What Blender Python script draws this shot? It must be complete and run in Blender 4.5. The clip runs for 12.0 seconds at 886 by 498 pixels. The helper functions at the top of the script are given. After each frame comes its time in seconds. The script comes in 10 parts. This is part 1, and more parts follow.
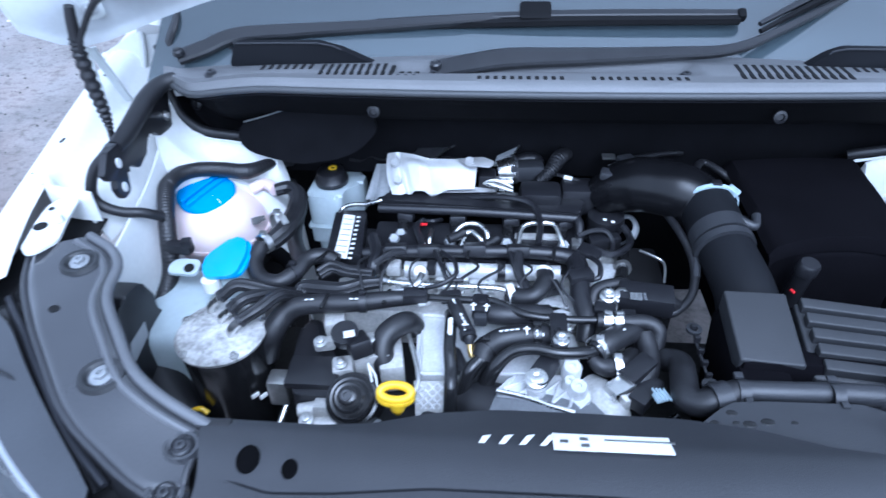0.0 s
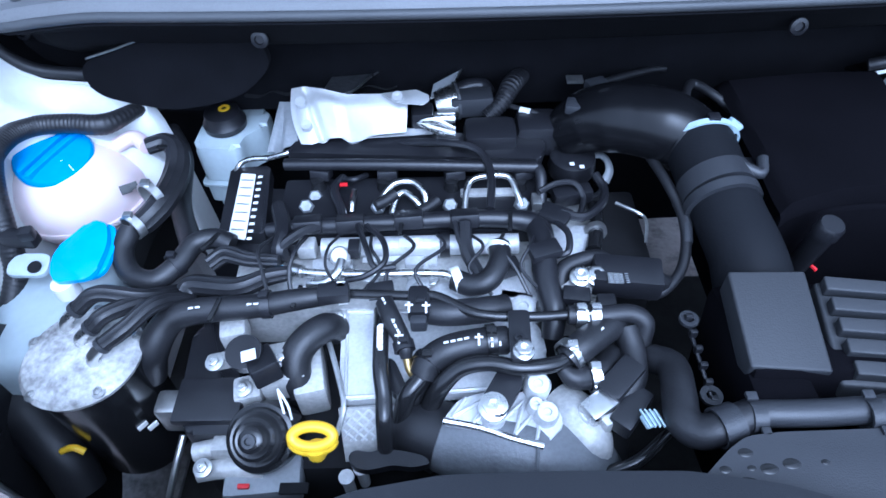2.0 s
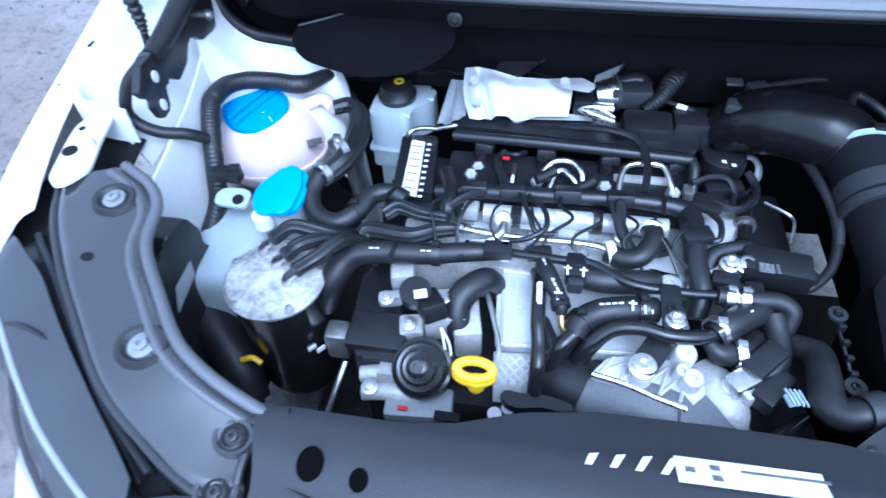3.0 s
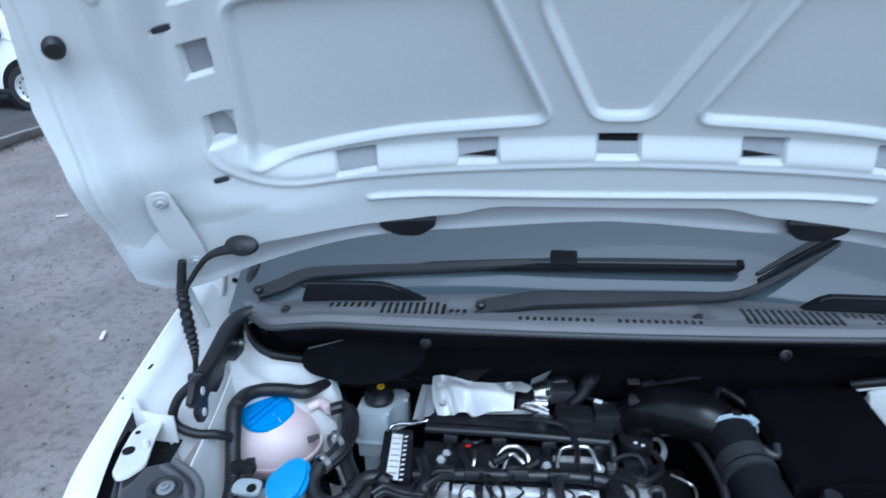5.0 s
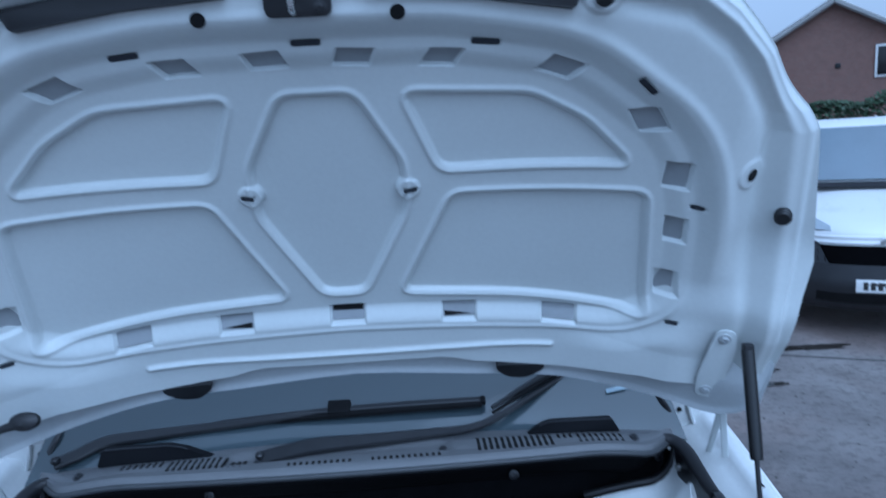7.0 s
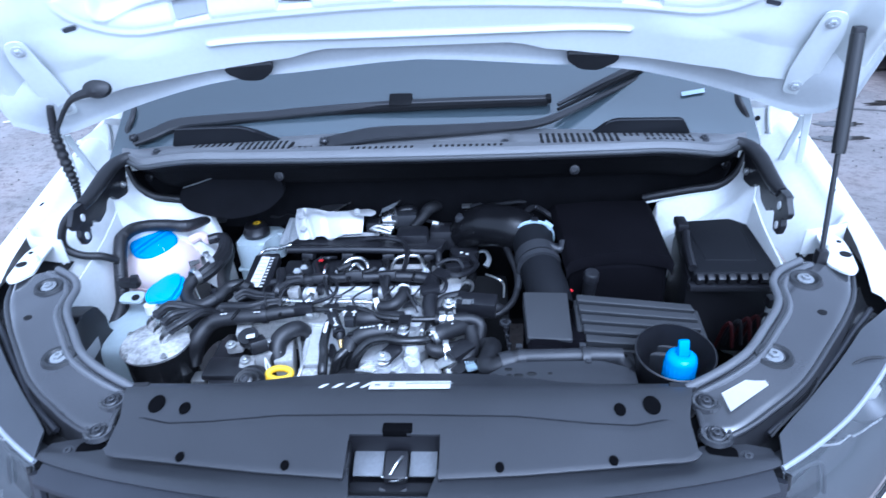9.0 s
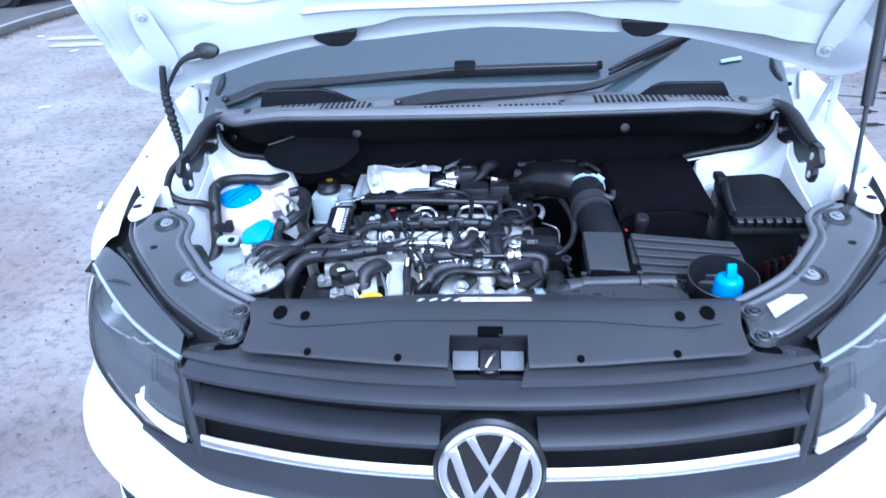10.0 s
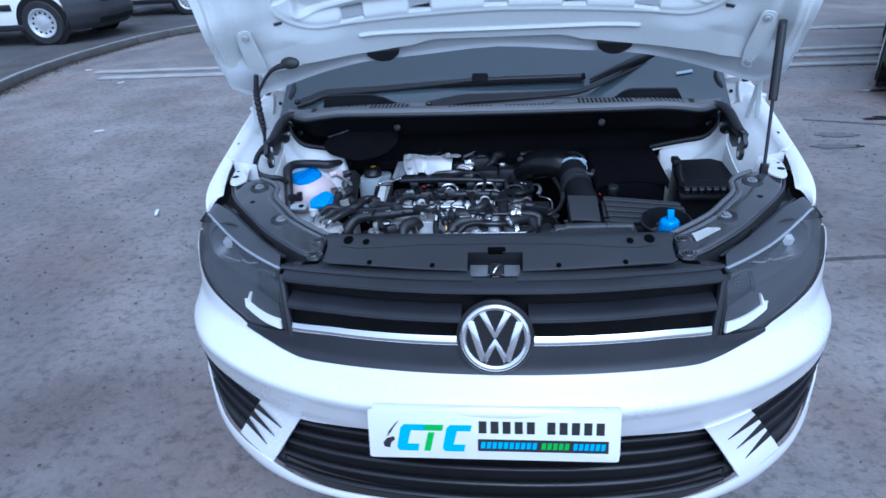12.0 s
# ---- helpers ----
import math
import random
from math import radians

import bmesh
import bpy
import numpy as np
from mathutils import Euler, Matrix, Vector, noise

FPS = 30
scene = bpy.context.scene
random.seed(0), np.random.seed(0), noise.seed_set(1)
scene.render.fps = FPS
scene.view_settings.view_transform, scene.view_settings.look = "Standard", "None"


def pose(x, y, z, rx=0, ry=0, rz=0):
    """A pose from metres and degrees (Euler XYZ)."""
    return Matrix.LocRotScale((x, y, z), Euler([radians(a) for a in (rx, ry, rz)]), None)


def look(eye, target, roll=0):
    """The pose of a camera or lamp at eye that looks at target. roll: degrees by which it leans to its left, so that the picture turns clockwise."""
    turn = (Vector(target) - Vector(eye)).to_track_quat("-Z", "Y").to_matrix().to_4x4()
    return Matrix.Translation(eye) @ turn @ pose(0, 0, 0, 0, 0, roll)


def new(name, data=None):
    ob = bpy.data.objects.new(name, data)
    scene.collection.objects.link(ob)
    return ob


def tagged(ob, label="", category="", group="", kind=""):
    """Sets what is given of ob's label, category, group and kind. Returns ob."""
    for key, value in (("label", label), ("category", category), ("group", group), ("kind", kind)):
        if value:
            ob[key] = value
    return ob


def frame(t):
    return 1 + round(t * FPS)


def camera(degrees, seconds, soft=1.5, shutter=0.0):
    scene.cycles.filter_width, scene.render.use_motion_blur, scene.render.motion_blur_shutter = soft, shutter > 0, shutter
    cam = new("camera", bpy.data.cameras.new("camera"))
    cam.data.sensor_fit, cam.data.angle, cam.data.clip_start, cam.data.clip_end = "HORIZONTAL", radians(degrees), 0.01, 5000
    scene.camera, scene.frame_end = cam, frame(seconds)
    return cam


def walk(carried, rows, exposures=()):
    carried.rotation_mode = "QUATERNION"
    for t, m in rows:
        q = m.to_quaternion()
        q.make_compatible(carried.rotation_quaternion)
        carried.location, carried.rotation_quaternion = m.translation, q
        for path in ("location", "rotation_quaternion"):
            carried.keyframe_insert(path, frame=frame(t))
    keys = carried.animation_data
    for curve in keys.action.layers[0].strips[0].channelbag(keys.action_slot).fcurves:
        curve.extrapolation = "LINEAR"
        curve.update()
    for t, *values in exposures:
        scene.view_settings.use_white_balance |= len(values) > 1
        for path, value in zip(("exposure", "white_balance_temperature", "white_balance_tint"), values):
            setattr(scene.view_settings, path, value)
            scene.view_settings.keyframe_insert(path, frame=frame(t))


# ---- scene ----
cam = camera(70.6, 12.0, soft=1.5, shutter=0.4)
PATH = [
    (0, (-0.109, -0.101, 1.524), (-0.27, 1.466, 0.292), -1.9),
    (0.5, (-0.065, -0.008, 1.504), (-0.163, 1.521, 0.219), -1.3),
    (1, (-0.078, 0.055, 1.498), (-0.118, 1.5, 0.115), -2.2),
    (1.5, (-0.085, 0.111, 1.483), (-0.095, 1.481, 0.026), -2.2),
    (2, (-0.088, 0.134, 1.47), (-0.116, 1.45, -0.036), -2.2),
    (2.5, (-0.119, 0.116, 1.474), (-0.27, 1.4, -0.052), -2.4),
    (2.7, (-0.145, 0.089, 1.48), (-0.364, 1.376, -0.035), -2.1),
    (4.3, (-0.233, -0.123, 1.617), (-0.621, 1.538, 0.573), -2.7),
    (4.5, (-0.231, -0.137, 1.646), (-0.532, 1.621, 0.742), -1.5),
    (5, (-0.171, -0.173, 1.661), (-0.356, 1.674, 0.917), -1.2),
    (5.5, (-0.047, -0.259, 1.694), (-0.197, 1.678, 1.218), -1.3),
    (6, (0.024, -0.351, 1.724), (-0.082, 1.635, 1.512), -1.3),
    (6.5, (0.069, -0.387, 1.746), (0.048, 1.608, 1.602), -2.0),
    (7, (0.138, -0.383, 1.745), (0.217, 1.591, 1.435), -3.0),
    (7.5, (0.169, -0.361, 1.691), (0.323, 1.553, 1.13), -3.2),
    (7.7, (0.197, -0.356, 1.687), (0.313, 1.516, 0.992), -2.9),
    (9.3, (0.093, -0.418, 1.601), (-0.08, 1.296, 0.584), -3.6),
    (9.5, (0.072, -0.453, 1.601), (-0.118, 1.266, 0.596), -3.9),
    (10, (0.005, -0.574, 1.598), (-0.148, 1.136, 0.573), -3.0),
    (10.5, (0.0, -0.668, 1.601), (-0.064, 1.028, 0.543), 0.0),
    (11, (0.048, -0.784, 1.605), (-0.06, 0.929, 0.58), -0.3),
    (11.5, (0.09, -0.922, 1.626), (-0.121, 0.802, 0.635), -3.1),
    (12, (0.023, -1.038, 1.639), (-0.176, 0.723, 0.713), -3.2),
]
walk(cam, [(t, look(eye, target, roll)) for t, eye, target, roll in PATH],
     exposures=[(0, -0.06, 4700, 11), (1, 0.02, 4640, 12), (1.5, 0.02, 4600, 13), (2, -0.02, 4510, 12), (2.7, 0.10, 4460, 11), (4.5, -0.52, 4800, 5), (5.5, -1.18, 4850, 5), (6.5, -1.38, 4480, 7), (7.7, -1.52, 4130, 3), (9.3, 0.14, 4600, 13), (10, 0.17, 4600, 12), (10.5, 0.02, 4570, 10), (12, -1.04, 4530, 10)])

# ---- daylight: bright overcast sky, soft sun ----
world = bpy.data.worlds.new("sky")
scene.world = world
world.use_nodes = True
wn = world.node_tree
sky = wn.nodes.new("ShaderNodeTexSky")
sky.sky_type = "NISHITA"
sky.sun_disc = False
sky.sun_elevation, sky.sun_rotation = radians(55), radians(162)
sky.air_density, sky.dust_density, sky.ozone_density = 1.0, 4.0, 1.0
veil = wn.nodes.new("ShaderNodeHueSaturation")  # cloud veil: the blue is mostly gone
veil.inputs["Saturation"].default_value = 0.12
wn.links.new(sky.outputs[0], veil.inputs["Color"])
wn.links.new(veil.outputs[0], wn.nodes["Background"].inputs[0])
wn.nodes["Background"].inputs[1].default_value = 0.41
sun = new("sun", bpy.data.lights.new("sun", "SUN"))
sun.data.energy, sun.data.angle, sun.data.color = 0.7, radians(55), (1.0, 0.97, 0.93)
sun.rotation_euler = (radians(35), 0, radians(18))


# ---- materials ----
def mat(name, base, rough=0.5, metal=0.0, var=0.15, scale=8.0, fine=120.0, bump=0.05, coat=0.0, tint=None, stretch=(1, 1, 1), rvar=0.12, spec=0.5):
    """Principled surface with stains at a large scale and grain at a fine one."""
    m = bpy.data.materials.new(name)
    m.use_nodes = True
    nt = m.node_tree
    b = nt.nodes["Principled BSDF"]
    tc = nt.nodes.new("ShaderNodeTexCoord")
    mp = nt.nodes.new("ShaderNodeMapping")
    mp.inputs["Scale"].default_value = stretch
    nt.links.new(tc.outputs["Object"], mp.inputs["Vector"])
    big, small = nt.nodes.new("ShaderNodeTexNoise"), nt.nodes.new("ShaderNodeTexNoise")
    for n, s, d in ((big, scale, 5.0), (small, fine, 3.0)):
        n.inputs["Scale"].default_value, n.inputs["Detail"].default_value = s, d
        nt.links.new(mp.outputs[0], n.inputs["Vector"])
    ramp = nt.nodes.new("ShaderNodeValToRGB")
    c0 = tuple(c * (1 - var) for c in base)
    c1 = tint if tint else tuple(min(1.0, c * (1 + var)) for c in base)
    ramp.color_ramp.elements[0].position, ramp.color_ramp.elements[1].position = 0.3, 0.7
    ramp.color_ramp.elements[0].color, ramp.color_ramp.elements[1].color = (*c0, 1), (*c1, 1)
    mixv = nt.nodes.new("ShaderNodeMath")
    mixv.operation = "MULTIPLY_ADD"
    mixv.inputs[1].default_value, mixv.inputs[2].default_value = 0.35, 0.0
    add = nt.nodes.new("ShaderNodeMath")
    add.operation = "MULTIPLY_ADD"
    add.inputs[1].default_value = 0.65
    nt.links.new(small.outputs["Fac"], mixv.inputs[0])
    nt.links.new(big.outputs["Fac"], add.inputs[0])
    nt.links.new(mixv.outputs[0], add.inputs[2])
    nt.links.new(add.outputs[0], ramp.inputs[0])
    nt.links.new(ramp.outputs[0], b.inputs["Base Color"])
    rr = nt.nodes.new("ShaderNodeMapRange")
    rr.inputs["To Min"].default_value, rr.inputs["To Max"].default_value = max(0.02, rough - rvar), min(1, rough + rvar)
    nt.links.new(add.outputs[0], rr.inputs["Value"])
    nt.links.new(rr.outputs[0], b.inputs["Roughness"])
    b.inputs["Metallic"].default_value = metal
    b.inputs["Coat Weight"].default_value = coat
    b.inputs["Coat Roughness"].default_value = 0.08
    b.inputs["Specular IOR Level"].default_value = spec
    if bump:
        bp = nt.nodes.new("ShaderNodeBump")
        bp.inputs["Strength"].default_value, bp.inputs["Distance"].default_value = bump, 0.002
        nt.links.new(small.outputs["Fac"], bp.inputs["Height"])
        nt.links.new(bp.outputs[0], b.inputs["Normal"])
    return m


def glass(name, colour, rough=0.02, alpha=0.25, coat=0.0):
    """Clear moulding or pane: part see-through, with a glossy face."""
    m = bpy.data.materials.new(name)
    m.use_nodes = True
    nt = m.node_tree
    b = nt.nodes["Principled BSDF"]
    b.inputs["Base Color"].default_value = (*colour, 1)
    b.inputs["Roughness"].default_value = rough
    b.inputs["Coat Weight"].default_value = coat
    tr = nt.nodes.new("ShaderNodeBsdfTransparent")
    mx = nt.nodes.new("ShaderNodeMixShader")
    mx.inputs[0].default_value = alpha
    nt.links.new(tr.outputs[0], mx.inputs[1])
    nt.links.new(b.outputs[0], mx.inputs[2])
    nt.links.new(mx.outputs[0], nt.nodes["Material Output"].inputs[0])
    return m


WHITE = mat("white_paint", (0.80, 0.80, 0.79), 0.3, var=0.03, scale=3, bump=0.0, coat=0.5)
INNER_WHITE = mat("white_primer_paint", (0.70, 0.71, 0.70), 0.42, var=0.08, scale=5, bump=0.02)
BONNET_IN = mat("bonnet_inner_paint", (0.66, 0.69, 0.68), 0.40, var=0.05, scale=3, bump=0.01, rvar=0.06)
BONNET_SKIN = mat("bonnet_skin_grey", (0.46, 0.48, 0.49), 0.45, var=0.08, scale=4, bump=0.02)
BLACK = mat("black_plastic", (0.013, 0.013, 0.0155), 0.36, var=0.25, scale=14, fine=500, bump=0.10)
GRAIN = mat("grained_grey_black_plastic", (0.030, 0.031, 0.035), 0.42, var=0.18, scale=6, fine=600, bump=0.18)
SCUT = mat("worn_grey_scuttle_plastic", (0.13, 0.132, 0.136), 0.5, var=0.2, scale=9, fine=500, bump=0.15)
GLOSS = mat("gloss_black_plastic", (0.012, 0.012, 0.013), 0.2, var=0.2, bump=0.0)
HOLE = mat("unlit_hole_inside", (0.003, 0.003, 0.0035), 0.9, var=0.2, scale=20, bump=0.0, spec=0.02)
RUBBER = mat("black_rubber", (0.012, 0.012, 0.014), 0.5, var=0.3, scale=20, fine=300, bump=0.08)
HOSE = mat("black_hose_rubber", (0.014, 0.014, 0.016), 0.44, var=0.4, scale=40, fine=340, bump=0.15, spec=0.5)
FELT = mat("black_felt", (0.006, 0.006, 0.0075), 0.95, var=0.3, scale=30, fine=700, bump=0.5, spec=0.1)
WIPER = mat("matt_black_wiper", (0.008, 0.008, 0.009), 0.6, var=0.2, scale=20, fine=300, bump=0.05, spec=0.15)
SEAL = mat("grey_rubber_seal", (0.05, 0.052, 0.055), 0.5, var=0.15, scale=12, fine=300, bump=0.05)
SEAL_PALE = mat("dusty_grey_bonnet_seal", (0.10, 0.103, 0.11), 0.5, var=0.15, scale=12, fine=300, bump=0.05)
# Panel colour darkened to paint the shade inside the large bolt recesses.
RECESS_SHADE = mat("bolt_recess_shade", (0.018, 0.019, 0.021), 0.45, var=0.2, scale=12, fine=300, bump=0.1)
ALU = mat("cast_aluminium", (0.60, 0.605, 0.61), 0.46, metal=0.30, var=0.25, scale=18, fine=260, bump=0.25)
DIRTY_ALU = mat("weathered_aluminium", (0.48, 0.475, 0.46), 0.5, metal=0.30, var=0.40, scale=22, fine=200, bump=0.25)
CORRODED = mat("corroded_aluminium", (0.40, 0.39, 0.37), 0.7, metal=0.15, var=0.75, scale=32, fine=160, bump=0.5, tint=(0.72, 0.71, 0.69))
STEEL = mat("bright_steel", (0.70, 0.70, 0.69), 0.28, metal=1.0, var=0.12, scale=40, bump=0.03)
FOIL = mat("heat_shield_foil", (0.52, 0.52, 0.515), 0.48, metal=0.35, var=0.08, scale=22, fine=160, bump=0.12)
CHROME = mat("chrome", (0.82, 0.83, 0.85), 0.10, metal=1.0, var=0.02, bump=0.0, rvar=0.03)
ZINC = mat("zinc_plated_steel", (0.50, 0.50, 0.49), 0.35, metal=0.9, var=0.2, scale=60, bump=0.05)
BLUE = mat("blue_plastic", (0.012, 0.26, 0.66), 0.32, var=0.10, scale=20, bump=0.02)
LIGHT_BLUE = mat("light_blue_plastic", (0.06, 0.34, 0.72), 0.34, var=0.08, scale=20, bump=0.02)
YELLOW = mat("yellow_plastic", (0.85, 0.55, 0.01), 0.35, var=0.06, scale=30, bump=0.02)
TANK = mat("milky_pink_plastic", (0.75, 0.655, 0.645), 0.34, var=0.05, scale=6, tint=(0.75, 0.58, 0.59), bump=0.0)
TANK.node_tree.nodes["Principled BSDF"].inputs["Subsurface Weight"].default_value = 0.35
TANK.node_tree.nodes["Principled BSDF"].inputs["Subsurface Radius"].default_value = (0.05, 0.04, 0.04)
MILKY = mat("milky_clear_plastic", (0.44, 0.50, 0.52), 0.35, var=0.10, scale=14, bump=0.02)
LABEL = mat("white_label", (0.80, 0.80, 0.78), 0.4, var=0.03, bump=0.0)
PRINT = mat("print_black", (0.02, 0.02, 0.02), 0.5, var=0.1, bump=0.0)
DARK_RED = mat("dull_red_lead", (0.035, 0.003, 0.004), 0.5, var=0.2, bump=0.0)
RED = mat("red_plastic", (0.55, 0.015, 0.02), 0.4, var=0.1, bump=0.0)
GREEN = mat("green_print", (0.06, 0.45, 0.05), 0.4, var=0.05, bump=0.0)
CYAN = mat("light_blue_print", (0.04, 0.42, 0.78), 0.4, var=0.05, bump=0.0)
PANEL = mat("glossy_dark_plastic", (0.033, 0.034, 0.038), 0.17, var=0.2, scale=7, fine=450, bump=0.0, coat=1.0, rvar=0.05)
CAST = mat("dull_cast_metal", (0.26, 0.27, 0.28), 0.55, metal=0.35, var=0.25, scale=16, fine=200, bump=0.3)
# Near-black for deep parts; also puts shade into gaps, holes and hollows.
DARK = mat("dark_parts_and_gap_shade", (0.010, 0.010, 0.011), 0.8, var=0.3, scale=12, bump=0.2, spec=0.2)
TYRE = mat("tyre_rubber", (0.018, 0.018, 0.019), 0.7, var=0.25, scale=30, bump=0.2)
RIM = mat("painted_steel_rim", (0.55, 0.56, 0.57), 0.4, metal=0.4, var=0.12, scale=12, bump=0.03)
# Blue-grey base of both glasses carries part of the sky's reflection.
SCREEN = glass("windscreen_glass", (0.066, 0.086, 0.098), 0.04, 0.9, 1.0)
PARK_GLASS = mat("parked_van_glass", (0.13, 0.17, 0.21), 0.10, var=0.12, scale=2, bump=0.0, coat=1.0, rvar=0.03)
PARK_LENS = mat("parked_van_lens", (0.42, 0.46, 0.50), 0.15, var=0.15, scale=8, bump=0.0, coat=1.0)
FLANGE = mat("dark_lens_flange", (0.050, 0.053, 0.060), 0.34, var=0.15, scale=9, fine=400, bump=0.03, coat=0.2)
LENS = glass("headlight_lens", (0.13, 0.142, 0.155), 0.08, 0.30, 1.0)
SMOKE = mat("smoked_reflector", (0.06, 0.062, 0.066), 0.22, metal=0.5, var=0.1, bump=0.0)
# Grey puts shade into the bonnet openings; the lamp sticker shares it.
MID_GREY = mat("grey_opening_shade_and_sticker", (0.33, 0.345, 0.36), 0.55, var=0.08, bump=0.02)
ELBOW = mat("smooth_black_elbow_plastic", (0.006, 0.006, 0.007), 0.26, var=0.2, scale=14, bump=0.0, spec=0.28, rvar=0.05)
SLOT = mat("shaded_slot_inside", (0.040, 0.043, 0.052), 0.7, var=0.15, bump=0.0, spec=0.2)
BRASS = mat("brass", (0.55, 0.40, 0.16), 0.35, metal=0.9, var=0.15, scale=60, bump=0.03)
DUCT = mat("dusty_black_duct_plastic", (0.010, 0.0105, 0.0125), 0.58, var=0.2, scale=10, fine=400, bump=0.12, spec=0.10)
MATT_BLACK = mat("matt_black_cover", (0.0045, 0.0042, 0.0055), 0.9, var=0.25, scale=14, fine=500, bump=0.25, spec=0.03)
GRILLE = mat("black_grille_plastic", (0.022, 0.023, 0.028), 0.38, var=0.2, scale=9, fine=500, bump=0.08, spec=0.45)
AIRBOX = mat("dark_grey_lid_plastic", (0.028, 0.029, 0.032), 0.5, var=0.18, scale=8, fine=500, bump=0.15, spec=0.4)
GREY_CAST = mat("dark_grey_casting", (0.15, 0.156, 0.166), 0.48, metal=0.2, var=0.3, scale=18, fine=220, bump=0.25)
PALE_CLAMP = mat("pale_blue_clamp", (0.42, 0.52, 0.58), 0.4, var=0.08, bump=0.0)
UNDER = mat("muddy_undertray", (0.035, 0.034, 0.033), 0.8, var=0.5, scale=14, fine=90, bump=0.5)
DULL = mat("dull_dimpled_shield", (0.045, 0.046, 0.05), 0.5, metal=0.3, var=0.3, scale=40, fine=160, bump=0.6)


# ---- shapes ----
def origin_of(ob):
    p = Vector((0, 0, 0))
    while ob:
        p += ob.location
        ob = ob.parent
    return p


def thing(name, at, label, category, group="", kind=""):
    ob = new(name)
    ob.location = at
    ob.empty_display_size = 0.05
    return tagged(ob, label, category, group, kind)


def part(name, bm, material, parent, label="", smooth=True):
    """Links a bmesh, given in world places, as one mesh under its thing."""
    me = bpy.data.meshes.new(name)
    bmesh.ops.recalc_face_normals(bm, faces=bm.faces)
    bm.transform(Matrix.Translation(-origin_of(parent)) if parent else Matrix())
    bm.to_mesh(me)
    bm.free()
    me.materials.append(material)
    if smooth:
        for p in me.polygons:
            p.use_smooth = True
        me.set_sharp_from_angle(angle=radians(38))
    ob = new(name, me)
    ob.parent = parent
    if label:
        ob["label"] = label
    return ob


def join(*bms):
    out = bms[0]
    for b in bms[1:]:
        me = bpy.data.meshes.new("tmp")
        b.to_mesh(me)
        out.from_mesh(me)
        bpy.data.meshes.remove(me)
        b.free()
    return out


def box(c, s, bevel=0.004, rot=(0, 0, 0), taper=1.0, seg=2):
    bm = bmesh.new()
    bmesh.ops.create_cube(bm, size=1)
    for v in bm.verts:
        k = taper if v.co.z > 0 else 1.0
        v.co = Vector((v.co.x * s[0] * k, v.co.y * s[1] * k, v.co.z * s[2]))
    if bevel:
        bmesh.ops.bevel(bm, geom=bm.edges[:], offset=min(bevel, min(s) * 0.45), segments=seg, profile=0.6, affect="EDGES")
    bm.transform(pose(*c, *rot))
    return bm


def smooth_path(pts, sub):
    p = [Vector(q) for q in pts]
    p = [p[0] * 2 - p[1]] + p + [p[-1] * 2 - p[-2]]
    out = []
    for i in range(1, len(p) - 2):
        a, b, c, d = p[i - 1:i + 3]
        for k in range(sub):
            t = k / sub
            out.append(0.5 * ((2 * b) + (c - a) * t + (2 * a - 5 * b + 4 * c - d) * t * t + (3 * b - a - 3 * c + d) * t ** 3))
    out.append(p[-2])
    return out


def tube(pts, r, seg=12, sub=7, ridge=0.0, pitch=0.006, flat=1.0, ribs=0.0):
    """A hose, pipe or cable along points; r one radius or one per point; ridge: depth of corrugation; ribs: lengthwise grooves."""
    if ridge:
        n = sum((Vector(b) - Vector(a)).length for a, b in zip(pts, pts[1:]))
        sub = max(sub, int(n / pitch * 4 / (len(pts) - 1)))
    path = smooth_path(pts, sub)
    rs = [r] * len(pts) if isinstance(r, (int, float)) else list(r)
    bm, rings = bmesh.new(), []
    t0 = (path[1] - path[0]).normalized()
    nrm = t0.orthogonal().normalized()
    if abs(t0.z) < 0.9:
        nrm = (Vector((0, 0, 1)) - t0 * t0.z).normalized()
    for i, c in enumerate(path):
        t = (path[min(i + 1, len(path) - 1)] - path[max(i - 1, 0)]).normalized()
        nrm = (nrm - t * nrm.dot(t)).normalized()
        bi = t.cross(nrm)
        u = i / (len(path) - 1) * (len(rs) - 1)
        k = min(int(u), len(rs) - 2) if len(rs) > 1 else 0
        rad = rs[k] + (rs[k + 1] - rs[k]) * (u - k) if len(rs) > 1 else rs[0]
        if ridge:
            rad -= ridge * (i % 4 in (2, 3))
        rings.append([bm.verts.new(c + nrm * (math.cos(a) * rad * q * flat) + bi * (math.sin(a) * rad * q)) for a, q in [(2 * math.pi * j / seg, 1 - ribs * (j % 2)) for j in range(seg)]])
    for a, b in zip(rings, rings[1:]):
        for j in range(seg):
            bm.faces.new((a[j], a[(j + 1) % seg], b[(j + 1) % seg], b[j]))
    bm.faces.new(rings[0][::-1])
    bm.faces.new(rings[-1])
    return bm


def lathe(profile, m=Matrix(), seg=28):
    """Turned shape: profile of (radius, height) about z, then placed by m."""
    bm, rings = bmesh.new(), []
    for r, z in profile:
        rings.append([bm.verts.new((math.cos(a) * r, math.sin(a) * r, z)) for a in [2 * math.pi * j / seg for j in range(seg)]])
    for a, b in zip(rings, rings[1:]):
        for j in range(seg):
            bm.faces.new((a[j], a[(j + 1) % seg], b[(j + 1) % seg], b[j]))
    if profile[0][0] < 0.0005:
        bm.faces.new(rings[0][::-1])
        bm.faces.new(rings[-1])
    elif len(profile) > 2:
        for j in range(seg):
            bm.faces.new((rings[-1][j], rings[-1][(j + 1) % seg], rings[0][(j + 1) % seg], rings[0][j]))
    bmesh.ops.remove_doubles(bm, verts=bm.verts, dist=1e-6)
    bm.transform(m)
    return bm


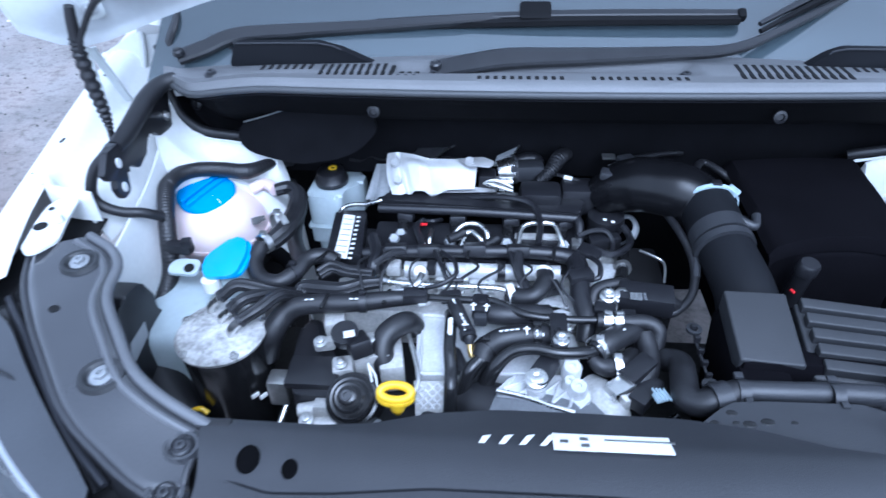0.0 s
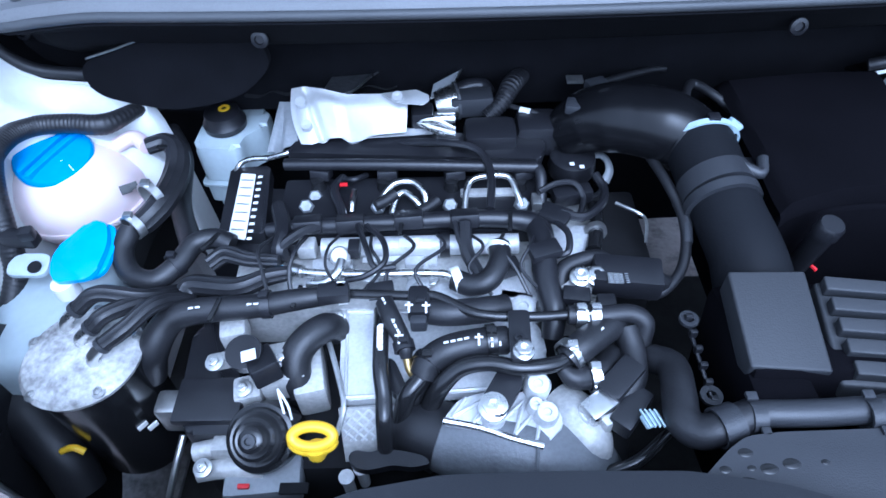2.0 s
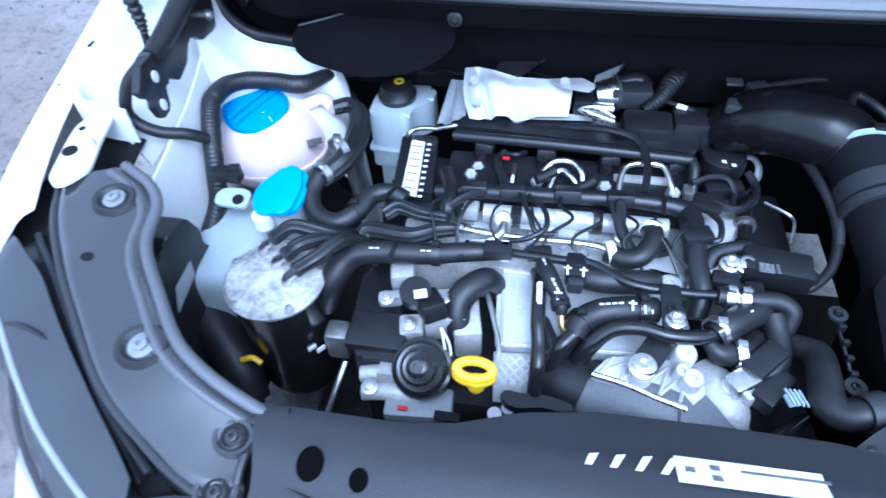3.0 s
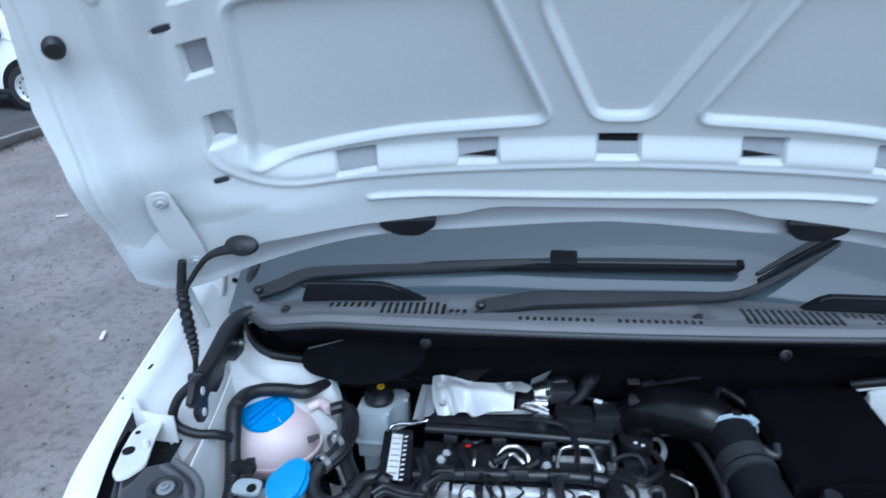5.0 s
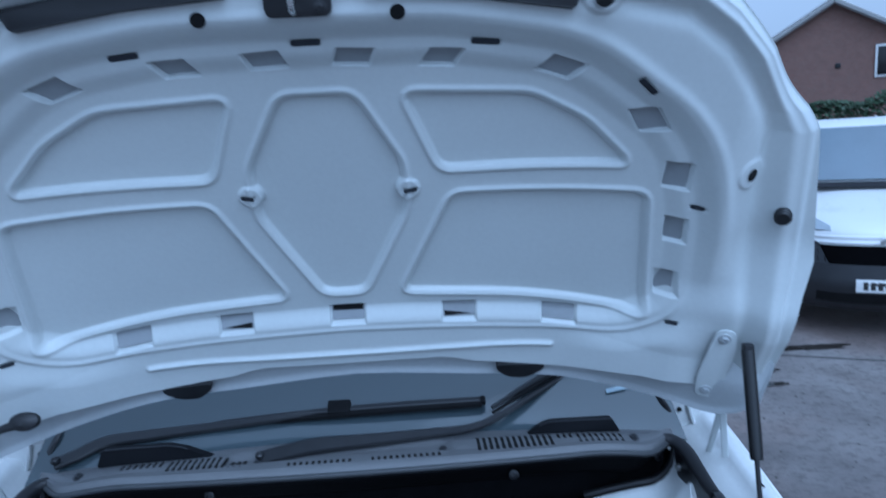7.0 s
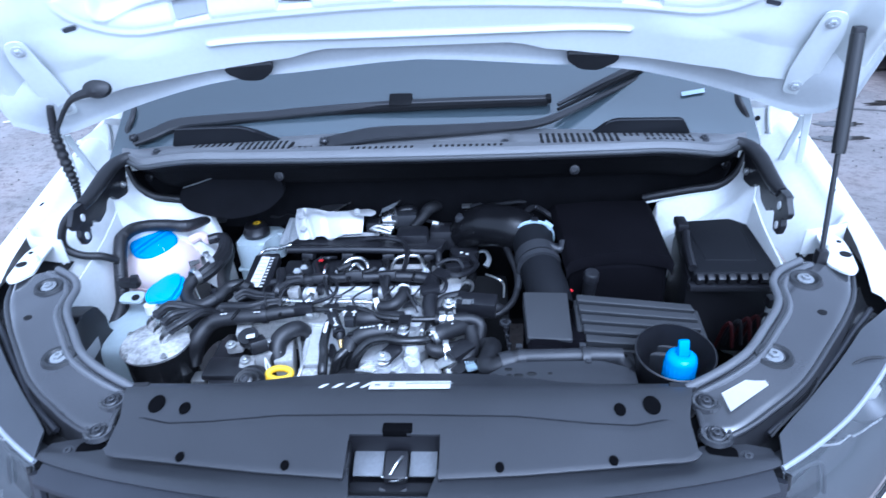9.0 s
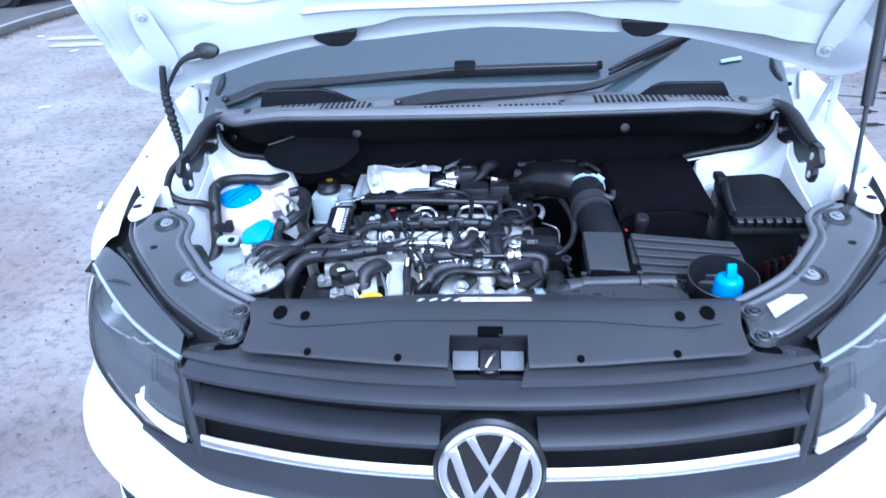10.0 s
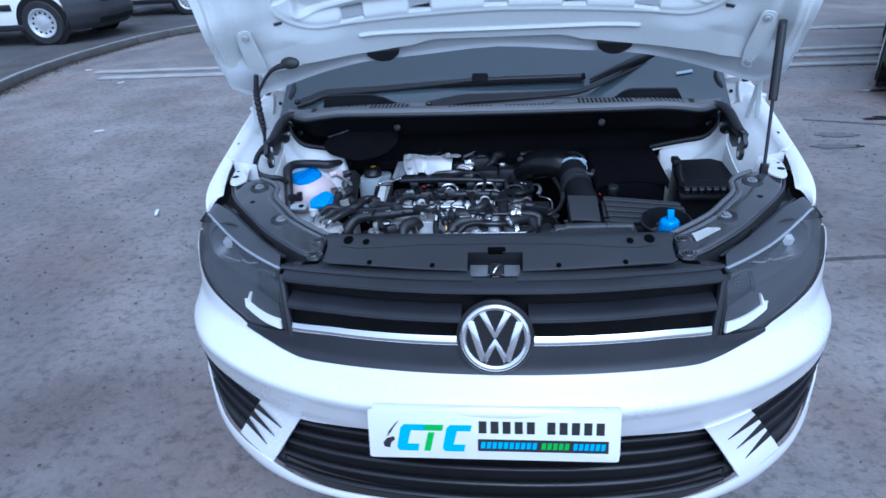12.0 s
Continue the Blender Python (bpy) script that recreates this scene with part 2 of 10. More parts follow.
def rounded(pts, r, n=5):
    """A polygon with its corners rounded."""
    out = []
    p = [Vector((q[0], q[1])) for q in pts]
    for i, c in enumerate(p):
        a, b = p[i - 1], p[(i + 1) % len(p)]
        da, db = (a - c), (b - c)
        k = min(r, da.length * 0.45, db.length * 0.45)
        s, e = c + da.normalized() * k, c + db.normalized() * k
        for j in range(n + 1):
            t = j / n
            out.append((1 - t) ** 2 * s + 2 * t * (1 - t) * c + t * t * e)
    return out


def slab(outline, h, m=Matrix(), bevel=0.002, r=0.0, lean=None):
    """An outline (x, y) raised from 0 to h, edges bevelled, placed by m; lean(x, y) lifts points."""
    pts = rounded(outline, r) if r else [Vector((q[0], q[1])) for q in outline]
    bm = bmesh.new()
    lo = [bm.verts.new((q.x, q.y, 0)) for q in pts]
    hi = [bm.verts.new((q.x, q.y, h)) for q in pts]
    bm.faces.new(lo[::-1])
    top = bm.faces.new(hi)
    n = len(pts)
    for i in range(n):
        bm.faces.new((lo[i], lo[(i + 1) % n], hi[(i + 1) % n], hi[i]))
    if bevel:
        bmesh.ops.bevel(bm, geom=[e for e in top.edges], offset=bevel, segments=2, profile=0.6, affect="EDGES")
    if lean:
        for v in bm.verts:
            v.co.z += lean(v.co.x, v.co.y)
    bm.transform(m)
    return bm


def grid(fn, us, vs, thick=0.0):
    """A sheet of fn(u, v) -> place over the steps us and vs, with thickness."""
    bm = bmesh.new()
    rows = [[bm.verts.new(fn(u, v)) for u in us] for v in vs]
    for a, b in zip(rows, rows[1:]):
        for i in range(len(us) - 1):
            bm.faces.new((a[i], a[i + 1], b[i + 1], b[i]))
    if thick:
        bm.normal_update()
        bmesh.ops.solidify(bm, geom=bm.faces[:], thickness=thick)
    return bm


def steps(a, b, n):
    return [a + (b - a) * i / n for i in range(n + 1)]


def lerp(x, table):
    return float(np.interp(x, [a for a, _ in table], [b for _, b in table]))


def smoothstep(e0, e1, x):
    t = np.clip((x - e0) / (e1 - e0), 0, 1)
    return t * t * (3 - 2 * t)


def frame_z(at, z, x=None):
    """A pose at a place whose own z axis points along z."""
    q = Vector(z).normalized().to_track_quat("Z", "Y")
    return Matrix.Translation(at) @ q.to_matrix().to_4x4()


def bolt(at, axis=(0, 0, 1), r=0.009, h=0.006, washer=1.6):
    m = frame_z(at, axis)
    a = lathe([(0.0001, 0), (r * washer, 0), (r * washer, h * 0.25), (r * 1.05, h * 0.35)], m, 20)
    b = lathe([(r, h * 0.3), (r, h * 0.95), (r * 0.9, h), (r * 0.45, h), (r * 0.4, h * 0.6), (0.0001, h * 0.6)], m, 6)
    return join(a, b)


# ---- ground ----
def asphalt(name, base, wet=True):
    m = mat(name, base, 0.75, var=0.26, scale=1.4, fine=60, bump=0.8, rvar=0.25)
    nt = m.node_tree
    b = nt.nodes["Principled BSDF"]
    vor = nt.nodes.new("ShaderNodeTexNoise")
    vor.inputs["Scale"].default_value, vor.inputs["Detail"].default_value = 16, 6
    bp2 = nt.nodes.new("ShaderNodeBump")
    bp2.inputs["Strength"].default_value, bp2.inputs["Distance"].default_value = 0.6, 0.012
    tc = nt.nodes["Texture Coordinate"]
    nt.links.new(tc.outputs["Object"], vor.inputs["Vector"])
    nt.links.new(vor.outputs["Fac"], bp2.inputs["Height"])
    nt.links.new(nt.nodes["Bump"].outputs[0], bp2.inputs["Normal"])
    nt.links.new(bp2.outputs[0], b.inputs["Normal"])
    # dark crumbs and paler worn patches
    n2 = nt.nodes.new("ShaderNodeTexNoise")
    n2.inputs["Scale"].default_value, n2.inputs["Detail"].default_value = 2.2, 12.0
    nt.links.new(tc.outputs["Object"], n2.inputs["Vector"])
    r2 = nt.nodes.new("ShaderNodeValToRGB")
    r2.color_ramp.elements[0].position, r2.color_ramp.elements[1].position = 0.32, 0.60
    r2.color_ramp.elements[0].color, r2.color_ramp.elements[1].color = (0.50, 0.48, 0.47, 1), (1, 1, 1, 1)
    nt.links.new(n2.outputs["Fac"], r2.inputs[0])
    mx = nt.nodes.new("ShaderNodeMixRGB")
    mx.blend_type, mx.inputs[0].default_value = "MULTIPLY", 0.45
    nt.links.new(nt.nodes["Color Ramp"].outputs[0], mx.inputs[1])
    nt.links.new(r2.outputs[0], mx.inputs[2])
    # damp patches: darker and smoother
    n3, r3 = nt.nodes.new("ShaderNodeTexNoise"), nt.nodes.new("ShaderNodeValToRGB")
    n3.inputs["Scale"].default_value, n3.inputs["Detail"].default_value, n3.inputs["Distortion"].default_value = 0.34, 7.0, 0.6
    nt.links.new(tc.outputs["Object"], n3.inputs["Vector"])
    r3.color_ramp.elements[0].position, r3.color_ramp.elements[1].position = 0.50, 0.60
    sx, gx, wetter = nt.nodes.new("ShaderNodeSeparateXYZ"), nt.nodes.new("ShaderNodeMapRange"), nt.nodes.new("ShaderNodeMath")
    nt.links.new(tc.outputs["Object"], sx.inputs[0])
    nt.links.new(sx.outputs["X"], gx.inputs["Value"])
    gx.inputs["From Min"].default_value, gx.inputs["From Max"].default_value, gx.inputs["To Max"].default_value = 1.0, 2.6, 0.16
    nt.links.new(n3.outputs["Fac"], wetter.inputs[0])
    nt.links.new(gx.outputs[0], wetter.inputs[1])
    nt.links.new(wetter.outputs[0], r3.inputs[0])
    dk = nt.nodes.new("ShaderNodeMixRGB")
    dk.blend_type = "MULTIPLY"
    dk.inputs[2].default_value = (0.72, 0.70, 0.70, 1)
    nt.links.new(r3.outputs[0], dk.inputs[0])
    nt.links.new(mx.outputs[0], dk.inputs[1])
    # crumbled dark bits, stretched across the yard, and a rusty cast in places
    mp4, n4, r4 = nt.nodes.new("ShaderNodeMapping"), nt.nodes.new("ShaderNodeTexNoise"), nt.nodes.new("ShaderNodeValToRGB")
    mp4.inputs["Scale"].default_value = (17.0, 21.0, 17.0)
    n4.inputs["Scale"].default_value, n4.inputs["Detail"].default_value, n4.inputs["Roughness"].default_value = 1.0, 9.0, 0.74
    nt.links.new(tc.outputs["Object"], mp4.inputs["Vector"])
    nt.links.new(mp4.outputs[0], n4.inputs["Vector"])
    r4.color_ramp.elements[0].position, r4.color_ramp.elements[1].position = 0.38, 0.50
    r4.color_ramp.elements[0].color, r4.color_ramp.elements[1].color = (0.34, 0.32, 0.32, 1), (1, 1, 1, 1)
    nt.links.new(n4.outputs["Fac"], r4.inputs[0])
    crumb = nt.nodes.new("ShaderNodeMixRGB")
    crumb.blend_type, crumb.inputs[0].default_value = "MULTIPLY", 0.60
    nt.links.new(dk.outputs[0], crumb.inputs[1])
    nt.links.new(r4.outputs[0], crumb.inputs[2])
    n5, r5 = nt.nodes.new("ShaderNodeTexNoise"), nt.nodes.new("ShaderNodeValToRGB")
    n5.inputs["Scale"].default_value, n5.inputs["Detail"].default_value = 0.9, 6.0
    nt.links.new(tc.outputs["Object"], n5.inputs["Vector"])
    r5.color_ramp.elements[0].position, r5.color_ramp.elements[1].position = 0.45, 0.65
    r5.color_ramp.elements[0].color, r5.color_ramp.elements[1].color = (1, 1, 1, 1), (1.0, 0.90, 0.86, 1)
    nt.links.new(n5.outputs["Fac"], r5.inputs[0])
    rust = nt.nodes.new("ShaderNodeMixRGB")
    rust.blend_type, rust.inputs[0].default_value = "MULTIPLY", 1.0
    nt.links.new(crumb.outputs[0], rust.inputs[1])
    nt.links.new(r5.outputs[0], rust.inputs[2])
    nt.links.new(rust.outputs[0], b.inputs["Base Color"])
    sh = nt.nodes.new("ShaderNodeMapRange")
    sh.inputs["To Min"].default_value, sh.inputs["To Max"].default_value = 0.85, 0.40
    nt.links.new(r3.outputs[0], sh.inputs["Value"])
    nt.links.new(sh.outputs[0], b.inputs["Roughness"])
    return m


ASPHALT = asphalt("worn_yard_asphalt", (0.255, 0.235, 0.224))
VERGE = asphalt("dark_asphalt_verge", (0.085, 0.085, 0.085))
KERB_EDGE = mat("pale_kerb_edge", (0.30, 0.30, 0.29), 0.85, var=0.25, scale=6, fine=90, bump=0.5)
KERB = mat("stained_kerb_stone", (0.11, 0.105, 0.098), 0.85, var=0.25, scale=6, fine=90, bump=0.5)


def ground_height(x, y):
    return 0.010 * noise.noise(Vector((x * 0.35, y * 0.35, 3.1))) + 0.004 * noise.noise(Vector((x * 1.9, y * 1.9, 7.7))) - 0.01


def stretch(n, near, far):
    return [math.copysign(abs(s) * near + abs(s) ** 5 * (far - near), s) for s in steps(-1, 1, n)]


ground = part("ground", grid(lambda x, y: (x, y, ground_height(x, y) if math.hypot(x, y) < 30 else -0.01), stretch(200, 9, 400), stretch(200, 9, 400)), ASPHALT, None)
tagged(ground, "worn grey yard asphalt with dust, grit and damp patches", "ground", kind="structure")

# ---- the van: nose, wings, screen ----
NOSE = [(0.15, 0.06), (0.3, 0.0), (0.45, -0.040), (0.52, -0.020), (0.6, -0.008), (0.66, -0.026), (0.70, -0.040), (0.736, -0.053), (0.740, -0.0515), (0.748, -0.041), (0.79, 0.018), (0.8, 0.025), (0.85, 0.04), (0.9, 0.055), (0.955, 0.075), (1.0, 0.10), (1.05, 0.12), (1.15, 0.17)]
CORNER = 0.828


def curve(x, table):
    """A smooth line through the table's points that never overshoots them."""
    n = len(table)
    if x <= table[0][0]:
        return table[0][1]
    if x >= table[-1][0]:
        return table[-1][1]
    i = max(k for k in range(n - 1) if table[k][0] <= x)

    def slope(k):
        return (table[k + 1][1] - table[k][1]) / (table[k + 1][0] - table[k][0])

    def tangent(k):
        if k == 0 or k == n - 1:
            return slope(min(k, n - 2))
        a, b = slope(k - 1), slope(k)
        return 0.0 if a * b <= 0 else 2 * a * b / (a + b)
    h = table[i + 1][0] - table[i][0]
    t = (x - table[i][0]) / h
    return (table[i][1] * (2 * t ** 3 - 3 * t * t + 1) + tangent(i) * h * (t ** 3 - 2 * t * t + t)
            + table[i + 1][1] * (3 * t * t - 2 * t ** 3) + tangent(i + 1) * h * (t ** 3 - t * t))


def nose_y(x, z):
    """How far back the front of the van lies at x across and height z; it turns into the flank at the corners."""
    c = min(1.0, max(0.0, (abs(x) - 0.70) / (CORNER + 0.001 - 0.70)))
    return curve(z, NOSE) + 0.25 * x * x + 0.38 * x ** 4 + 0.085 * (1 - math.sqrt(1 - c * c))


def mirrored(table):
    return [(-a, b) for a, b in reversed(table) if a > 0] + list(table)


def nose_x(x, z):
    """The bumper swells a little round the side intakes."""
    a = min(1, max(0, (abs(x) - 0.60) / 0.19))
    return x * (1 + 0.031 * a * a * (3 - 2 * a) * curve(z, [(0.40, -0.2), (0.48, 0.4), (0.55, 0.9), (0.62, 1.0), (0.67, 0.7), (0.72, 0.2), (0.76, -0.15), (0.84, 0)]))


def across(x0, x1, n):
    """Steps across the nose, closer together where it turns the corner."""
    def place(s):
        return math.copysign(0.70 * min(1, abs(s) / 0.8) + (0.128 * math.sin((abs(s) - 0.8) / 0.2 * math.pi / 2) if abs(s) > 0.8 else 0), s)
    return [x0] + [place(s) for s in steps(-1, 1, n) if x0 + 0.001 < place(s) < x1 - 0.001] + [x1]


def skin(x0, x1, top, bottom, off=0.0, thick=0.004, nx=60, nz=14, bulge=0.0):
    """A panel of the nose between two height curves, off metres proud of it."""
    def fn(u, v):
        zt, zb = curve(u, top), curve(u, bottom)
        z = zb + (zt - zb) * v
        y = nose_y(u, z) - off - bulge * math.sin(math.pi * v)
        return (nose_x(u, z), y, z)
    return grid(fn, across(x0, x1, nx), steps(0, 1, nz), -thick)


van = thing("van", (0, 2.0, 0), "white panel van with its bonnet propped open, parked on worn asphalt", "van")

BUMP_TOP = mirrored([(0, 0.790), (0.215, 0.789), (0.346, 0.787), (0.43, 0.785), (0.474, 0.789), (0.52, 0.797), (0.57, 0.807), (0.605, 0.816), (0.667, 0.830), (0.75, 0.852), (0.78, 0.864), (0.80, 0.877), (0.815, 0.890), (CORNER, 0.905)])
BUMP_BOT = mirrored([(0, 0.640), (0.27, 0.636), (0.354, 0.626), (0.45, 0.609), (0.50, 0.606), (0.56, 0.612), (0.62, 0.627), (0.68, 0.649), (0.76, 0.684), (CORNER, 0.715)])
bumper = part("front_bumper", skin(-CORNER, CORNER, BUMP_TOP, BUMP_BOT, 0.0, 0.005, 120, 34), WHITE, van, "glossy white painted front bumper")
LIP_TOP = mirrored([(0, 0.452), (0.25, 0.446), (0.45, 0.434), (0.52, 0.438), (0.58, 0.448), (0.67, 0.456), (0.73, 0.468), (0.78, 0.505), (CORNER, 0.565)])
LIP_BOT = mirrored([(0, 0.428), (0.25, 0.420), (0.45, 0.404), (0.52, 0.398), (0.60, 0.394), (0.67, 0.402), (0.76, 0.418), (CORNER, 0.45)])
part("lower_bumper_lip", skin(-CORNER, CORNER, LIP_TOP, LIP_BOT, 0.004, 0.005, 100, 8, 0.004), WHITE, bumper)
part("under_tray", skin(-0.62, 0.62, mirrored([(0, 0.430), (0.45, 0.406), (0.62, 0.400)]), mirrored([(0, 0.27), (0.62, 0.29)]), -0.07, 0.004, 40, 4), BLACK, bumper)
# Dark backing sheet closes the lower intake behind its slats.
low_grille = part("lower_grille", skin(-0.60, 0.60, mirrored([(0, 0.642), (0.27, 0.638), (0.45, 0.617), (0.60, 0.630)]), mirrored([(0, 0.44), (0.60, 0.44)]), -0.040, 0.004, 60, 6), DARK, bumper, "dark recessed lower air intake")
for k in range(5):
    zc = 0.605 - 0.037 * k
    part("grille_slat", tube([(x, nose_y(x, zc) + 0.014, zc - 0.028 * (abs(x) / 0.5) ** 2 * (1 - 0.12 * k)) for x in steps(-0.53, 0.53, 20)], 0.0088, 10, 2, flat=0.7), BLACK, low_grille)
for s in (-1, 1):
    # dark side intakes with the white fang over their inner half
    tb = [(0.53, 0.614), (0.56, 0.618), (0.62, 0.632), (0.68, 0.653), (0.76, 0.686), (0.822, 0.712)]
    bb = [(0.53, 0.436), (0.58, 0.444), (0.67, 0.452), (0.73, 0.464), (0.78, 0.501), (0.822, 0.558)]
    tb, bb = ([(s * a, b) for a, b in tb][::s], [(s * a, b) for a, b in bb][::s])
    x0, x1 = sorted((s * 0.53, s * 0.822))
    side = part("side_intake", skin(x0, x1, tb, bb, -0.016, 0.004, 90, 8), BLACK, bumper, "black ribbed side intake panel")
    for k in range(4):
        f = 0.14 + 0.2 * k
        a, b = 0.60 + 0.012 * k, 0.808 - 0.014 * k

        def rib(x):
            z = curve(x, tb if s > 0 else [(-q, w_) for q, w_ in tb[::-1]])
            z -= f * (z - curve(x, bb if s > 0 else [(-q, w_) for q, w_ in bb[::-1]]))
            return (s * nose_x(x, z), nose_y(x, z) + 0.006, z)
        part("intake_rib", tube([rib(x) for x in steps(a, b, 8)], 0.0068, 8, 2, flat=0.7), BLACK, side)
    # white fang: a solid blade, its outer edge cut by dark wedges
    def fang_pt(u, v, off=0.004):
        """u from the inner to the outer edge, v from top to bottom."""
        x = (0.462 + 0.105 * v) * (1 - u) + (0.575 + 0.105 * v) * u
        z = (0.612 - 0.166 * v) * (1 - u) + (0.622 - 0.158 * v) * u
        return (s * x, nose_y(x, z) - off, z)
    fang_thing = part("white_fang", grid(fang_pt, steps(0, 1, 10), steps(0, 1, 14), 0.006), WHITE, bumper, "white fang-shaped panel with toothed outer edge")
    for k in range(3):
        f = 0.16 + 0.21 * k
        p0, p1, p2 = fang_pt(1.03, f, 0.011), fang_pt(1.03, f + 0.12, 0.011), fang_pt(0.26 + 0.04 * k, f + 0.18, 0.011)
        bm = bmesh.new()
        bm.faces.new([bm.verts.new(q) for q in (p0, p1, p2)])
        bm.normal_update()
        bmesh.ops.solidify(bm, geom=bm.faces[:], thickness=0.002)
        part("tooth_gap", bm, BLACK, fang_thing, smooth=False)

# upper grille
G_TOP = mirrored([(0, 0.958), (0.25, 0.957), (0.40, 0.954), (0.485, 0.948)])
G_BOT = mirrored([(0, 0.789), (0.22, 0.789), (0.35, 0.790), (0.475, 0.800)])
# Dark sheet added as a backing behind the grille bars.
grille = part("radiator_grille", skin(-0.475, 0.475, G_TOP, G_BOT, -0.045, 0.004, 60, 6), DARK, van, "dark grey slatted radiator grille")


def bar(zs, depth_top, depth_bot, x0, x1, mat_, name, n=40, lab=""):
    """One curved slat: a rounded blade across the nose; zs(x) its middle, half heights up and down."""
    bm, rings = bmesh.new(), []
    for x in steps(x0, x1, n):
        z, hh = zs(x)
        y = nose_y(x, z)
        prof = [(-depth_top, hh), (-depth_top * 0.3, hh * 0.93), (depth_top * 0.2, hh * 0.72), (depth_top * 0.46, 0.35 * hh), (depth_top * 0.52, -0.1 * hh), (depth_bot * 0.4, -hh * 0.8), (-depth_bot, -hh), (-depth_bot, -hh * 0.5)]
        rings.append([bm.verts.new((x, y - d, z + dz)) for d, dz in prof])
    for a, b in zip(rings, rings[1:]):
        for j in range(len(a)):
            bm.faces.new((a[j], a[(j + 1) % len(a)], b[(j + 1) % len(a)], b[j]))
    bm.faces.new(rings[0])
    bm.faces.new(rings[-1][::-1])
    return part(name, bm, mat_, grille, lab)


bar(lambda x: (curve(abs(x), [(0, 0.957), (0.3, 0.955), (0.478, 0.946)]), 0.012), 0.03, 0.02, -0.476, 0.476, GRILLE, "top_bar")
for s in (-1, 1):
    a, b = sorted((s * 0.07, s * 0.464))
    bar(lambda x: (curve(abs(x), [(0, 0.901), (0.21, 0.900), (0.34, 0.899), (0.47, 0.892)]), 0.0135), 0.034, 0.02, a, b, GRILLE, "slat", 26)
    part("chrome_strip", grid(lambda u, v: (s * u, nose_y(u, 0.852) - 0.016 + 0.010 * v * v + 0.010 * (1 - v) ** 4, curve(u, [(0, 0.848), (0.09, 0.847), (0.343, 0.843), (0.457, 0.832)]) + 0.0195 * v), steps(0.07, 0.455, 30), steps(0, 1, 8), -0.004 * s), CHROME, grille, "bright chrome strip")
F_TOP = mirrored([(0, 0.846), (0.09, 0.846), (0.343, 0.842), (0.455, 0.831), (0.49, 0.8245), (0.53, 0.8185), (0.588, 0.8105)])
F_BOT = mirrored([(0, 0.786), (0.215, 0.785), (0.346, 0.783), (0.43, 0.781), (0.474, 0.785), (0.52, 0.793), (0.588, 0.8075)])
part("bottom_frame", skin(-0.588, 0.588, F_TOP, F_BOT, 0.0025, 0.006, 90, 8, 0.002), GRILLE, grille)
for s in (-1, 1):
    part("end_frame", tube([(s * 0.462, nose_y(0.462, 0.820) - 0.004, 0.818), (s * 0.472, nose_y(0.472, 0.88) - 0.004, 0.88), (s * 0.482, nose_y(0.482, 0.95) - 0.003, 0.952)], 0.0085, 8, 4), GRILLE, grille)
    part("end_frame_lip", tube([(s * 0.478, nose_y(0.478, 0.825) - 0.003, 0.822), (s * 0.486, nose_y(0.486, 0.88) - 0.003, 0.88), (s * 0.493, nose_y(0.493, 0.95) - 0.001, 0.955)], 0.004, 8, 4), GLOSS, grille)

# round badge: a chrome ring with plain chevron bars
BADGE = Matrix.Translation((0.001, 0.030, 0.871)) @ pose(0, 0, 0, 90 - 17, 0, 0) @ Matrix.Diagonal((0.90, 0.90, 1, 1))
badge = part("badge", lathe([(0.0001, -0.03), (0.090, -0.03), (0.090, 0.004), (0.084, 0.009), (0.0001, 0.009)], BADGE, 48), GLOSS, van, "round chrome badge on a black boss")
ring = []
for k in range(7):
    a = math.pi * k / 6
    ring.append((0.0735 + 0.0080 * math.cos(a), 0.008 + 0.006 * math.sin(a)))
part("chrome_ring", lathe(ring, BADGE, 56), CHROME, badge)


def stroke(pts, w, h, m):
    """A flat bar of width w along a line of points."""
    p = [Vector((*q, 0)) for q in pts]
    L, R = [], []
    for i, c in enumerate(p):
        d = (p[min(i + 1, len(p) - 1)] - p[max(i - 1, 0)]).normalized()
        s = Vector((-d.y, d.x, 0)) * w / 2
        L.append(c + s), R.append(c - s)
    return slab([(q.x, q.y) for q in L + R[::-1]], h, m, 0.0012)


BM = BADGE @ Matrix.Translation((0, 0, 0.0095))
for pts in ([(-0.028, 0.061), (0.0, 0.004), (0.028, 0.061)], [(-0.056, 0.040), (-0.027, -0.054)], [(0.056, 0.040), (0.027, -0.054)], [(-0.026, -0.054), (0.0, -0.006), (0.026, -0.054)]):
    part("chevron_bar", stroke(pts, 0.0155, 0.005, BM), CHROME, badge)

# dealer's plate: writing is kept to plain bars, the mark to plain shapes
PL = pose(-0.006, -0.062, 0.688, 90 - 12, 0, 0.4)
plate = part("number_plate", slab([(-0.26, -0.056), (0.26, -0.056), (0.26, 0.056), (-0.26, 0.056)], 0.004, PL, 0.001, 0.006), LABEL, van, "white dealer plate with plain coloured bars")
part("plate_holder", slab([(-0.252, -0.05), (0.262, -0.05), (0.262, 0.066), (-0.252, 0.066)], 0.006, PL @ Matrix.Translation((0, 0, -0.0065)), 0.001, 0.006), INNER_WHITE, plate)
PT = PL @ Matrix.Translation((0, 0, 0.0041))


def mark(pts, m, name, mtl, parent, h=0.0006, r=0.0):
    return part(name, slab(pts, h, m, 0, r), mtl, parent, smooth=False)


def rect(x0, y0, x1, y1, sl=0.0):
    return [(x0, y0), (x1, y0), (x1 + sl, y1), (x0 + sl, y1)]


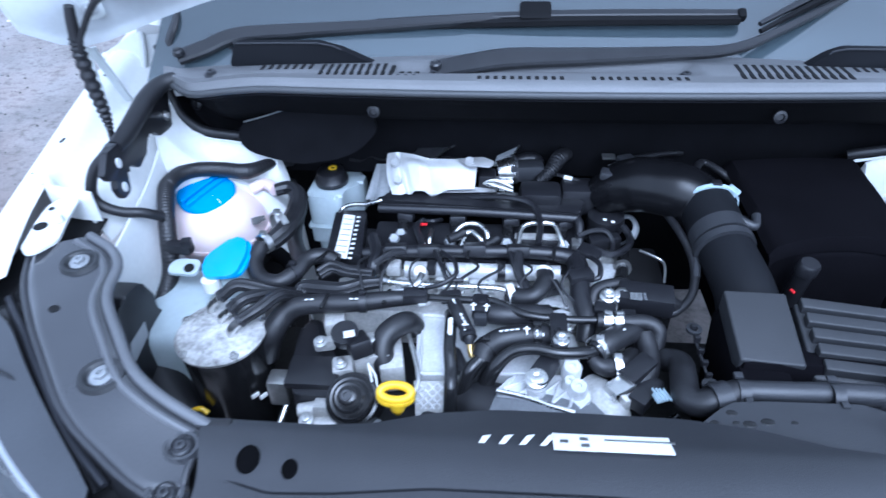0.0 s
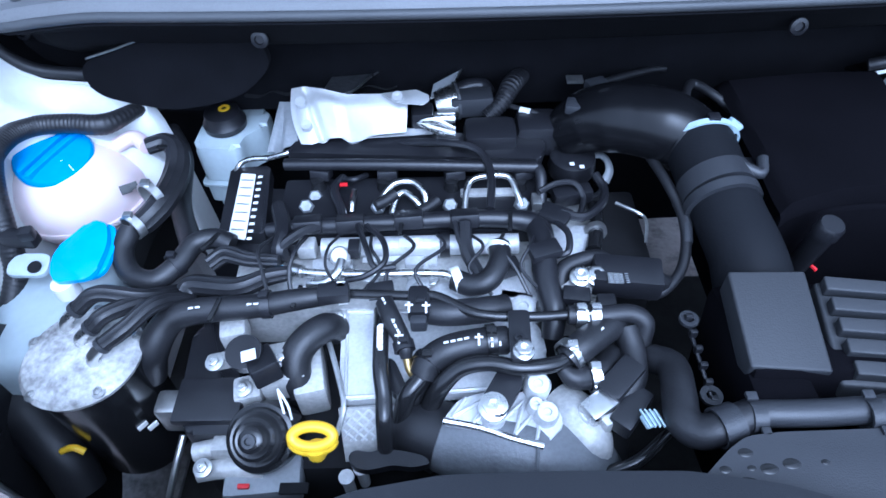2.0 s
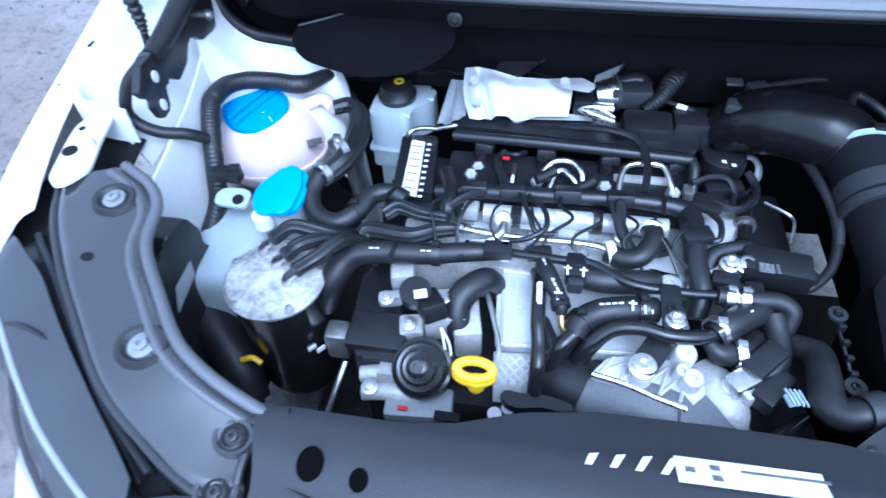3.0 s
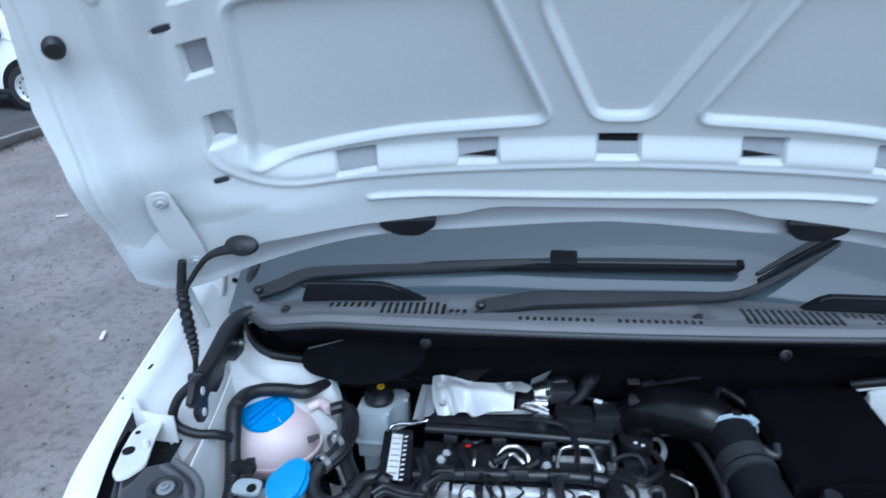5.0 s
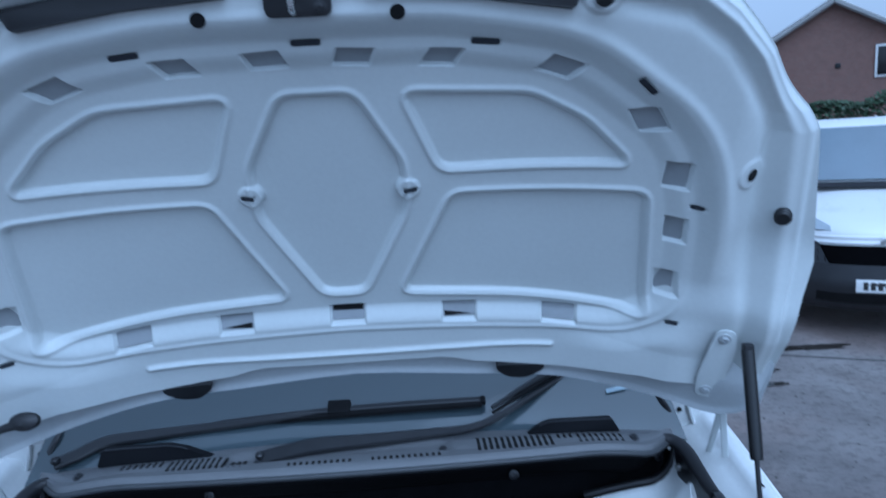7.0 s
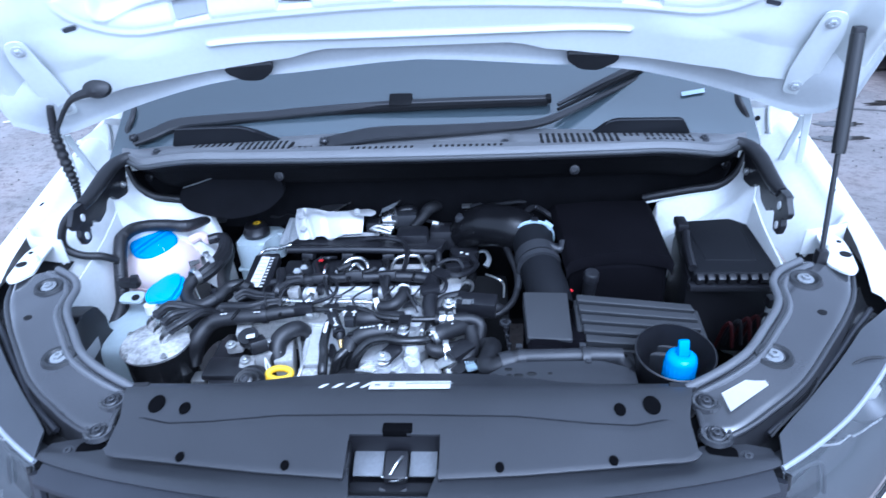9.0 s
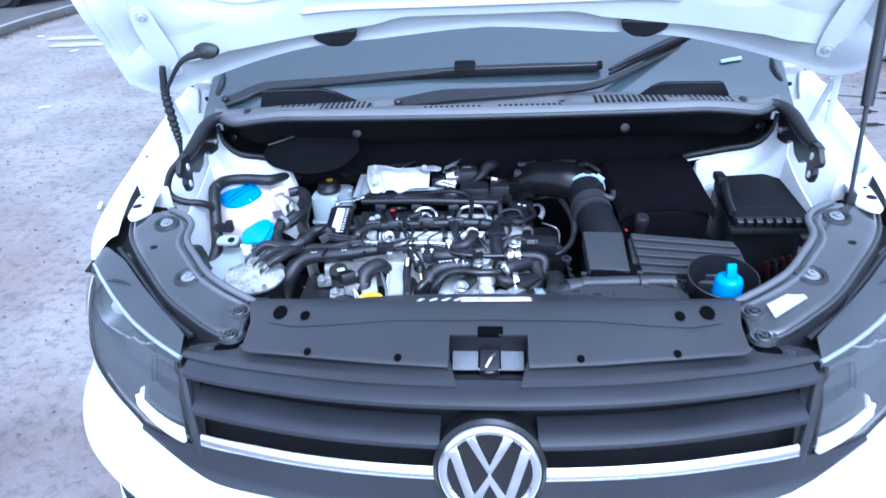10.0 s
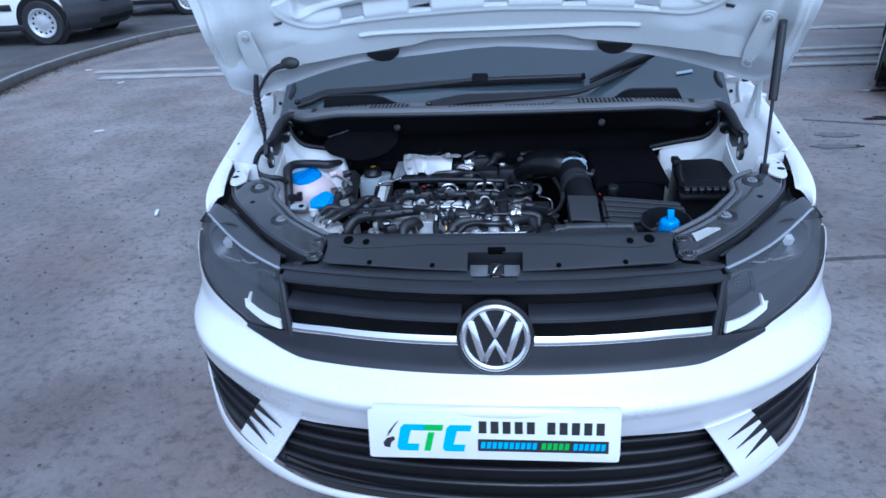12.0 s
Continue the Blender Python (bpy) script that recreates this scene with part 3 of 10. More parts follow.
for x0 in (-0.190, -0.093):
    # open bracket shape, leaning
    mark([(x0 - 0.006, -0.038), (x0 + 0.034, -0.038), (x0 + 0.037, -0.022), (x0 + 0.012, -0.022), (x0 + 0.020, 0.010), (x0 + 0.048, 0.010), (x0 + 0.051, 0.024), (x0 + 0.006, 0.024), (x0 - 0.002, 0.016), (x0 - 0.011, -0.030)], PT, "blue_shape", CYAN, plate)
mark(rect(-0.144, 0.010, -0.104, 0.024, 0.003), PT, "green_bar", GREEN, plate)
mark(rect(-0.144, -0.038, -0.130, 0.006, 0.010), PT, "green_bar", GREEN, plate)
mark([(-0.228, -0.030), (-0.216, -0.032), (-0.213, -0.020), (-0.204, -0.012), (-0.208, -0.005), (-0.222, -0.010), (-0.230, -0.020)], PT, "black_shape", PRINT, plate)
mark([(-0.222, -0.008), (-0.212, 0.006), (-0.200, 0.028), (-0.194, 0.034), (-0.204, 0.024), (-0.218, 0.006)], PT, "black_shape", PRINT, plate)
for k in range(11):
    if k != 5:
        x0 = -0.028 + 0.0248 * k - (0.008 if k > 5 else 0)
        mark(rect(x0, 0.006, x0 + 0.0165, 0.034), PT, "black_bar", PRINT, plate)
mark(rect(-0.030, -0.036, 0.238, -0.008), PT, "black_bar", PRINT, plate)
PT2 = PT @ Matrix.Translation((0, 0, 0.0006))
for x0, n, w, mtl, name in ((-0.024, 10, 0.0118, CYAN, "blue_bar"), (0.101, 5, 0.0118, GREEN, "green_bar"), (0.166, 6, 0.0112, CYAN, "blue_bar")):
    for k in range(n):
        mark(rect(x0 + w * k, -0.029, x0 + w * k + w * 0.72, -0.014, 0.002), PT2, name, mtl, plate)

# headlights
HEAD_TOP = [(0.487, 0.957), (0.55, 0.966), (0.605, 0.975), (0.658, 0.984), (0.70, 0.991), (0.735, 0.994), (0.760, 0.984), (0.778, 0.966), (0.80, 0.940), (0.826, 0.908)]
HEAD_BOT = [(0.485, 0.8265), (0.53, 0.8210), (0.588, 0.8130), (0.605, 0.8190), (0.667, 0.833), (0.75, 0.855), (0.78, 0.867), (0.80, 0.880), (0.815, 0.892), (0.826, 0.904)]
LAMPS = {}
FLANGE_DEEP = [(0.484, 0.046), (0.51, 0.056), (0.55, 0.066), (0.61, 0.076), (0.67, 0.078), (0.72, 0.062), (0.745, 0.050)]


def head_y(x, z):
    return nose_y(x, z) + 0.25 * max(0, z - 0.93) + 0.7 * max(0, abs(x) - 0.60) * max(0, z - 0.85)


def lens_pt(s, u, v, off):
    z = curve(u, HEAD_BOT) + (curve(u, HEAD_TOP) - curve(u, HEAD_BOT)) * v
    return (s * u, head_y(u, z) - off, z)


HOUSING = mat("dark_lamp_housing", (0.035, 0.037, 0.041), 0.32, var=0.15, scale=10, bump=0.0, coat=0.2)
LENS_EDGE = mat("pale_clear_lens_edge", (0.30, 0.32, 0.35), 0.22, var=0.1, scale=12, bump=0.0, coat=0.6)
for s in (-1, 1):
    hx = [0.487 + 0.213 * q for q in steps(0, 1, 22)] + [0.70 + 0.126 * math.sin(q * math.pi / 2) for q in steps(0.08, 1, 14)]
    hl = part("headlight", grid(lambda u, v: lens_pt(s, u, v, -0.006 - 0.055 * math.sin(math.pi * min(1, max(0, v))) ** 0.5 * min(1, (0.826 - u) / 0.08)), hx, steps(0, 1, 18), 0.003 * s), HOUSING, van, "swept headlight, clear lens over a dark housing")
    lens = part("lens", grid(lambda u, v: lens_pt(s, u, v, 0.004 + 0.010 * math.sin(math.pi * v)), hx, steps(0, 1, 18)), LENS, hl)
    lens.visible_shadow = False
    LAMPS[s] = hl
    part("lens_trim", tube([Vector(lens_pt(s, u, 0.0, 0.003)) for u in hx], 0.0040, 8, 1), GLOSS, hl, "thin black edge under the lens")

    def drl(u, v):
        x = 0.483 + 0.097 * u + 0.002 * v
        z = 0.838 + 0.024 * u - 0.006 * math.sin(math.pi * u) + (0.022 - 0.004 * u) * v
        return (s * x, head_y(x, z) - 0.0150, z)

    def drl_spur(u, v):
        x = 0.582 - 0.018 * v - 0.010 * u * (1 - 0.8 * v)
        z = 0.864 + 0.036 * v + 0.002 * u
        return (s * x, head_y(x, z) - 0.0150, z)
    part("running_light", join(grid(drl, steps(0, 1, 14), steps(0, 1, 4), -0.006 * s), grid(drl_spur, steps(0, 1, 3), steps(0, 1, 8), 0.006 * s)), LABEL, hl, "white angled running-light strip")
    # dark lamp module above the running light, and the main bowl
    part("lamp_module", grid(lambda u, v: (s * (0.498 + 0.060 * u - 0.006 * v), head_y(0.498 + 0.060 * u, 0.872 + 0.020 * u + 0.050 * v) + 0.014, 0.872 + 0.020 * u + 0.050 * v), steps(0, 1, 8), steps(0, 1, 8), 0.004 * s), GLOSS, hl)
    part("module_frame", tube([(s * x, head_y(x, z) + 0.010, z) for x, z in ((0.497, 0.868), (0.493, 0.900), (0.492, 0.932), (0.520, 0.940), (0.552, 0.938), (0.560, 0.915), (0.562, 0.892))], 0.0032, 8, 3), GRAIN, hl)
    mlamp = frame_z((s * 0.668, head_y(0.668, 0.950) + 0.045, 0.950), (0.15 * s, -1, 0.35))
    part("main_lamp", lathe([(0.0001, -0.03), (0.014, -0.03), (0.050, 0.004), (0.052, 0.008), (0.048, 0.008), (0.022, -0.016), (0.0001, -0.020)], mlamp, 36), SMOKE, hl)
    part("main_bulb_shield", lathe([(0.0001, -0.004), (0.017, -0.004), (0.015, 0.010), (0.0001, 0.014)], mlamp, 6), RIM, hl)
    # Steel line drawn in place of a reflection inside the lamp.
    part("lamp_reflection_line", tube([(s * x, head_y(x, z) + 0.012, z) for x, z in ((0.556, 0.952), (0.585, 0.944), (0.602, 0.946), (0.612, 0.941), (0.640, 0.937), (0.672, 0.932))], 0.0016, 6, 2), STEEL, hl)

    def lens_flange(u, v):
        x = 0.487 + 0.258 * u
        z = curve(x, HEAD_TOP)
        return (s * (x + 0.012 * v * (1 - u)), head_y(x, z) - 0.004 + v * curve(x, FLANGE_DEEP), z + 0.001 + v * 0.012 - 0.004 * v * v)
    part("lens_flange", grid(lens_flange, steps(0, 1, 30), steps(0, 1, 6), -0.004 * s), FLANGE, hl, "dark grey flange along the top of the lens")
    part("flange_ridge", tube([Vector(lens_flange(u, 0.03)) + Vector((0, 0, 0.0015)) for u in steps(0, 1, 22)], 0.0036, 8, 2), LENS_EDGE, hl, "pale clear edge of the lens")
    part("flange_groove", tube([Vector(lens_flange(u, 0.22)) + Vector((0, 0, 0.0006)) for u in steps(0, 0.42, 8)], 0.0012, 6, 2), GLOSS, hl)

# wings: outer side, top edge and the painted inner flange
WING_TOP = [(0.34, 0.742, 0.980), (0.40, 0.752, 1.003), (0.42, 0.760, 1.011), (0.46, 0.772, 1.024), (0.52, 0.780, 1.039), (0.65, 0.786, 1.067), (0.80, 0.786, 1.104), (0.95, 0.783, 1.138), (1.10, 0.778, 1.169)]


def wing_edge(y):
    return curve(y, [(a, b) for a, b, _ in WING_TOP]), curve(y, [(a, c) for a, _, c in WING_TOP])


for s in (-1, 1):
    def side(u, v):
        x, z = wing_edge(u)
        zb = curve(u, [(0.3, 0.66), (0.40, 0.62), (0.50, 0.66), (0.62, 0.80), (0.76, 0.86), (0.95, 0.87), (1.10, 0.80), (1.22, 0.62), (1.28, 0.30)])
        zz = z + (zb - z) * v
        bx = x + 0.046 * (0.66 + 0.34 * float(smoothstep(0.50, 0.75, u))) * math.sin(min(1, v * 1.5) * math.pi / 2) - 0.012 * v * v
        return (s * bx, u, zz)
    wing = part("front_wing", grid(side, steps(0.492, 1.28, 44), [0, 0.01, 0.025, 0.05, 0.08] + steps(0.12, 1, 14), 0.004 * s), WHITE, van, "white front wing beside the open engine bay")
    part("wing_tip", grid(lambda u, v: side(u, v * (0.02 + 0.30 * smoothstep(0.40, 0.50, u))), steps(0.400, 0.492, 10), steps(0, 1, 8), 0.004 * s), WHITE, wing)

    def bumper_side(u, v):
        zt, zb = 0.905 + 0.03 * u, 0.70 - 0.03 * u
        z = zt + (zb - zt) * v
        y0 = nose_y(CORNER, z)
        x1 = abs(side(0.52, max(0, min(1, (1.039 - z) / (1.039 - 0.68))))[0])
        return (s * (nose_x(CORNER, z) * (1 - u) + x1 * u), y0 + (0.53 - y0) * u, z)
    part("bumper_side", grid(bumper_side, steps(0, 1, 8), steps(0, 1, 12), 0.004 * s), WHITE, bumper)

    def rolled_edge(u, v):
        """The folded inner edge of the wing ahead of the gutter, running out to a point."""
        x, z = wing_edge(u)
        w = curve(u, [(0.400, 0.002), (0.425, 0.014), (0.452, 0.028), (0.462, 0.040), (0.50, 0.037), (0.56, 0.030), (0.62, 0.026)])
        return (s * (x - w * v), u, z + curve(v, [(0, 0.0), (0.12, 0.004), (0.6, 0.001), (1, -0.008)]))
    part("rolled_edge", grid(rolled_edge, steps(0.400, 0.628, 26), [0, 0.06, 0.12, 0.3, 0.6, 0.8, 1], 0.003 * s), WHITE, wing)

    def flange(u, v):
        x, z = wing_edge(u)
        xi = curve(u, [(0.6, 0.690), (0.75, 0.668), (0.95, 0.655)])
        k = smoothstep(0.612, 0.640, u)
        drop = curve(v, [(0, 0), (0.05, 0.004), (0.22, 0.001), (0.30, -0.010), (0.36, -0.020), (0.55, -0.034), (0.80, -0.062), (1, -0.100)])
        return (s * (x - (1 - k) * 0.026 + (xi - x + (1 - k) * 0.026) * v), u, z + drop)
    part("inner_flange", grid(flange, [0.612, 0.620, 0.628, 0.636, 0.645] + steps(0.66, 1.0, 26), [0, 0.04, 0.1, 0.18, 0.24, 0.30, 0.36, 0.45, 0.6, 0.72, 0.78, 0.84, 1], 0.003 * s), INNER_WHITE, wing, "white painted bonnet gutter with holes and dirt")
    part("gutter_front", grid(lambda u, v: (s * (0.690 + 0.066 * u), 0.613 - 0.004 * math.sin(math.pi * u) * v, 1.046 + 0.012 * u - 0.05 * v), steps(0, 1, 8), steps(0, 1, 4), 0.003), INNER_WHITE, wing)
    # bracket with holes beside the headlight, hollow behind it, and the upright hinge plate
    part("wing_bracket", slab([(s * q[0], q[1]) for q in ((0.682, 0.512), (0.696, 0.486), (0.708, 0.480), (0.722, 0.492), (0.736, 0.544), (0.744, 0.586), (0.736, 0.612), (0.708, 0.612), (0.698, 0.565))][::s], 0.004, Matrix.Translation((0, 0, 1.034)), 0.0015, 0.010), INNER_WHITE, wing)
    for hx_, hy_, hr in ((0.724, 0.540, 0.0095), (0.733, 0.582, 0.0042)):
        part("bracket_hole", lathe([(0.0001, 0), (hr, 0), (hr, 0.0012), (0.0001, 0.0012)], pose(s * hx_, hy_, 1.0378, 0, 0, 0), 16), DARK, wing)
    part("bracket_pin", lathe([(0.0001, 0), (0.0060, 0), (0.0050, 0.010), (0.0001, 0.012)], pose(s * 0.702, 0.552, 1.040), 12), INNER_WHITE, wing)
    # Added dark sheet paints the hollow's shade and hides the ground below.
    part("wing_hollow_shade", grid(lambda u, v: (s * (0.690 + 0.092 * u), 0.400 + 0.225 * v, 0.955 + 0.035 * v + 0.012 * u), steps(0, 1, 6), steps(0, 1, 8), 0.003), DARK, wing)
    for y in (0.70, 0.86):
        x, z = wing_edge(y)
        part("flange_slot", box((s * (x - 0.018), y, z + 0.0035), (0.004, 0.014, 0.002), 0.0008), DARK, wing)
    stand = Matrix.Translation((0, 0.934, 0)) @ pose(0, 0, 0, 90, 0, 0)
    hp = part("hinge_plate", slab([(s * q[0], q[1]) for q in ((0.806, 1.130), (0.740, 1.166), (0.709, 1.184), (0.694, 1.178), (0.681, 1.159), (0.690, 1.136), (0.704, 1.114), (0.704, 1.096), (0.739, 1.080), (0.754, 1.092), (0.768, 1.094), (0.780, 1.082), (0.800, 1.066), (0.812, 1.10))][::s], 0.004, stand, 0.0015, 0.006), INNER_WHITE, wing, "white upright hinge panel with one hole")
    part("hinge_fold", tube([(s * 0.722, 0.928, 1.176), (s * 0.726, 0.924, 1.140), (s * 0.742, 0.924, 1.088)], 0.005, 8, 4), INNER_WHITE, hp)
    part("hinge_fold", tube([(s * 0.806, 0.928, 1.128), (s * 0.782, 0.922, 1.118), (s * 0.764, 0.922, 1.098)], 0.006, 8, 4), INNER_WHITE, hp)
    part("hinge_hole", lathe([(0.0001, 0), (0.0055, 0), (0.0055, 0.002), (0.0001, 0.002)], pose(s * 0.704, 0.929, 1.142, 90, 0, 0), 12), DARK, hp)
    # Dark box behind the notch puts shade into it.
    part("hinge_pocket_shade", box((s * 0.757, 0.950, 1.078), (0.05, 0.03, 0.03), 0.004), DARK, hp)

# dark sheets that paint the shade in the gaps behind the lamps
for s in (-1, 1):
    part("lamp_gap_shade", grid(lambda u, v: (s * curve(u, [(0, 0.46), (0.4, 0.62), (1, 0.76)]) + s * 0.035 * (v - 0.5), curve(u, [(0, 0.16), (0.4, 0.30), (1, 0.53)]) + 0.05 * (0.5 - v), curve(u, [(0, 0.93), (0.5, 0.96), (1, 0.975)])), steps(0, 1, 16), steps(0, 1, 3), 0.003), DARK, van)

# gloss black strip between the lens and the support panel
for s in (-1, 1):
    def lamp_strip(u, v):
        x = 0.492 + 0.236 * u
        a = Vector((x, curve(x, [(0.484, 0.232), (0.545, 0.262), (0.612, 0.340), (0.70, 0.447), (0.735, 0.500)]), curve(x, [(0.484, 0.966), (0.558, 0.986), (0.640, 0.998), (0.738, 1.006)])))
        zt = curve(x, HEAD_TOP)
        b = Vector((x, head_y(x, zt) - 0.008 + curve(x, FLANGE_DEEP), zt + 0.006))
        p = a.lerp(b, v)
        return (s * p.x, p.y, p.z - 0.012 * math.sin(math.pi * v))
    strip_ = part("lamp_strip", grid(lamp_strip, steps(0, 1, 28), steps(0, 1, 8), 0.003), GLOSS, van, "gloss black strip over the headlight")
    part("strip_bead", tube([Vector(lamp_strip(u, 0.62)) + Vector((0, 0, 0.003)) for u in steps(0, 1, 16)], 0.0045, 8, 2), GRILLE, strip_)

# screen, scuttle, wipers
def screen_pt(u, v):
    """u across -1..1, v up the glass 0..1."""
    x = 0.67 * u * (1 - 0.04 * v)
    return (x, 0.862 + 0.66 * v - 0.05 * u * u * (1 - 0.2 * v), 1.142 + 0.50 * v - 0.012 * u * u)


screen = part("windscreen", grid(lambda u, v: screen_pt(u, v), steps(-1, 1, 30), steps(0.0, 1, 16), 0.004), SCREEN, van, "dark tinted windscreen behind the open bonnet")
part("screen_sticker", grid(lambda u, v: Vector(screen_pt(0.80 + 0.070 * u, 0.125 + 0.012 * v + 0.014 * u)) + Vector((0, -0.004, 0.004)), steps(0, 1, 3), steps(0, 1, 2), 0.0005), PALE_CLAMP, screen)

def scuttle_front(x):
    """Front lip of the scuttle at x: its y and z."""
    return 0.738 + 0.018 * (x / 0.55) ** 2 + 0.060 * float(smoothstep(0.56, 0.65, abs(x))), 1.156 - 0.020 * float(smoothstep(0.45, 0.64, abs(x)))


def scuttle_pt(x, v):
    y0, z0 = scuttle_front(x)
    y1 = screen_pt(x / 0.67, 0)[1] + 0.01
    z1 = screen_pt(x / 0.67, 0)[2] + 0.010
    raised = smoothstep(0.165, 0.185, x) + smoothstep(-0.255, -0.275, x)
    z = lerp(v, [(0, -0.012), (0.04, -0.002), (0.09, 0.003), (0.16, 0.003), (1, 0.0)])
    z += lerp(v, [(0.0, 0), (0.30, 0.0), (0.36, -0.010 + 0.012 * float(raised)), (0.62, -0.010 + 0.014 * float(raised)), (0.75, 0.0), (1, 0)])
    return (x, y0 + (y1 - y0) * v, z0 + (z1 - z0) * v + z)


scuttle = part("scuttle_panel", grid(scuttle_pt, steps(-0.642, 0.642, 120), [0, 0.02, 0.04, 0.065, 0.09, 0.16, 0.24, 0.30, 0.33, 0.36, 0.45, 0.55, 0.62, 0.68, 0.75, 0.87, 1.0], -0.003), SCUT, van, "dark grey slotted scuttle panel below the windscreen")
part("scuttle_lip", tube([(x, scuttle_front(x)[0] - 0.003, scuttle_front(x)[1] - 0.009) for x in steps(-0.635, 0.635, 22)], 0.0055, 10, 3), SEAL, scuttle)
for x0, n, dx, v0, v1, w in ((-0.470, 7, 0.0125, 0.42, 0.62, 0.0062), (-0.375, 13, 0.0118, 0.24, 0.60, 0.0065), (-0.137, 11, 0.0118, 0.14, 0.24, 0.0062), (0.026, 12, 0.0118, 0.14, 0.24, 0.0062), (0.236, 13, 0.0122, 0.20, 0.62, 0.0068), (0.400, 3, 0.0122, 0.45, 0.62, 0.006), (0.440, 8, 0.0122, 0.26, 0.62, 0.0068)):
    for k in range(n):
        x = x0 + dx * k
        a, b = Vector(scuttle_pt(x, v0)), Vector(scuttle_pt(x, v1))
        d = b - a
        part("vent_slot", box((a + b) / 2 + Vector((0, 0, 0.0005)), (w, d.length, 0.0065), 0.0008, (math.degrees(math.atan2(d.z, math.hypot(d.x, d.y))), 0, 0), seg=1), DARK, scuttle)
for x, v in ((-0.207, 0.45), (0.165, 0.50), (0.55, 0.42), (-0.55, 0.42)):
    part("scuttle_bolt", bolt(Vector(scuttle_pt(x, v)) + Vector((0, 0, 0.001)), (0, -0.1, 1), 0.0075, 0.008, 1.5), GRAIN, scuttle)


def ribbon(pts, wid, thick, up=(0, -0.6, 0.8), sub=6):
    """A flat bar along points, its broad face towards up; wid one width per point."""
    path = smooth_path(pts, sub)
    n = Vector(up).normalized()
    bm, rings = bmesh.new(), []
    for i, c in enumerate(path):
        t = (path[min(i + 1, len(path) - 1)] - path[max(i - 1, 0)]).normalized()
        side_ = t.cross(n).normalized()
        f = i / (len(path) - 1) * (len(wid) - 1)
        k = min(int(f), len(wid) - 2)
        w = (wid[k] + (wid[k + 1] - wid[k]) * (f - k)) / 2
        e = min(thick * 0.3, w * 0.3)
        rings.append([bm.verts.new(c + side_ * a + n * b) for a, b in ((-w, -thick), (w, -thick), (w, -e), (w - e, 0), (-w + e, 0), (-w, -e))])
    for a, b in zip(rings, rings[1:]):
        for j in range(6):
            bm.faces.new((a[j], a[(j + 1) % 6], b[(j + 1) % 6], b[j]))
    bm.faces.new(rings[0][::-1])
    bm.faces.new(rings[-1])
    return bm


WIPER_ARM = mat("satin_black_wiper_arm", (0.014, 0.0145, 0.017), 0.34, var=0.2, scale=20, fine=300, bump=0.02, spec=0.6)


def wiper(arm, wid, joint, blade, label):
    w = part("wiper", ribbon(arm, wid, 0.011), WIPER_ARM, van, label)
    part("pivot_cap", lathe([(0.0001, 0), (0.0095, 0), (0.0085, 0.006), (0.006, 0.008), (0.0045, 0.006), (0.0001, 0.006)], frame_z(Vector(arm[0]) + Vector((0.004, 0.002, 0.002)), (0, -0.3, 1)), 18), WIPER_ARM, w)
    t0, t1 = Vector(blade[0]), Vector(blade[1])
    mid = (t0 + t1) / 2
    d = (t1 - t0).normalized()
    if joint:
        part("joint_clip", box(Vector(joint) + Vector((0, -0.006, 0.008)), (0.050, 0.034, 0.020), 0.005, (35, 0, math.degrees(math.atan2(d.y, d.x)))), WIPER, w)
    up = Vector((0, -0.35, 0.94))
    part("blade_spine", ribbon([t0, t0.lerp(mid, 0.5) + Vector((0, 0, 0.004)), mid + Vector((0, 0, 0.006)), t1.lerp(mid, 0.5) + Vector((0, 0, 0.004)), t1], [0.006, 0.011, 0.014, 0.015, 0.013], 0.006, up), WIPER_ARM, w)
    lo = Vector((0, -0.009, -0.010))
    part("rubber_blade", tube([t0 + lo, mid + lo + Vector((0, 0, 0.004)), t1 + lo], [0.004, 0.0075, 0.0075], 6, 6), WIPER, w)
    part("blade_end", box(t1 + Vector((0.003, -0.004, -0.004)), (0.012, 0.018, 0.014), 0.004, (30, 0, math.degrees(math.atan2(d.y, d.x)))), WIPER, w)


wiper([(-0.619, 0.830, 1.166), (-0.580, 0.848, 1.175), (-0.535, 0.874, 1.186), (-0.440, 0.888, 1.189), (-0.345, 0.896, 1.192), (-0.181, 0.905, 1.200), (-0.060, 0.925, 1.200)], [0.024, 0.026, 0.026, 0.024, 0.020, 0.015, 0.013], (-0.054, 0.928, 1.194), ((-0.353, 0.921, 1.190), (0.256, 0.912, 1.208)), "black windscreen wiper lying across the glass")
wiper([(-0.209, 0.815, 1.154), (-0.150, 0.818, 1.164), (-0.093, 0.822, 1.171), (0.020, 0.826, 1.173), (0.130, 0.832, 1.175), (0.230, 0.838, 1.179), (0.300, 0.866, 1.194), (0.400, 0.930, 1.217), (0.540, 1.020, 1.252)], [0.030, 0.032, 0.032, 0.026, 0.020, 0.015, 0.012, 0.011, 0.010], None, ((0.274, 0.868, 1.206), (0.556, 1.042, 1.270)), "black windscreen wiper reaching to the far side")
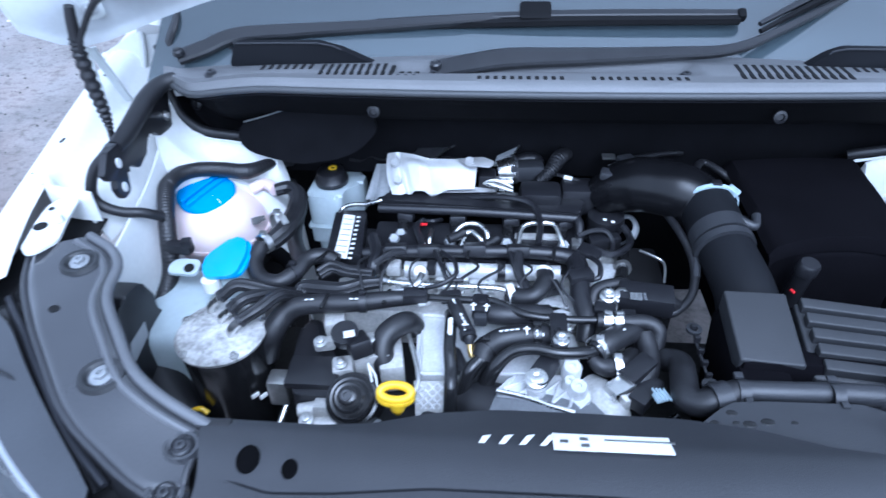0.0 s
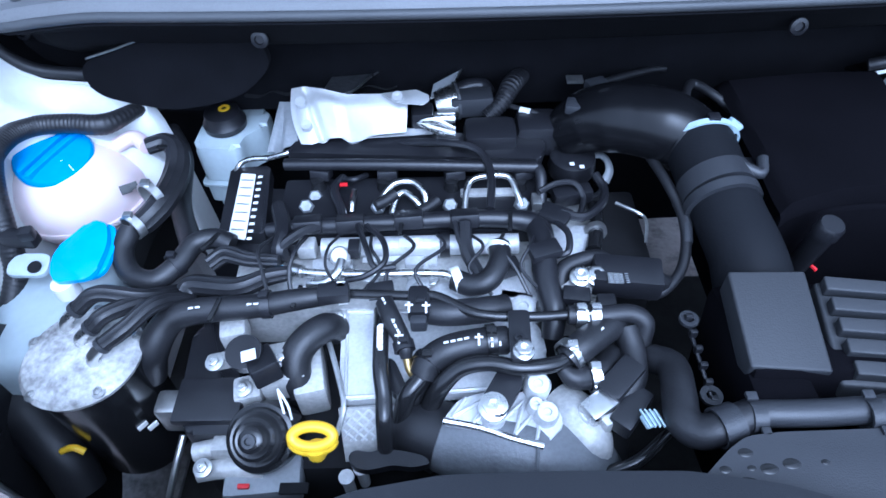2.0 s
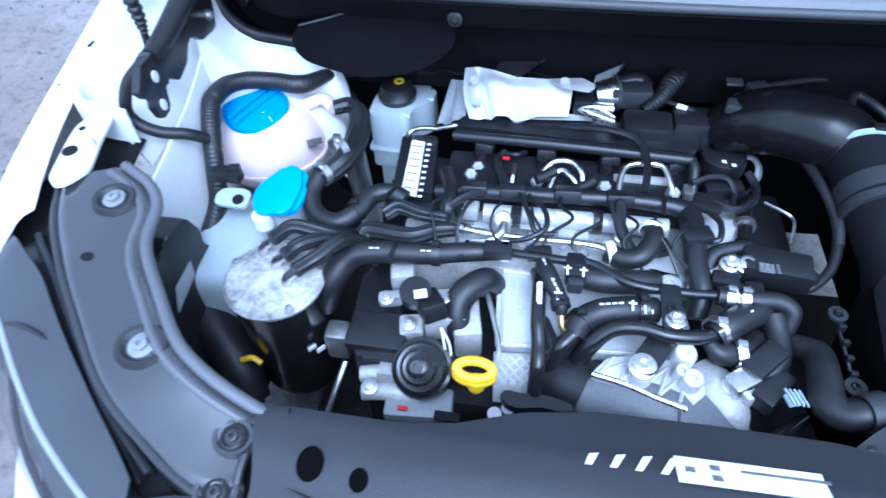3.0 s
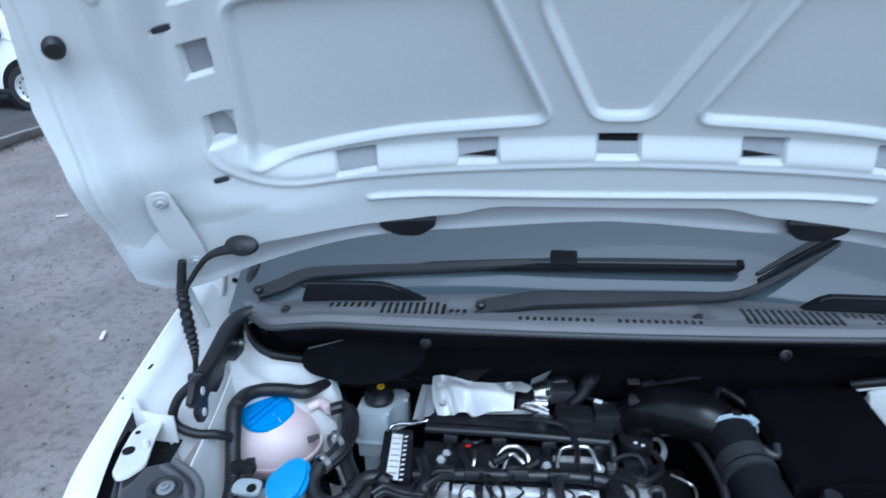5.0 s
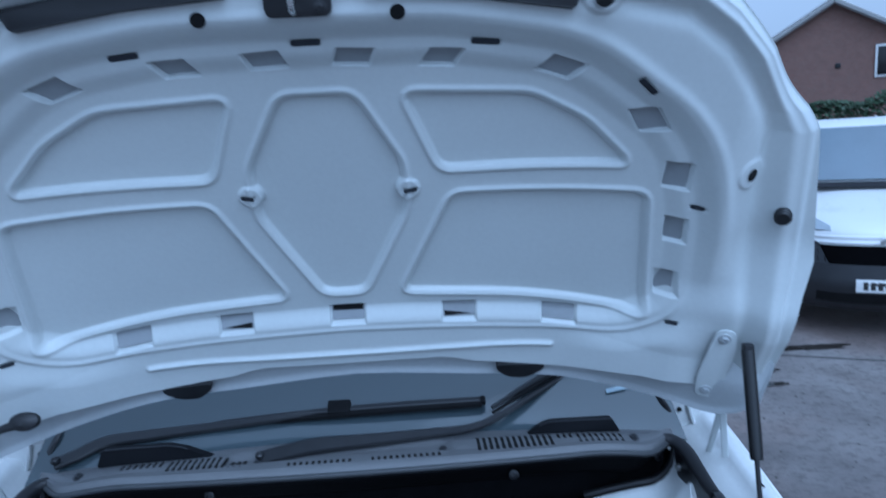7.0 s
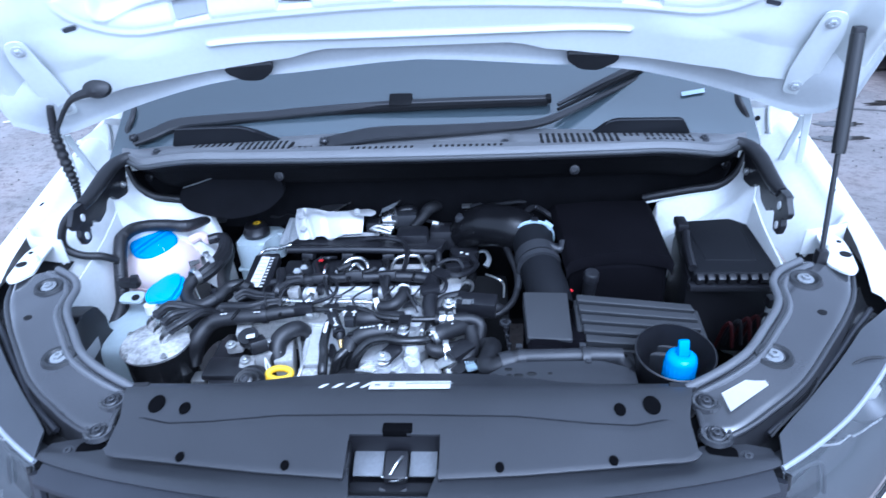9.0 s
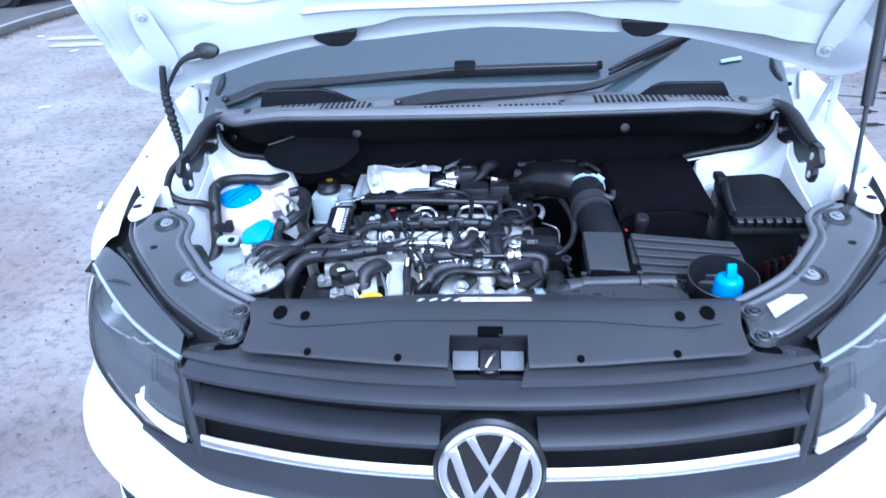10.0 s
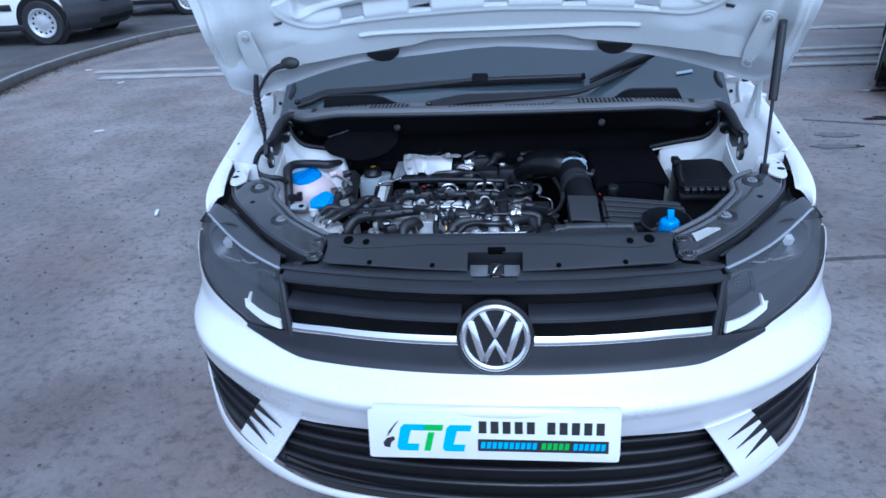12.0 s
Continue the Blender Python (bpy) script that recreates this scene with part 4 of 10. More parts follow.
for s, fin in ((-1, ((0.535, 1.148), (0.521, 1.185), (0.388, 1.186), (0.352, 1.176), (0.300, 1.152))), (1, ((0.339, 1.150), (0.368, 1.172), (0.389, 1.180), (0.519, 1.178), (0.537, 1.148)))):
    fin = [(s * a, b) for a, b in fin]
    stand = Matrix.Translation((0, 0.846, 0)) @ pose(0, 0, 0, 90, 0, 0)
    cowl = part("cowl_fin", slab(fin, 0.016, stand, 0.002, 0.006), DUCT, scuttle, "dark upright cowl shield below the wiper")
    part("fin_edge", tube([(a, 0.829, b + 0.0005) for a, b in fin[1:-1]], 0.0014, 6, 2), GRAIN, cowl)
    # trim at the foot of the screen pillar
    part("pillar_trim", grid(lambda u, v: (s * (0.535 + 0.112 * u), 0.866 + 0.050 * v * u + 0.004 * math.sin(math.pi * u), 1.146 + (0.016 + 0.040 * u) * v), steps(0, 1, 10), steps(0, 1, 6), 0.004), GRAIN, scuttle, "grey trim rising to the screen pillar")
    part("pillar_gusset", tube([(s * 0.658, 0.880, 1.138), (s * 0.652, 0.872, 1.165), (s * 0.642, 0.900, 1.196), (s * 0.655, 0.95, 1.215)], [0.010, 0.012, 0.009, 0.006], 8, 5, flat=0.5), BLACK, scuttle)

# cab and load body behind the screen, roof, pillars, wheels
def body_side(s):
    def fn(u, v):
        y = 1.28 + (4.35 - 1.28) * u
        zt = lerp(y, [(1.28, 1.23), (1.75, 1.68), (1.95, 1.78), (4.2, 1.80), (4.35, 1.72)])
        z = 0.30 + (zt - 0.30) * v
        x = 0.86 - 0.10 * max(0, (z - 0.9) / 0.9) ** 2
        return (s * x, y, z)
    return grid(fn, steps(0, 1, 24), steps(0, 1, 12), 0.004 * s)


for s in (-1, 1):
    part("body_side", body_side(s), WHITE, van)
    part("screen_pillar", tube([(s * 0.70, 0.93, 1.165), (s * 0.715, 1.25, 1.42), (s * 0.70, 1.66, 1.72)], [0.03, 0.035, 0.04], 10, 6), WHITE, van)
    wheel = part("wheel", lathe([(0.20, -0.09), (0.30, -0.095), (0.318, -0.06), (0.320, 0.06), (0.30, 0.095), (0.20, 0.09)], pose(s * 0.74, 0.90, 0.315, 0, 90, 0), 40), TYRE, van, "black front tyre on a steel rim")
    part("rim", lathe([(0.0001, -0.02), (0.19, -0.05), (0.205, -0.085), (0.205, 0.085), (0.19, 0.05), (0.0001, 0.02)], pose(s * 0.74, 0.90, 0.315, 0, 90, 0), 32), RIM, wheel)
    wheel = part("wheel", lathe([(0.20, -0.09), (0.30, -0.095), (0.318, -0.06), (0.320, 0.06), (0.30, 0.095), (0.20, 0.09)], pose(s * 0.76, 3.58, 0.315, 0, 90, 0), 40), TYRE, van, "black rear tyre on a steel rim")
    part("rim", lathe([(0.0001, -0.02), (0.19, -0.05), (0.205, -0.085), (0.205, 0.085), (0.19, 0.05), (0.0001, 0.02)], pose(s * 0.76, 3.58, 0.315, 0, 90, 0), 32), RIM, wheel)
part("roof", grid(lambda u, v: (0.77 * u, 1.62 + 2.7 * v, 1.74 + 0.06 * math.sin(math.pi * min(1, v * 3) / 2) + 0.03 * (1 - u * u)), steps(-1, 1, 14), steps(0, 1, 14), 0.004), WHITE, van)
part("rear_doors", grid(lambda u, v: (0.85 * u * (1 - 0.08 * v), 4.35 + 0.02 * u * u, 0.35 + 1.45 * v), steps(-1, 1, 10), steps(0, 1, 10), 0.004), WHITE, van)
part("dashboard", grid(lambda u, v: (0.72 * u, 1.10 + 0.45 * v, 1.05 + 0.10 * math.sin(math.pi * v) ** 0.6), steps(-1, 1, 10), steps(0, 1, 8), 0.01), BLACK, van)
part("cab_bulkhead", box((0, 2.3, 1.05), (1.5, 0.03, 1.3), 0.01), DARK, van)
part("floor_pan", box((0, 2.8, 0.36), (1.62, 3.05, 0.06), 0.01), DARK, van)

# ---- bonnet: pressed inner panel, propped open ----
B0, BU, BW = Vector((0, 0.775, 1.451)), Vector((0, -0.48, 0.877)), Vector((0, -0.877, -0.48))


def crown(x, v):
    a = np.abs(x)
    return 0.10 * np.maximum(0, (a - 0.25) / 0.43) ** 2 * (1 - 0.55 * np.clip(v / 0.6, 0, 1))


def flare(x, v):
    """The rolled side edge stands a little further out."""
    return x * (1 + 0.028 * smoothstep(0.68, 0.745, np.abs(x)) * smoothstep(0.02, 0.18, v) * smoothstep(0.47, 0.37, v))


def bonnet_place(x, v, w):
    return (float(flare(np.array(x), np.array(v))), B0.y + v * BU.y + w * BW.y, B0.z + v * BU.z + w * BW.z)


def poly_dist(px, py, poly):
    """Signed distance to a polygon, inside negative."""
    best = np.full(px.shape, 1e9)
    inside = np.zeros(px.shape, bool)
    n = len(poly)
    for i in range(n):
        (ax, ay), (bx, by) = poly[i], poly[(i + 1) % n]
        dx, dy = bx - ax, by - ay
        t = np.clip(((px - ax) * dx + (py - ay) * dy) / (dx * dx + dy * dy), 0, 1)
        best = np.minimum(best, np.hypot(px - ax - t * dx, py - ay - t * dy))
        if dy != 0:
            inside ^= ((ay > py) != (by > py)) & (px < (bx - ax) * (py - ay) / dy + ax)
    return np.where(inside, -best, best)


def mirror_poly(p):
    return [(-a, b) for a, b in p]


def soft(p, r):
    return [(q.x, q.y) for q in rounded(p, r, 4)]


HEX = soft([(-0.052, 0.436), (0.054, 0.436), (0.119, 0.318), (0.119, 0.228), (0.036, 0.056), (-0.036, 0.056), (-0.119, 0.228), (-0.119, 0.318)], 0.02)
UPPER = soft([(0.130, 0.434), (0.320, 0.424), (0.405, 0.380), (0.470, 0.318), (0.472, 0.308), (0.183, 0.305)], 0.02)
LOWER = soft([(0.200, 0.253), (0.516, 0.252), (0.542, 0.010), (0.34, 0.030), (0.108, 0.050)], 0.02)
POCKETS = [HEX, UPPER, mirror_poly(UPPER), LOWER, mirror_poly(LOWER)]
TROUGH_IN = soft([(-0.50, 0.008), (-0.34, 0.006), (-0.14, 0.018), (0.0, 0.022), (0.14, 0.018), (0.34, 0.006), (0.50, 0.008), (0.562, 0.06), (0.556, 0.20), (0.515, 0.335), (0.36, 0.445), (0.18, 0.475), (-0.18, 0.475), (-0.36, 0.445), (-0.515, 0.335), (-0.556, 0.20), (-0.562, 0.06)], 0.05)


def quad(x, v, w, h, a=0.0, skew=0.0):
    c, s = math.cos(radians(a)), math.sin(radians(a))
    return [(x + c * i - s * j, v + s * i + c * j) for i, j in ((-w / 2 - skew, -h / 2), (w / 2 - skew, -h / 2), (w / 2 + skew, h / 2), (-w / 2 + skew, h / 2))]


def sheared(x, v, ax, av, bx, bv):
    """A parallelogram round (x, v) with its two side vectors."""
    return [(x + i * ax / 2 + j * bx / 2, v + i * av / 2 + j * bv / 2) for i, j in ((-1, -1), (1, -1), (1, 1), (-1, 1))]


WINDOWS = [quad(0, 0.006, 0.064, 0.033)]
for s in (-1, 1):
    WINDOWS += [quad(s * 0.209, -0.002, 0.064, 0.033, -3 * s), quad(s * 0.397, -0.012, 0.064, 0.033, -3 * s), quad(s * 0.556, 0.292, 0.038, 0.048, 1 * s), quad(s * 0.570, 0.190, 0.032, 0.048, 4 * s),
                quad(s * 0.572, 0.080, 0.034, 0.050, 7 * s), sheared(s * 0.498, 0.386, 0.043, 0.007 * s, -0.024 * s, 0.037), sheared(s * 0.360, 0.467, 0.050, -0.017 * s, 0.026 * s, 0.023), sheared(s * 0.188, 0.488, 0.050, -0.003 * s, 0.016 * s, 0.027), sheared(s * 0.062, 0.494, 0.053, -0.003 * s, 0.010 * s, 0.027)]
SLOTS = [quad(0, 0.519, 0.040, 0.009)]
for s in (-1, 1):
    SLOTS += [quad(s * 0.249, 0.510, 0.040, 0.009, -5 * s), quad(s * 0.480, 0.446, 0.034, 0.010, -48 * s), quad(s * 0.593, 0.240, 0.022, 0.007), quad(s * 0.588, 0.006, 0.022, 0.007), quad(s * 0.131, 0.270, 0.022, 0.007), quad(s * 0.240, 0.612, 0.056, 0.020, -4 * s)]


def half_width(v):
    return np.interp(v, [-0.30, -0.20, -0.12, 0.0, 0.2, 0.37, 0.40, 0.49, 0.557, 0.603, 0.64, 0.69], [0.60, 0.72, 0.768, 0.764, 0.750, 0.735, 0.722, 0.656, 0.590, 0.526, 0.42, 0.20])


def bonnet_edges(x):
    a = np.abs(x)
    front = np.interp(a, [0, 0.18, 0.35, 0.523, 0.59, 0.656, 0.72, 0.735, 0.78], [0.672, 0.660, 0.640, 0.606, 0.560, 0.494, 0.405, 0.37, 0.12])
    rear = np.interp(a, [0, 0.17, 0.20, 0.24, 0.36, 0.42, 0.55, 0.62, 0.70, 0.745, 0.775], [-0.103, -0.103, -0.108, -0.120, -0.134, -0.132, -0.124, -0.130, -0.145, -0.140, -0.100])
    return rear, front


def bonnet_w(x, v, holes=True):
    """How far the pressed panel stands out at x across and v along the leaf."""
    rear, front = bonnet_edges(x)
    w = crown(x, v)
    a = np.abs(x)
    d_in = poly_dist(x, v, TROUGH_IN)
    aft = smoothstep(0.10, 0.02, v)
    # first step out of the web carries the openings; the second one lifts the outer rail
    w += (0.010 + 0.011 * aft) * smoothstep(-0.001, 0.033, d_in)
    w += 0.003 * np.exp(-((d_in - 0.043) / 0.005) ** 2) * aft
    w += 0.020 * smoothstep(0.044, 0.078, d_in) * smoothstep(0.02, 0.22, v)
    w += 0.004 * np.exp(-((d_in - 0.086) / 0.010) ** 2) * smoothstep(0.1, 0.3, v)
    # rear flange: shallow slope, long bead, deeper shoulders at the corners
    back = np.maximum(0, -0.022 - 0.12 * a * a - v)
    w += 0.12 * back
    w += 0.0065 * np.exp(-((v + 0.078) / 0.0048) ** 2) * smoothstep(0.392, 0.380, a)
    w += 0.016 * smoothstep(0.030, 0.090, d_in) * smoothstep(0.03, -0.05, v) * smoothstep(0.36, 0.54, a) * smoothstep(0.70, 0.58, a)
    w -= 0.012 * smoothstep(0.59, 0.68, a) * smoothstep(0.06, -0.08, v)
    w -= 0.042 * smoothstep(0.61, 0.70, a) * smoothstep(0.04, 0.20, v)
    for p in POCKETS:
        d = poly_dist(x, v, p)
        keep = 1.0
        for sx in (-1, 1):
            keep = keep * (1 - smoothstep(0.021, 0.017, np.hypot(x - sx * 0.127, v - 0.270)))
        w -= 0.009 * smoothstep(0.0015, -0.0035, d) * keep - 0.0012 * (1 - keep)
        w += 0.0040 * np.exp(-((d - 0.0075) / 0.0044) ** 2)
    edge = np.minimum(front - v, (half_width(v) - a))
    edge = np.minimum(edge, 0.30)
    w -= 0.010 * np.exp(-((edge - 0.060) / 0.014) ** 2)
    w += 0.006 * np.exp(-((edge - 0.032) / 0.009) ** 2)
    w -= 0.018 * smoothstep(0.016, 0.0, edge)
    for sx in (-1, 1):
        r = np.hypot(x - sx * 0.659, v - 0.305)
        w += 0.003 * smoothstep(0.028, 0.020, r)
        r = np.hypot(x - sx * 0.403, v - 0.581)
        w += 0.008 * smoothstep(0.036, 0.026, r)
    if holes:
        for p in WINDOWS:
            w -= 0.012 * smoothstep(0.001, -0.0018, poly_dist(x, v, p))
        for p in SLOTS:
            w -= 0.004 * smoothstep(0.001, -0.0015, poly_dist(x, v, p))
    return w


def bonnet_mesh():
    nx, nv = 760, 470
    s = np.linspace(-1, 1, nx)
    x = np.repeat((s * 0.775)[None, :], nv, 0)
    rear, front = bonnet_edges(x)
    v = rear + (front - rear) * np.linspace(0, 1, nv)[:, None]
    w = bonnet_w(x, v)
    pts = np.stack([flare(x, v), B0.y + v * BU.y + w * BW.y, B0.z + v * BU.z + w * BW.z], -1).reshape(-1, 3)
    i = np.arange(nx * nv).reshape(nv, nx)
    faces = np.stack([i[:-1, :-1], i[:-1, 1:], i[1:, 1:], i[1:, :-1]], -1).reshape(-1, 4)
    return pts, faces


bonnet = thing("bonnet", B0 + Vector((0, 0, -0.2)), "pale grey-white bonnet seen from its ribbed underside", "bonnet")
pts, faces = bonnet_mesh()
me = bpy.data.meshes.new("inner_panel")
me.from_pydata((pts - np.array(origin_of(bonnet))).tolist(), [], faces.tolist())
me.materials.append(BONNET_IN)
for p in me.polygons:
    p.use_smooth = True
inner_panel = new("inner_panel", me)
inner_panel.parent = bonnet


def outer_fn(u, v):
    x = 0.775 * u
    a = abs(x)
    rear, front = bonnet_edges(np.array(x))
    tail = float(np.interp(a, [0, 0.08, 0.25, 0.42, 0.56, 0.66, 0.69, 0.715, 0.740, 0.760, 0.775], [-0.138, -0.143, -0.162, -0.170, -0.184, -0.196, -0.196, -0.184, -0.152, -0.112, -0.060]))
    vv = tail + (float(front) - tail - 0.001) * v
    w = float(crown(np.array(x), np.array(vv))) - 0.052 + 0.074 * float(smoothstep(-0.01, -0.12, vv)) - 0.010 * math.sin(math.pi * v) + 0.014 * (a / 0.775) ** 6
    w += 0.006 * float(smoothstep(tail + 0.012, tail, vv))
    lim = float(np.interp(vv, [-0.2, -0.12, 0.0, 0.15, 0.26, 0.39], [0.775, 0.772, 0.765, 0.756, 0.747, 0.734]))
    if a > lim - 0.03 and vv < 0.39:
        x = math.copysign(lim - 0.03 + (a - lim + 0.03) * 0.03 / (0.805 - lim), x)
    return bonnet_place(x, vv, w)


# Outer skin drawn in a darker grey than the inner panel.
part("outer_skin", grid(outer_fn, steps(-1, 1, 60), [0, 0.006, 0.012, 0.02, 0.03, 0.05, 0.07, 0.1, 0.13, 0.16] + steps(0.2, 1, 30), 0.002), BONNET_SKIN, bonnet, "plain grey outer skin")


def on_bonnet(x, v, up=0.0):
    """A pose on the inner panel: own x across, y along the leaf, z out of it."""
    q = bonnet_w(np.array([x, x + 0.006, x - 0.006, x, x]), np.array([v, v, v, v + 0.006, v - 0.006]), False)
    ax = Vector((1, 0, 0)) + BW * float(q[1] - q[2]) / 0.012
    z = ax.cross(BU + BW * float(q[3] - q[4]) / 0.012).normalized()
    if z.dot(BW) < 0:
        z = -z
    y = (BU - z * BU.dot(z)).normalized()
    return Matrix.Translation(bonnet_place(x, v, float(q[0]) + up)) @ Matrix((y.cross(z), y, z)).transposed().to_4x4()


for s in (-1, 1):
    strip = [(s * 0.088, -0.014), (s * 0.230, -0.027), (s * 0.362, -0.048), (s * 0.376, -0.020), (s * 0.235, 0.002), (s * 0.086, 0.018)]
    part("rubber_strip", slab(strip[::s], 0.012, on_bonnet(0.11 * s, 0.598, 0.0) @ Matrix.Translation((-0.11 * s, 0, 0)), 0.005, 0.004), RUBBER, bonnet, "dark rubber sealing strip")
    for x, v, r, h in ((0.402, 0.580, 0.0125, 0.022), (0.714, 0.235, 0.0135, 0.020)):
        part("rubber_buffer", lathe([(0.0001, 0), (r * 0.9, 0), (r, h * 0.35), (r * 0.85, h * 0.5), (r * 0.98, h * 0.8), (r * 0.7, h), (0.0001, h)], on_bonnet(s * x, v, -0.002), 24), RUBBER, bonnet)
    # Dark discs paint the shaded insides of the round holes.
    for x, v, r in ((0.659, 0.305, 0.010), (0.129, 0.562, 0.010), (0.498, 0.596, 0.005), (0.134, 0.647, 0.005)):
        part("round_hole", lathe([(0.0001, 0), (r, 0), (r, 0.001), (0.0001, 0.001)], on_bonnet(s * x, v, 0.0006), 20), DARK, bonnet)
    # washer jet tucked under the flange
    jm = Matrix.Translation(bonnet_place(s * 0.327, -0.146, 0.031)) @ Matrix((Vector((1, 0, 0)), BU, -BW)).transposed().to_4x4() @ pose(0, 0, 0, 0, 180, -4 * s)
    part("washer_jet", slab([(-0.050, 0.016), (0.050, 0.016), (0.046, 0.000), (0.020, -0.020), (-0.016, -0.022), (-0.045, 0.0)], 0.010, jm, 0.004, 0.012), RUBBER, bonnet)
    # hinge leaf and its arms
    hm = on_bonnet(s * 0.675, -0.075, 0.012)
    leaf = part("hinge_leaf", slab([(s * q[0], q[1]) for q in ((-0.016, 0.088), (0.016, 0.088), (0.026, 0.05), (0.022, -0.085), (-0.020, -0.085), (-0.026, -0.03))], 0.0025, hm, 0.001, 0.014), BONNET_IN, bonnet)
    for bx, by in ((0.0, 0.068), (-0.004, -0.066)):
        part("hinge_bolt", bolt(Vector(hm @ Vector((bx * s, by, 0.0025))), hm.to_3x3() @ Vector((0, 0, 1)), 0.007, 0.006), BONNET_SKIN, leaf)
    arm_ = part("hinge_arm", ribbon([(s * 0.704, 0.735, 1.274), (s * 0.712, 0.748, 1.227), (s * 0.721, 0.761, 1.183), (s * 0.736, 0.780, 1.100)], [0.017, 0.014, 0.013, 0.013], 0.005, (-0.35 * s, -0.9, -0.1)), BONNET_IN, leaf, "pale steel hinge arm")
    part("arm_pivot", lathe([(0.0001, -0.003), (0.008, -0.003), (0.008, 0.004), (0.005, 0.007), (0.0001, 0.007)], frame_z((s * 0.704, 0.733, 1.268), (-0.3 * s, -1, 0)), 14), ZINC, arm_)
    part("hinge_arm", ribbon([(s * 0.722, 0.778, 1.196), (s * 0.725, 0.795, 1.165), (s * 0.728, 0.835, 1.085)], [0.014, 0.013, 0.012], 0.005, (-0.35 * s, -0.9, -0.1)), BONNET_IN, leaf)
    part("hinge_tab", slab([(-0.010, -0.030), (0.012, -0.030), (0.014, 0.010), (0.020, 0.022), (0.012, 0.026), (-0.008, 0.024)], 0.003, pose(s * 0.722, 0.744, 1.250, 96, 0, 10 * s) @ Matrix.Diagonal((s, 1, 1, 1)), 0.001, 0.004), BONNET_IN, leaf)
# Grey floor slabs carry the openings' shade in their colour.
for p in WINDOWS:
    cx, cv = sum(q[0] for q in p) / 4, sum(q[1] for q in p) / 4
    part("shaded_opening_floor", slab([((q[0] - cx) * 0.97, (q[1] - cv) * 0.97) for q in p], 0.001, on_bonnet(cx, cv, -0.0118), 0, 0.004), MID_GREY, bonnet, smooth=False)
    # Dark slabs paint the shadow seen deep in the rear openings.
    if cv < 0.01 and abs(cx) < 0.3:
        part("opening_shadow", slab([(-0.028, 0.002 if cx else 0.003), (0.028, 0.002), (0.028, 0.014), (-0.028, 0.014)] if not cx else [(cx / abs(cx) * q[0], q[1]) for q in ((-0.028, -0.013), (0.024, -0.013), (-0.028, -0.003))], 0.001, on_bonnet(cx, cv, -0.0102), 0), DARK, bonnet, smooth=False)
# Flat slabs put the slots' shade into their colour.
for p in SLOTS:
    cx, cv = sum(q[0] for q in p) / 4, sum(q[1] for q in p) / 4
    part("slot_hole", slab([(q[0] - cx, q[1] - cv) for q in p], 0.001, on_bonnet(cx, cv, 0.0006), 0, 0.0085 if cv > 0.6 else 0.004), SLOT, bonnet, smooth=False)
# catch plate and striker
cm = on_bonnet(0.002, 0.594, 0.001)
catch = part("catch_plate", slab([(-0.043, -0.034), (0.043, -0.034), (0.043, 0.034), (-0.043, 0.034)], 0.005, cm, 0.002, 0.012), BLACK, bonnet, "dark catch plate with a steel striker")
part("striker", tube([cm @ Vector((-0.006, -0.028, 0.004)), cm @ Vector((-0.004, -0.024, 0.03)), cm @ Vector((-0.004, 0.012, 0.034)), cm @ Vector((-0.002, 0.02, 0.004))], 0.0045, 10, 6), STEEL, catch)
part("spring", tube([cm @ Vector((-0.014 + 0.005 * math.cos(k * 1.3), -0.004 + 0.0014 * k, 0.012 + 0.005 * math.sin(k * 1.3))) for k in range(16)], 0.0012, 6, 3), STEEL, catch)
for x, y in ((-0.034, 0.0), (0.034, 0.004), (-0.02, 0.026), (0.028, -0.024)):
    part("plate_bolt", bolt(cm @ Vector((x, y, 0.005)), cm.to_3x3() @ Vector((0, 0, 1)), 0.006, 0.005), BLACK, catch)
part("safety_hook", box(cm @ Vector((0.006, 0.058, 0.008)), (0.046, 0.030, 0.014), 0.004, (62, 0, 0)), RUBBER, catch)
# gas strut
strut = thing("gas_strut", (0.683, 0.523, 1.04), "black gas strut holding the bonnet up", "strut")
a, b = Vector((0.675, 0.523, 1.045)), Vector((0.700, 0.640, 1.375))
mid = a + (b - a) * 0.50
part("rod", tube([a, mid], 0.0042, 10, 2), BLACK, strut)
part("cylinder", tube([mid, mid + (b - a) * 0.02, b], [0.009, 0.011, 0.011], 14, 3), GLOSS, strut)
part("ball_socket", box(a, (0.018, 0.016, 0.026), 0.004), BLACK, strut)
part("ball_socket", box(b, (0.018, 0.016, 0.024), 0.004), BLACK, strut)
# washer cable on the other side
loom = thing("bonnet_cable", (-0.686, 0.70, 1.06), "black ribbed cable running up to the bonnet", "cable")
part("sleeve_top", tube([(-0.675, 0.700, 1.282), (-0.679, 0.700, 1.265), (-0.684, 0.700, 1.235)], [0.0065, 0.0075, 0.008], 10, 6), RUBBER, loom)
part("ribbed_sleeve", tube([(-0.684, 0.700, 1.240), (-0.685, 0.699, 1.215), (-0.685, 0.700, 1.165), (-0.683, 0.700, 1.128), (-0.684, 0.700, 1.104)], [0.0088, 0.0105, 0.0108, 0.0092, 0.006], 12, 6, ridge=0.0022, pitch=0.010), RUBBER, loom)
part("sleeve_tail", tube([(-0.684, 0.700, 1.108), (-0.687, 0.700, 1.085), (-0.690, 0.698, 1.070)], 0.0048, 8, 4), RUBBER, loom)
